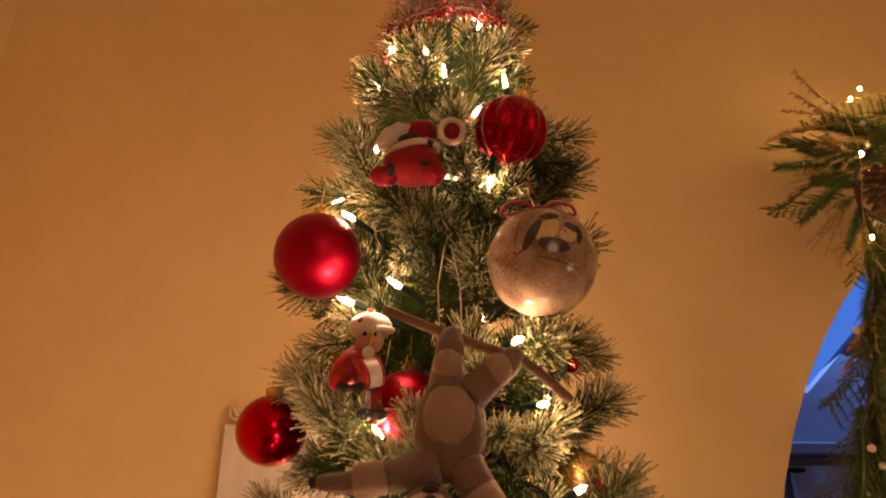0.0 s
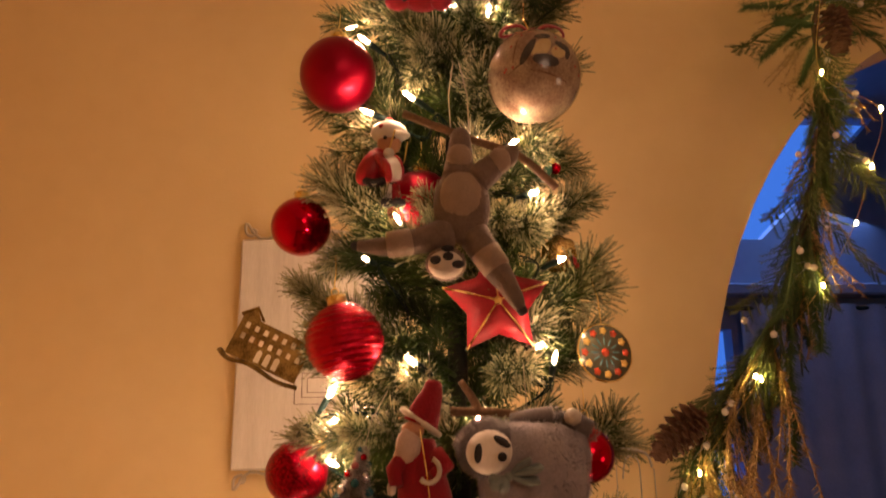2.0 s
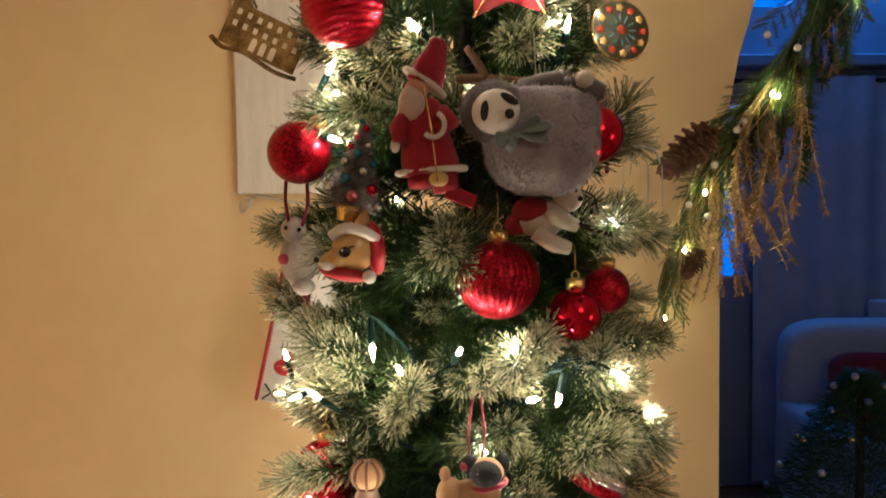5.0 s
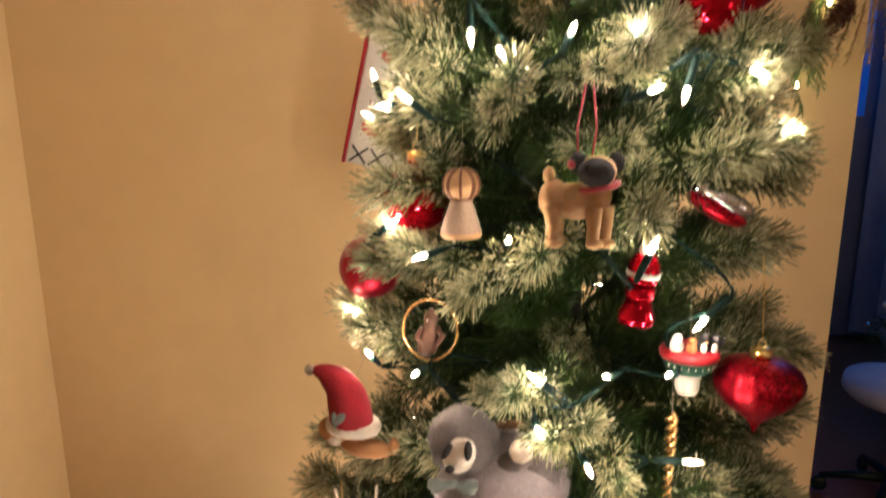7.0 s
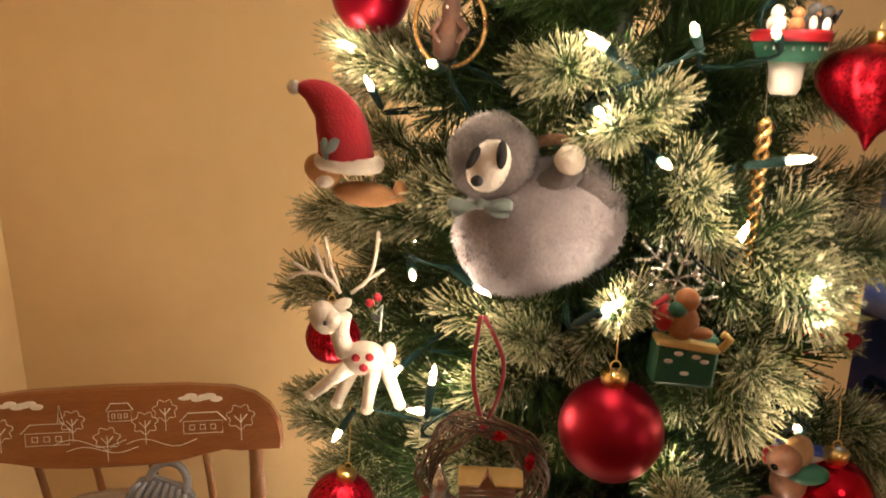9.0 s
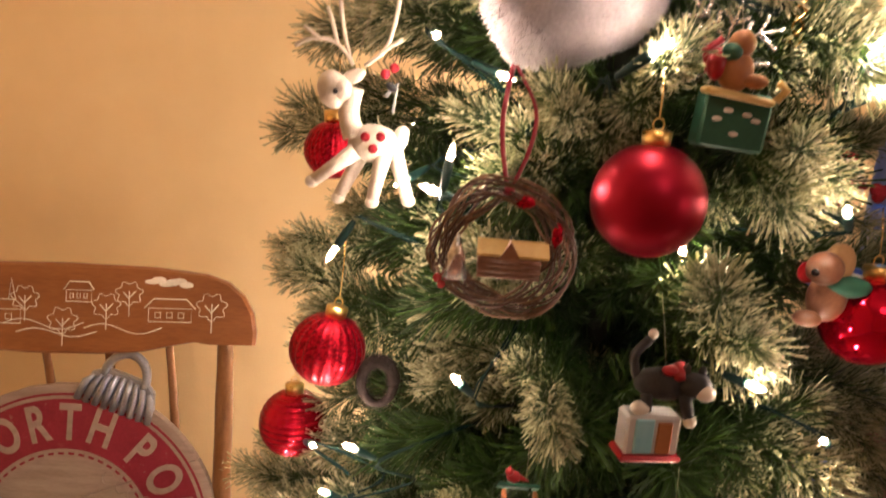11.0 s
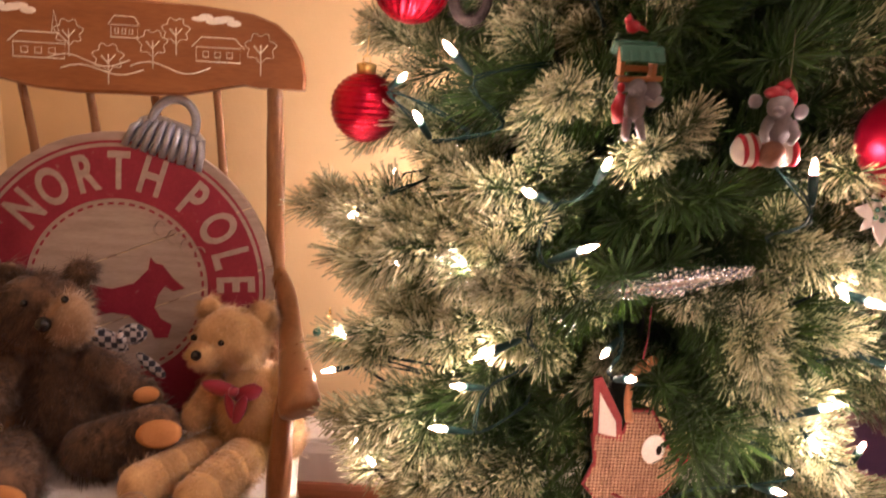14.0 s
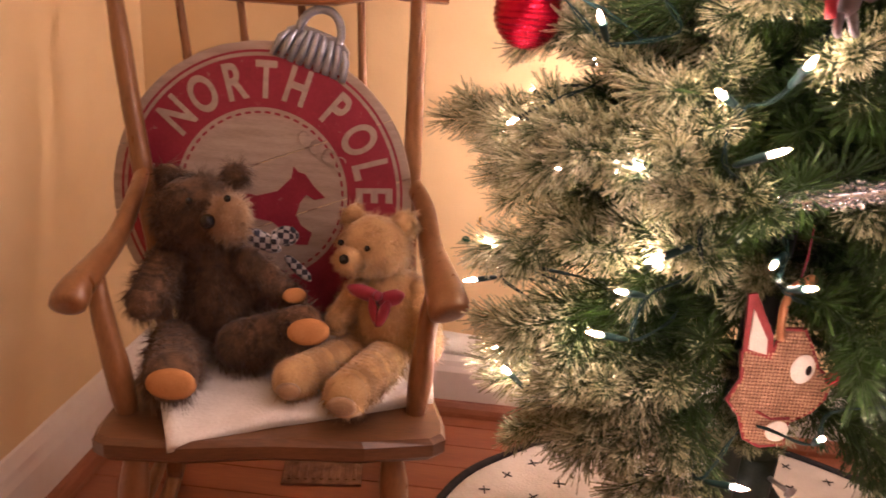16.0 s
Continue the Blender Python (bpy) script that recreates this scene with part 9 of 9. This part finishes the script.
part("backrest", soft_box((0, 0.22, 0.70), (1.05, 0.24, 0.74), 0.1), UPH, armch)
part("seat", soft_box((0, -0.12, 0.34), (0.86, 0.66, 0.30), 0.1), UPH, armch)
for sx in (-1, 1):
    part("armrest", soft_box((sx * 0.46, -0.10, 0.42), (0.20, 0.72, 0.50), 0.1), UPH, armch)
    for y in (-0.36, 0.22):
        part("leg", Shape().tube([(sx * 0.42, y, 0.20), (sx * 0.42, y, 0.002)], [0.03, 0.02], 10), BROWN, armch)
solo("cushion", soft_box((0, 0, 0), (0.62, 0.15, 0.40), 0.1), CUSH, "dark red cushion leaning in the armchair", "cushion", m=pose(2.24, 3.24, 0.76, -14, 3, -6))
gbx = thing("gift_box", pose(2.67, 3.84, 0, 0, 0, 12), "white box with a red band on a tall stand", "gift box")
part("box", Shape().box((0, 0, 1.06), (0.30, 0.22, 0.14), None, 0.006), UPH, gbx)
part("band", Shape().box((0, -0.112, 1.06), (0.302, 0.006, 0.05), None, 0.001), REDP, gbx, "red band")
part("stand", Shape().lathe([(0.16, 0.002), (0.16, 0.03), (0.03, 0.06), (0.03, 0.94), (0.16, 0.96), (0.16, 0.988)], 20), BROWN, gbx)
# small decorated evergreen on a white pot
pot = thing("decorated_evergreen", pose(1.72, 2.72, 0), "small dark evergreen with pale baubles in a white pot", "potted tree")
part("pot", Shape().lathe([(0.16, 0.002), (0.20, 0.05), (0.235, 0.34), (0.25, 0.36), (0.24, 0.40), (0.21, 0.40)], 28), UPH, pot, "white pot")
part("stem", Shape().tube([(0, 0, 0.36), (0, 0, 0.95)], 0.016, 8), BARK, pot)
s = Shape()
rg = random.Random(51)
for k in range(6500):
    t = rg.random()
    w = rg.uniform(0, 6.283)
    q = (0.30 * (1 - t) ** 0.8 + 0.03) * math.sqrt(rg.random())
    p = Vector((q * math.cos(w), q * math.sin(w), 0.45 + 0.55 * t))
    d = Vector((math.cos(w), math.sin(w), rg.uniform(-0.4, 0.7))).normalized()
    s.strand(p, d, rg.uniform(0.03, 0.07), 0.0022)
tagged(part("foliage", s, PINE, pot), kind="stuff")
for k in range(34):
    t = (k + 0.5) / 34
    w = 2.4 * k
    q = 0.31 * (1 - t) ** 0.8 + 0.045
    part("bauble", Shape().ball((q * math.cos(w), q * math.sin(w), 0.46 + 0.54 * t), 0.015, None, 10, 7), (PEARL, STEEL, GOLD)[k % 3], pot)
# stool on castors
stool = thing("castor_stool", pose(1.36, 2.45, 0), "pale stool on a castored base", "stool")
part("seat", Shape().lathe([(0.02, 0.40), (0.17, 0.40), (0.19, 0.42), (0.185, 0.455), (0.12, 0.475), (0.0005, 0.48)], 28), UPH, stool)
part("column", Shape().tube([(0, 0, 0.08), (0, 0, 0.40)], 0.022, 12), STANDM, stool)
for k in range(5):
    lg = part("base_arm", Shape().tube([(0.0, 0, 0.10), (0.12, 0, 0.085), (0.22, 0, 0.06)], [0.02, 0.016, 0.012], 8), STANDM, stool, m=pose(0, 0, 0, 0, 0, 72 * k + 15))
    part("castor", Shape().lathe([(0.010, -0.010), (0.026, -0.009), (0.026, 0.009), (0.010, 0.010)], 16, pose(0.22, 0, 0.028, 90)), STANDM, lg)
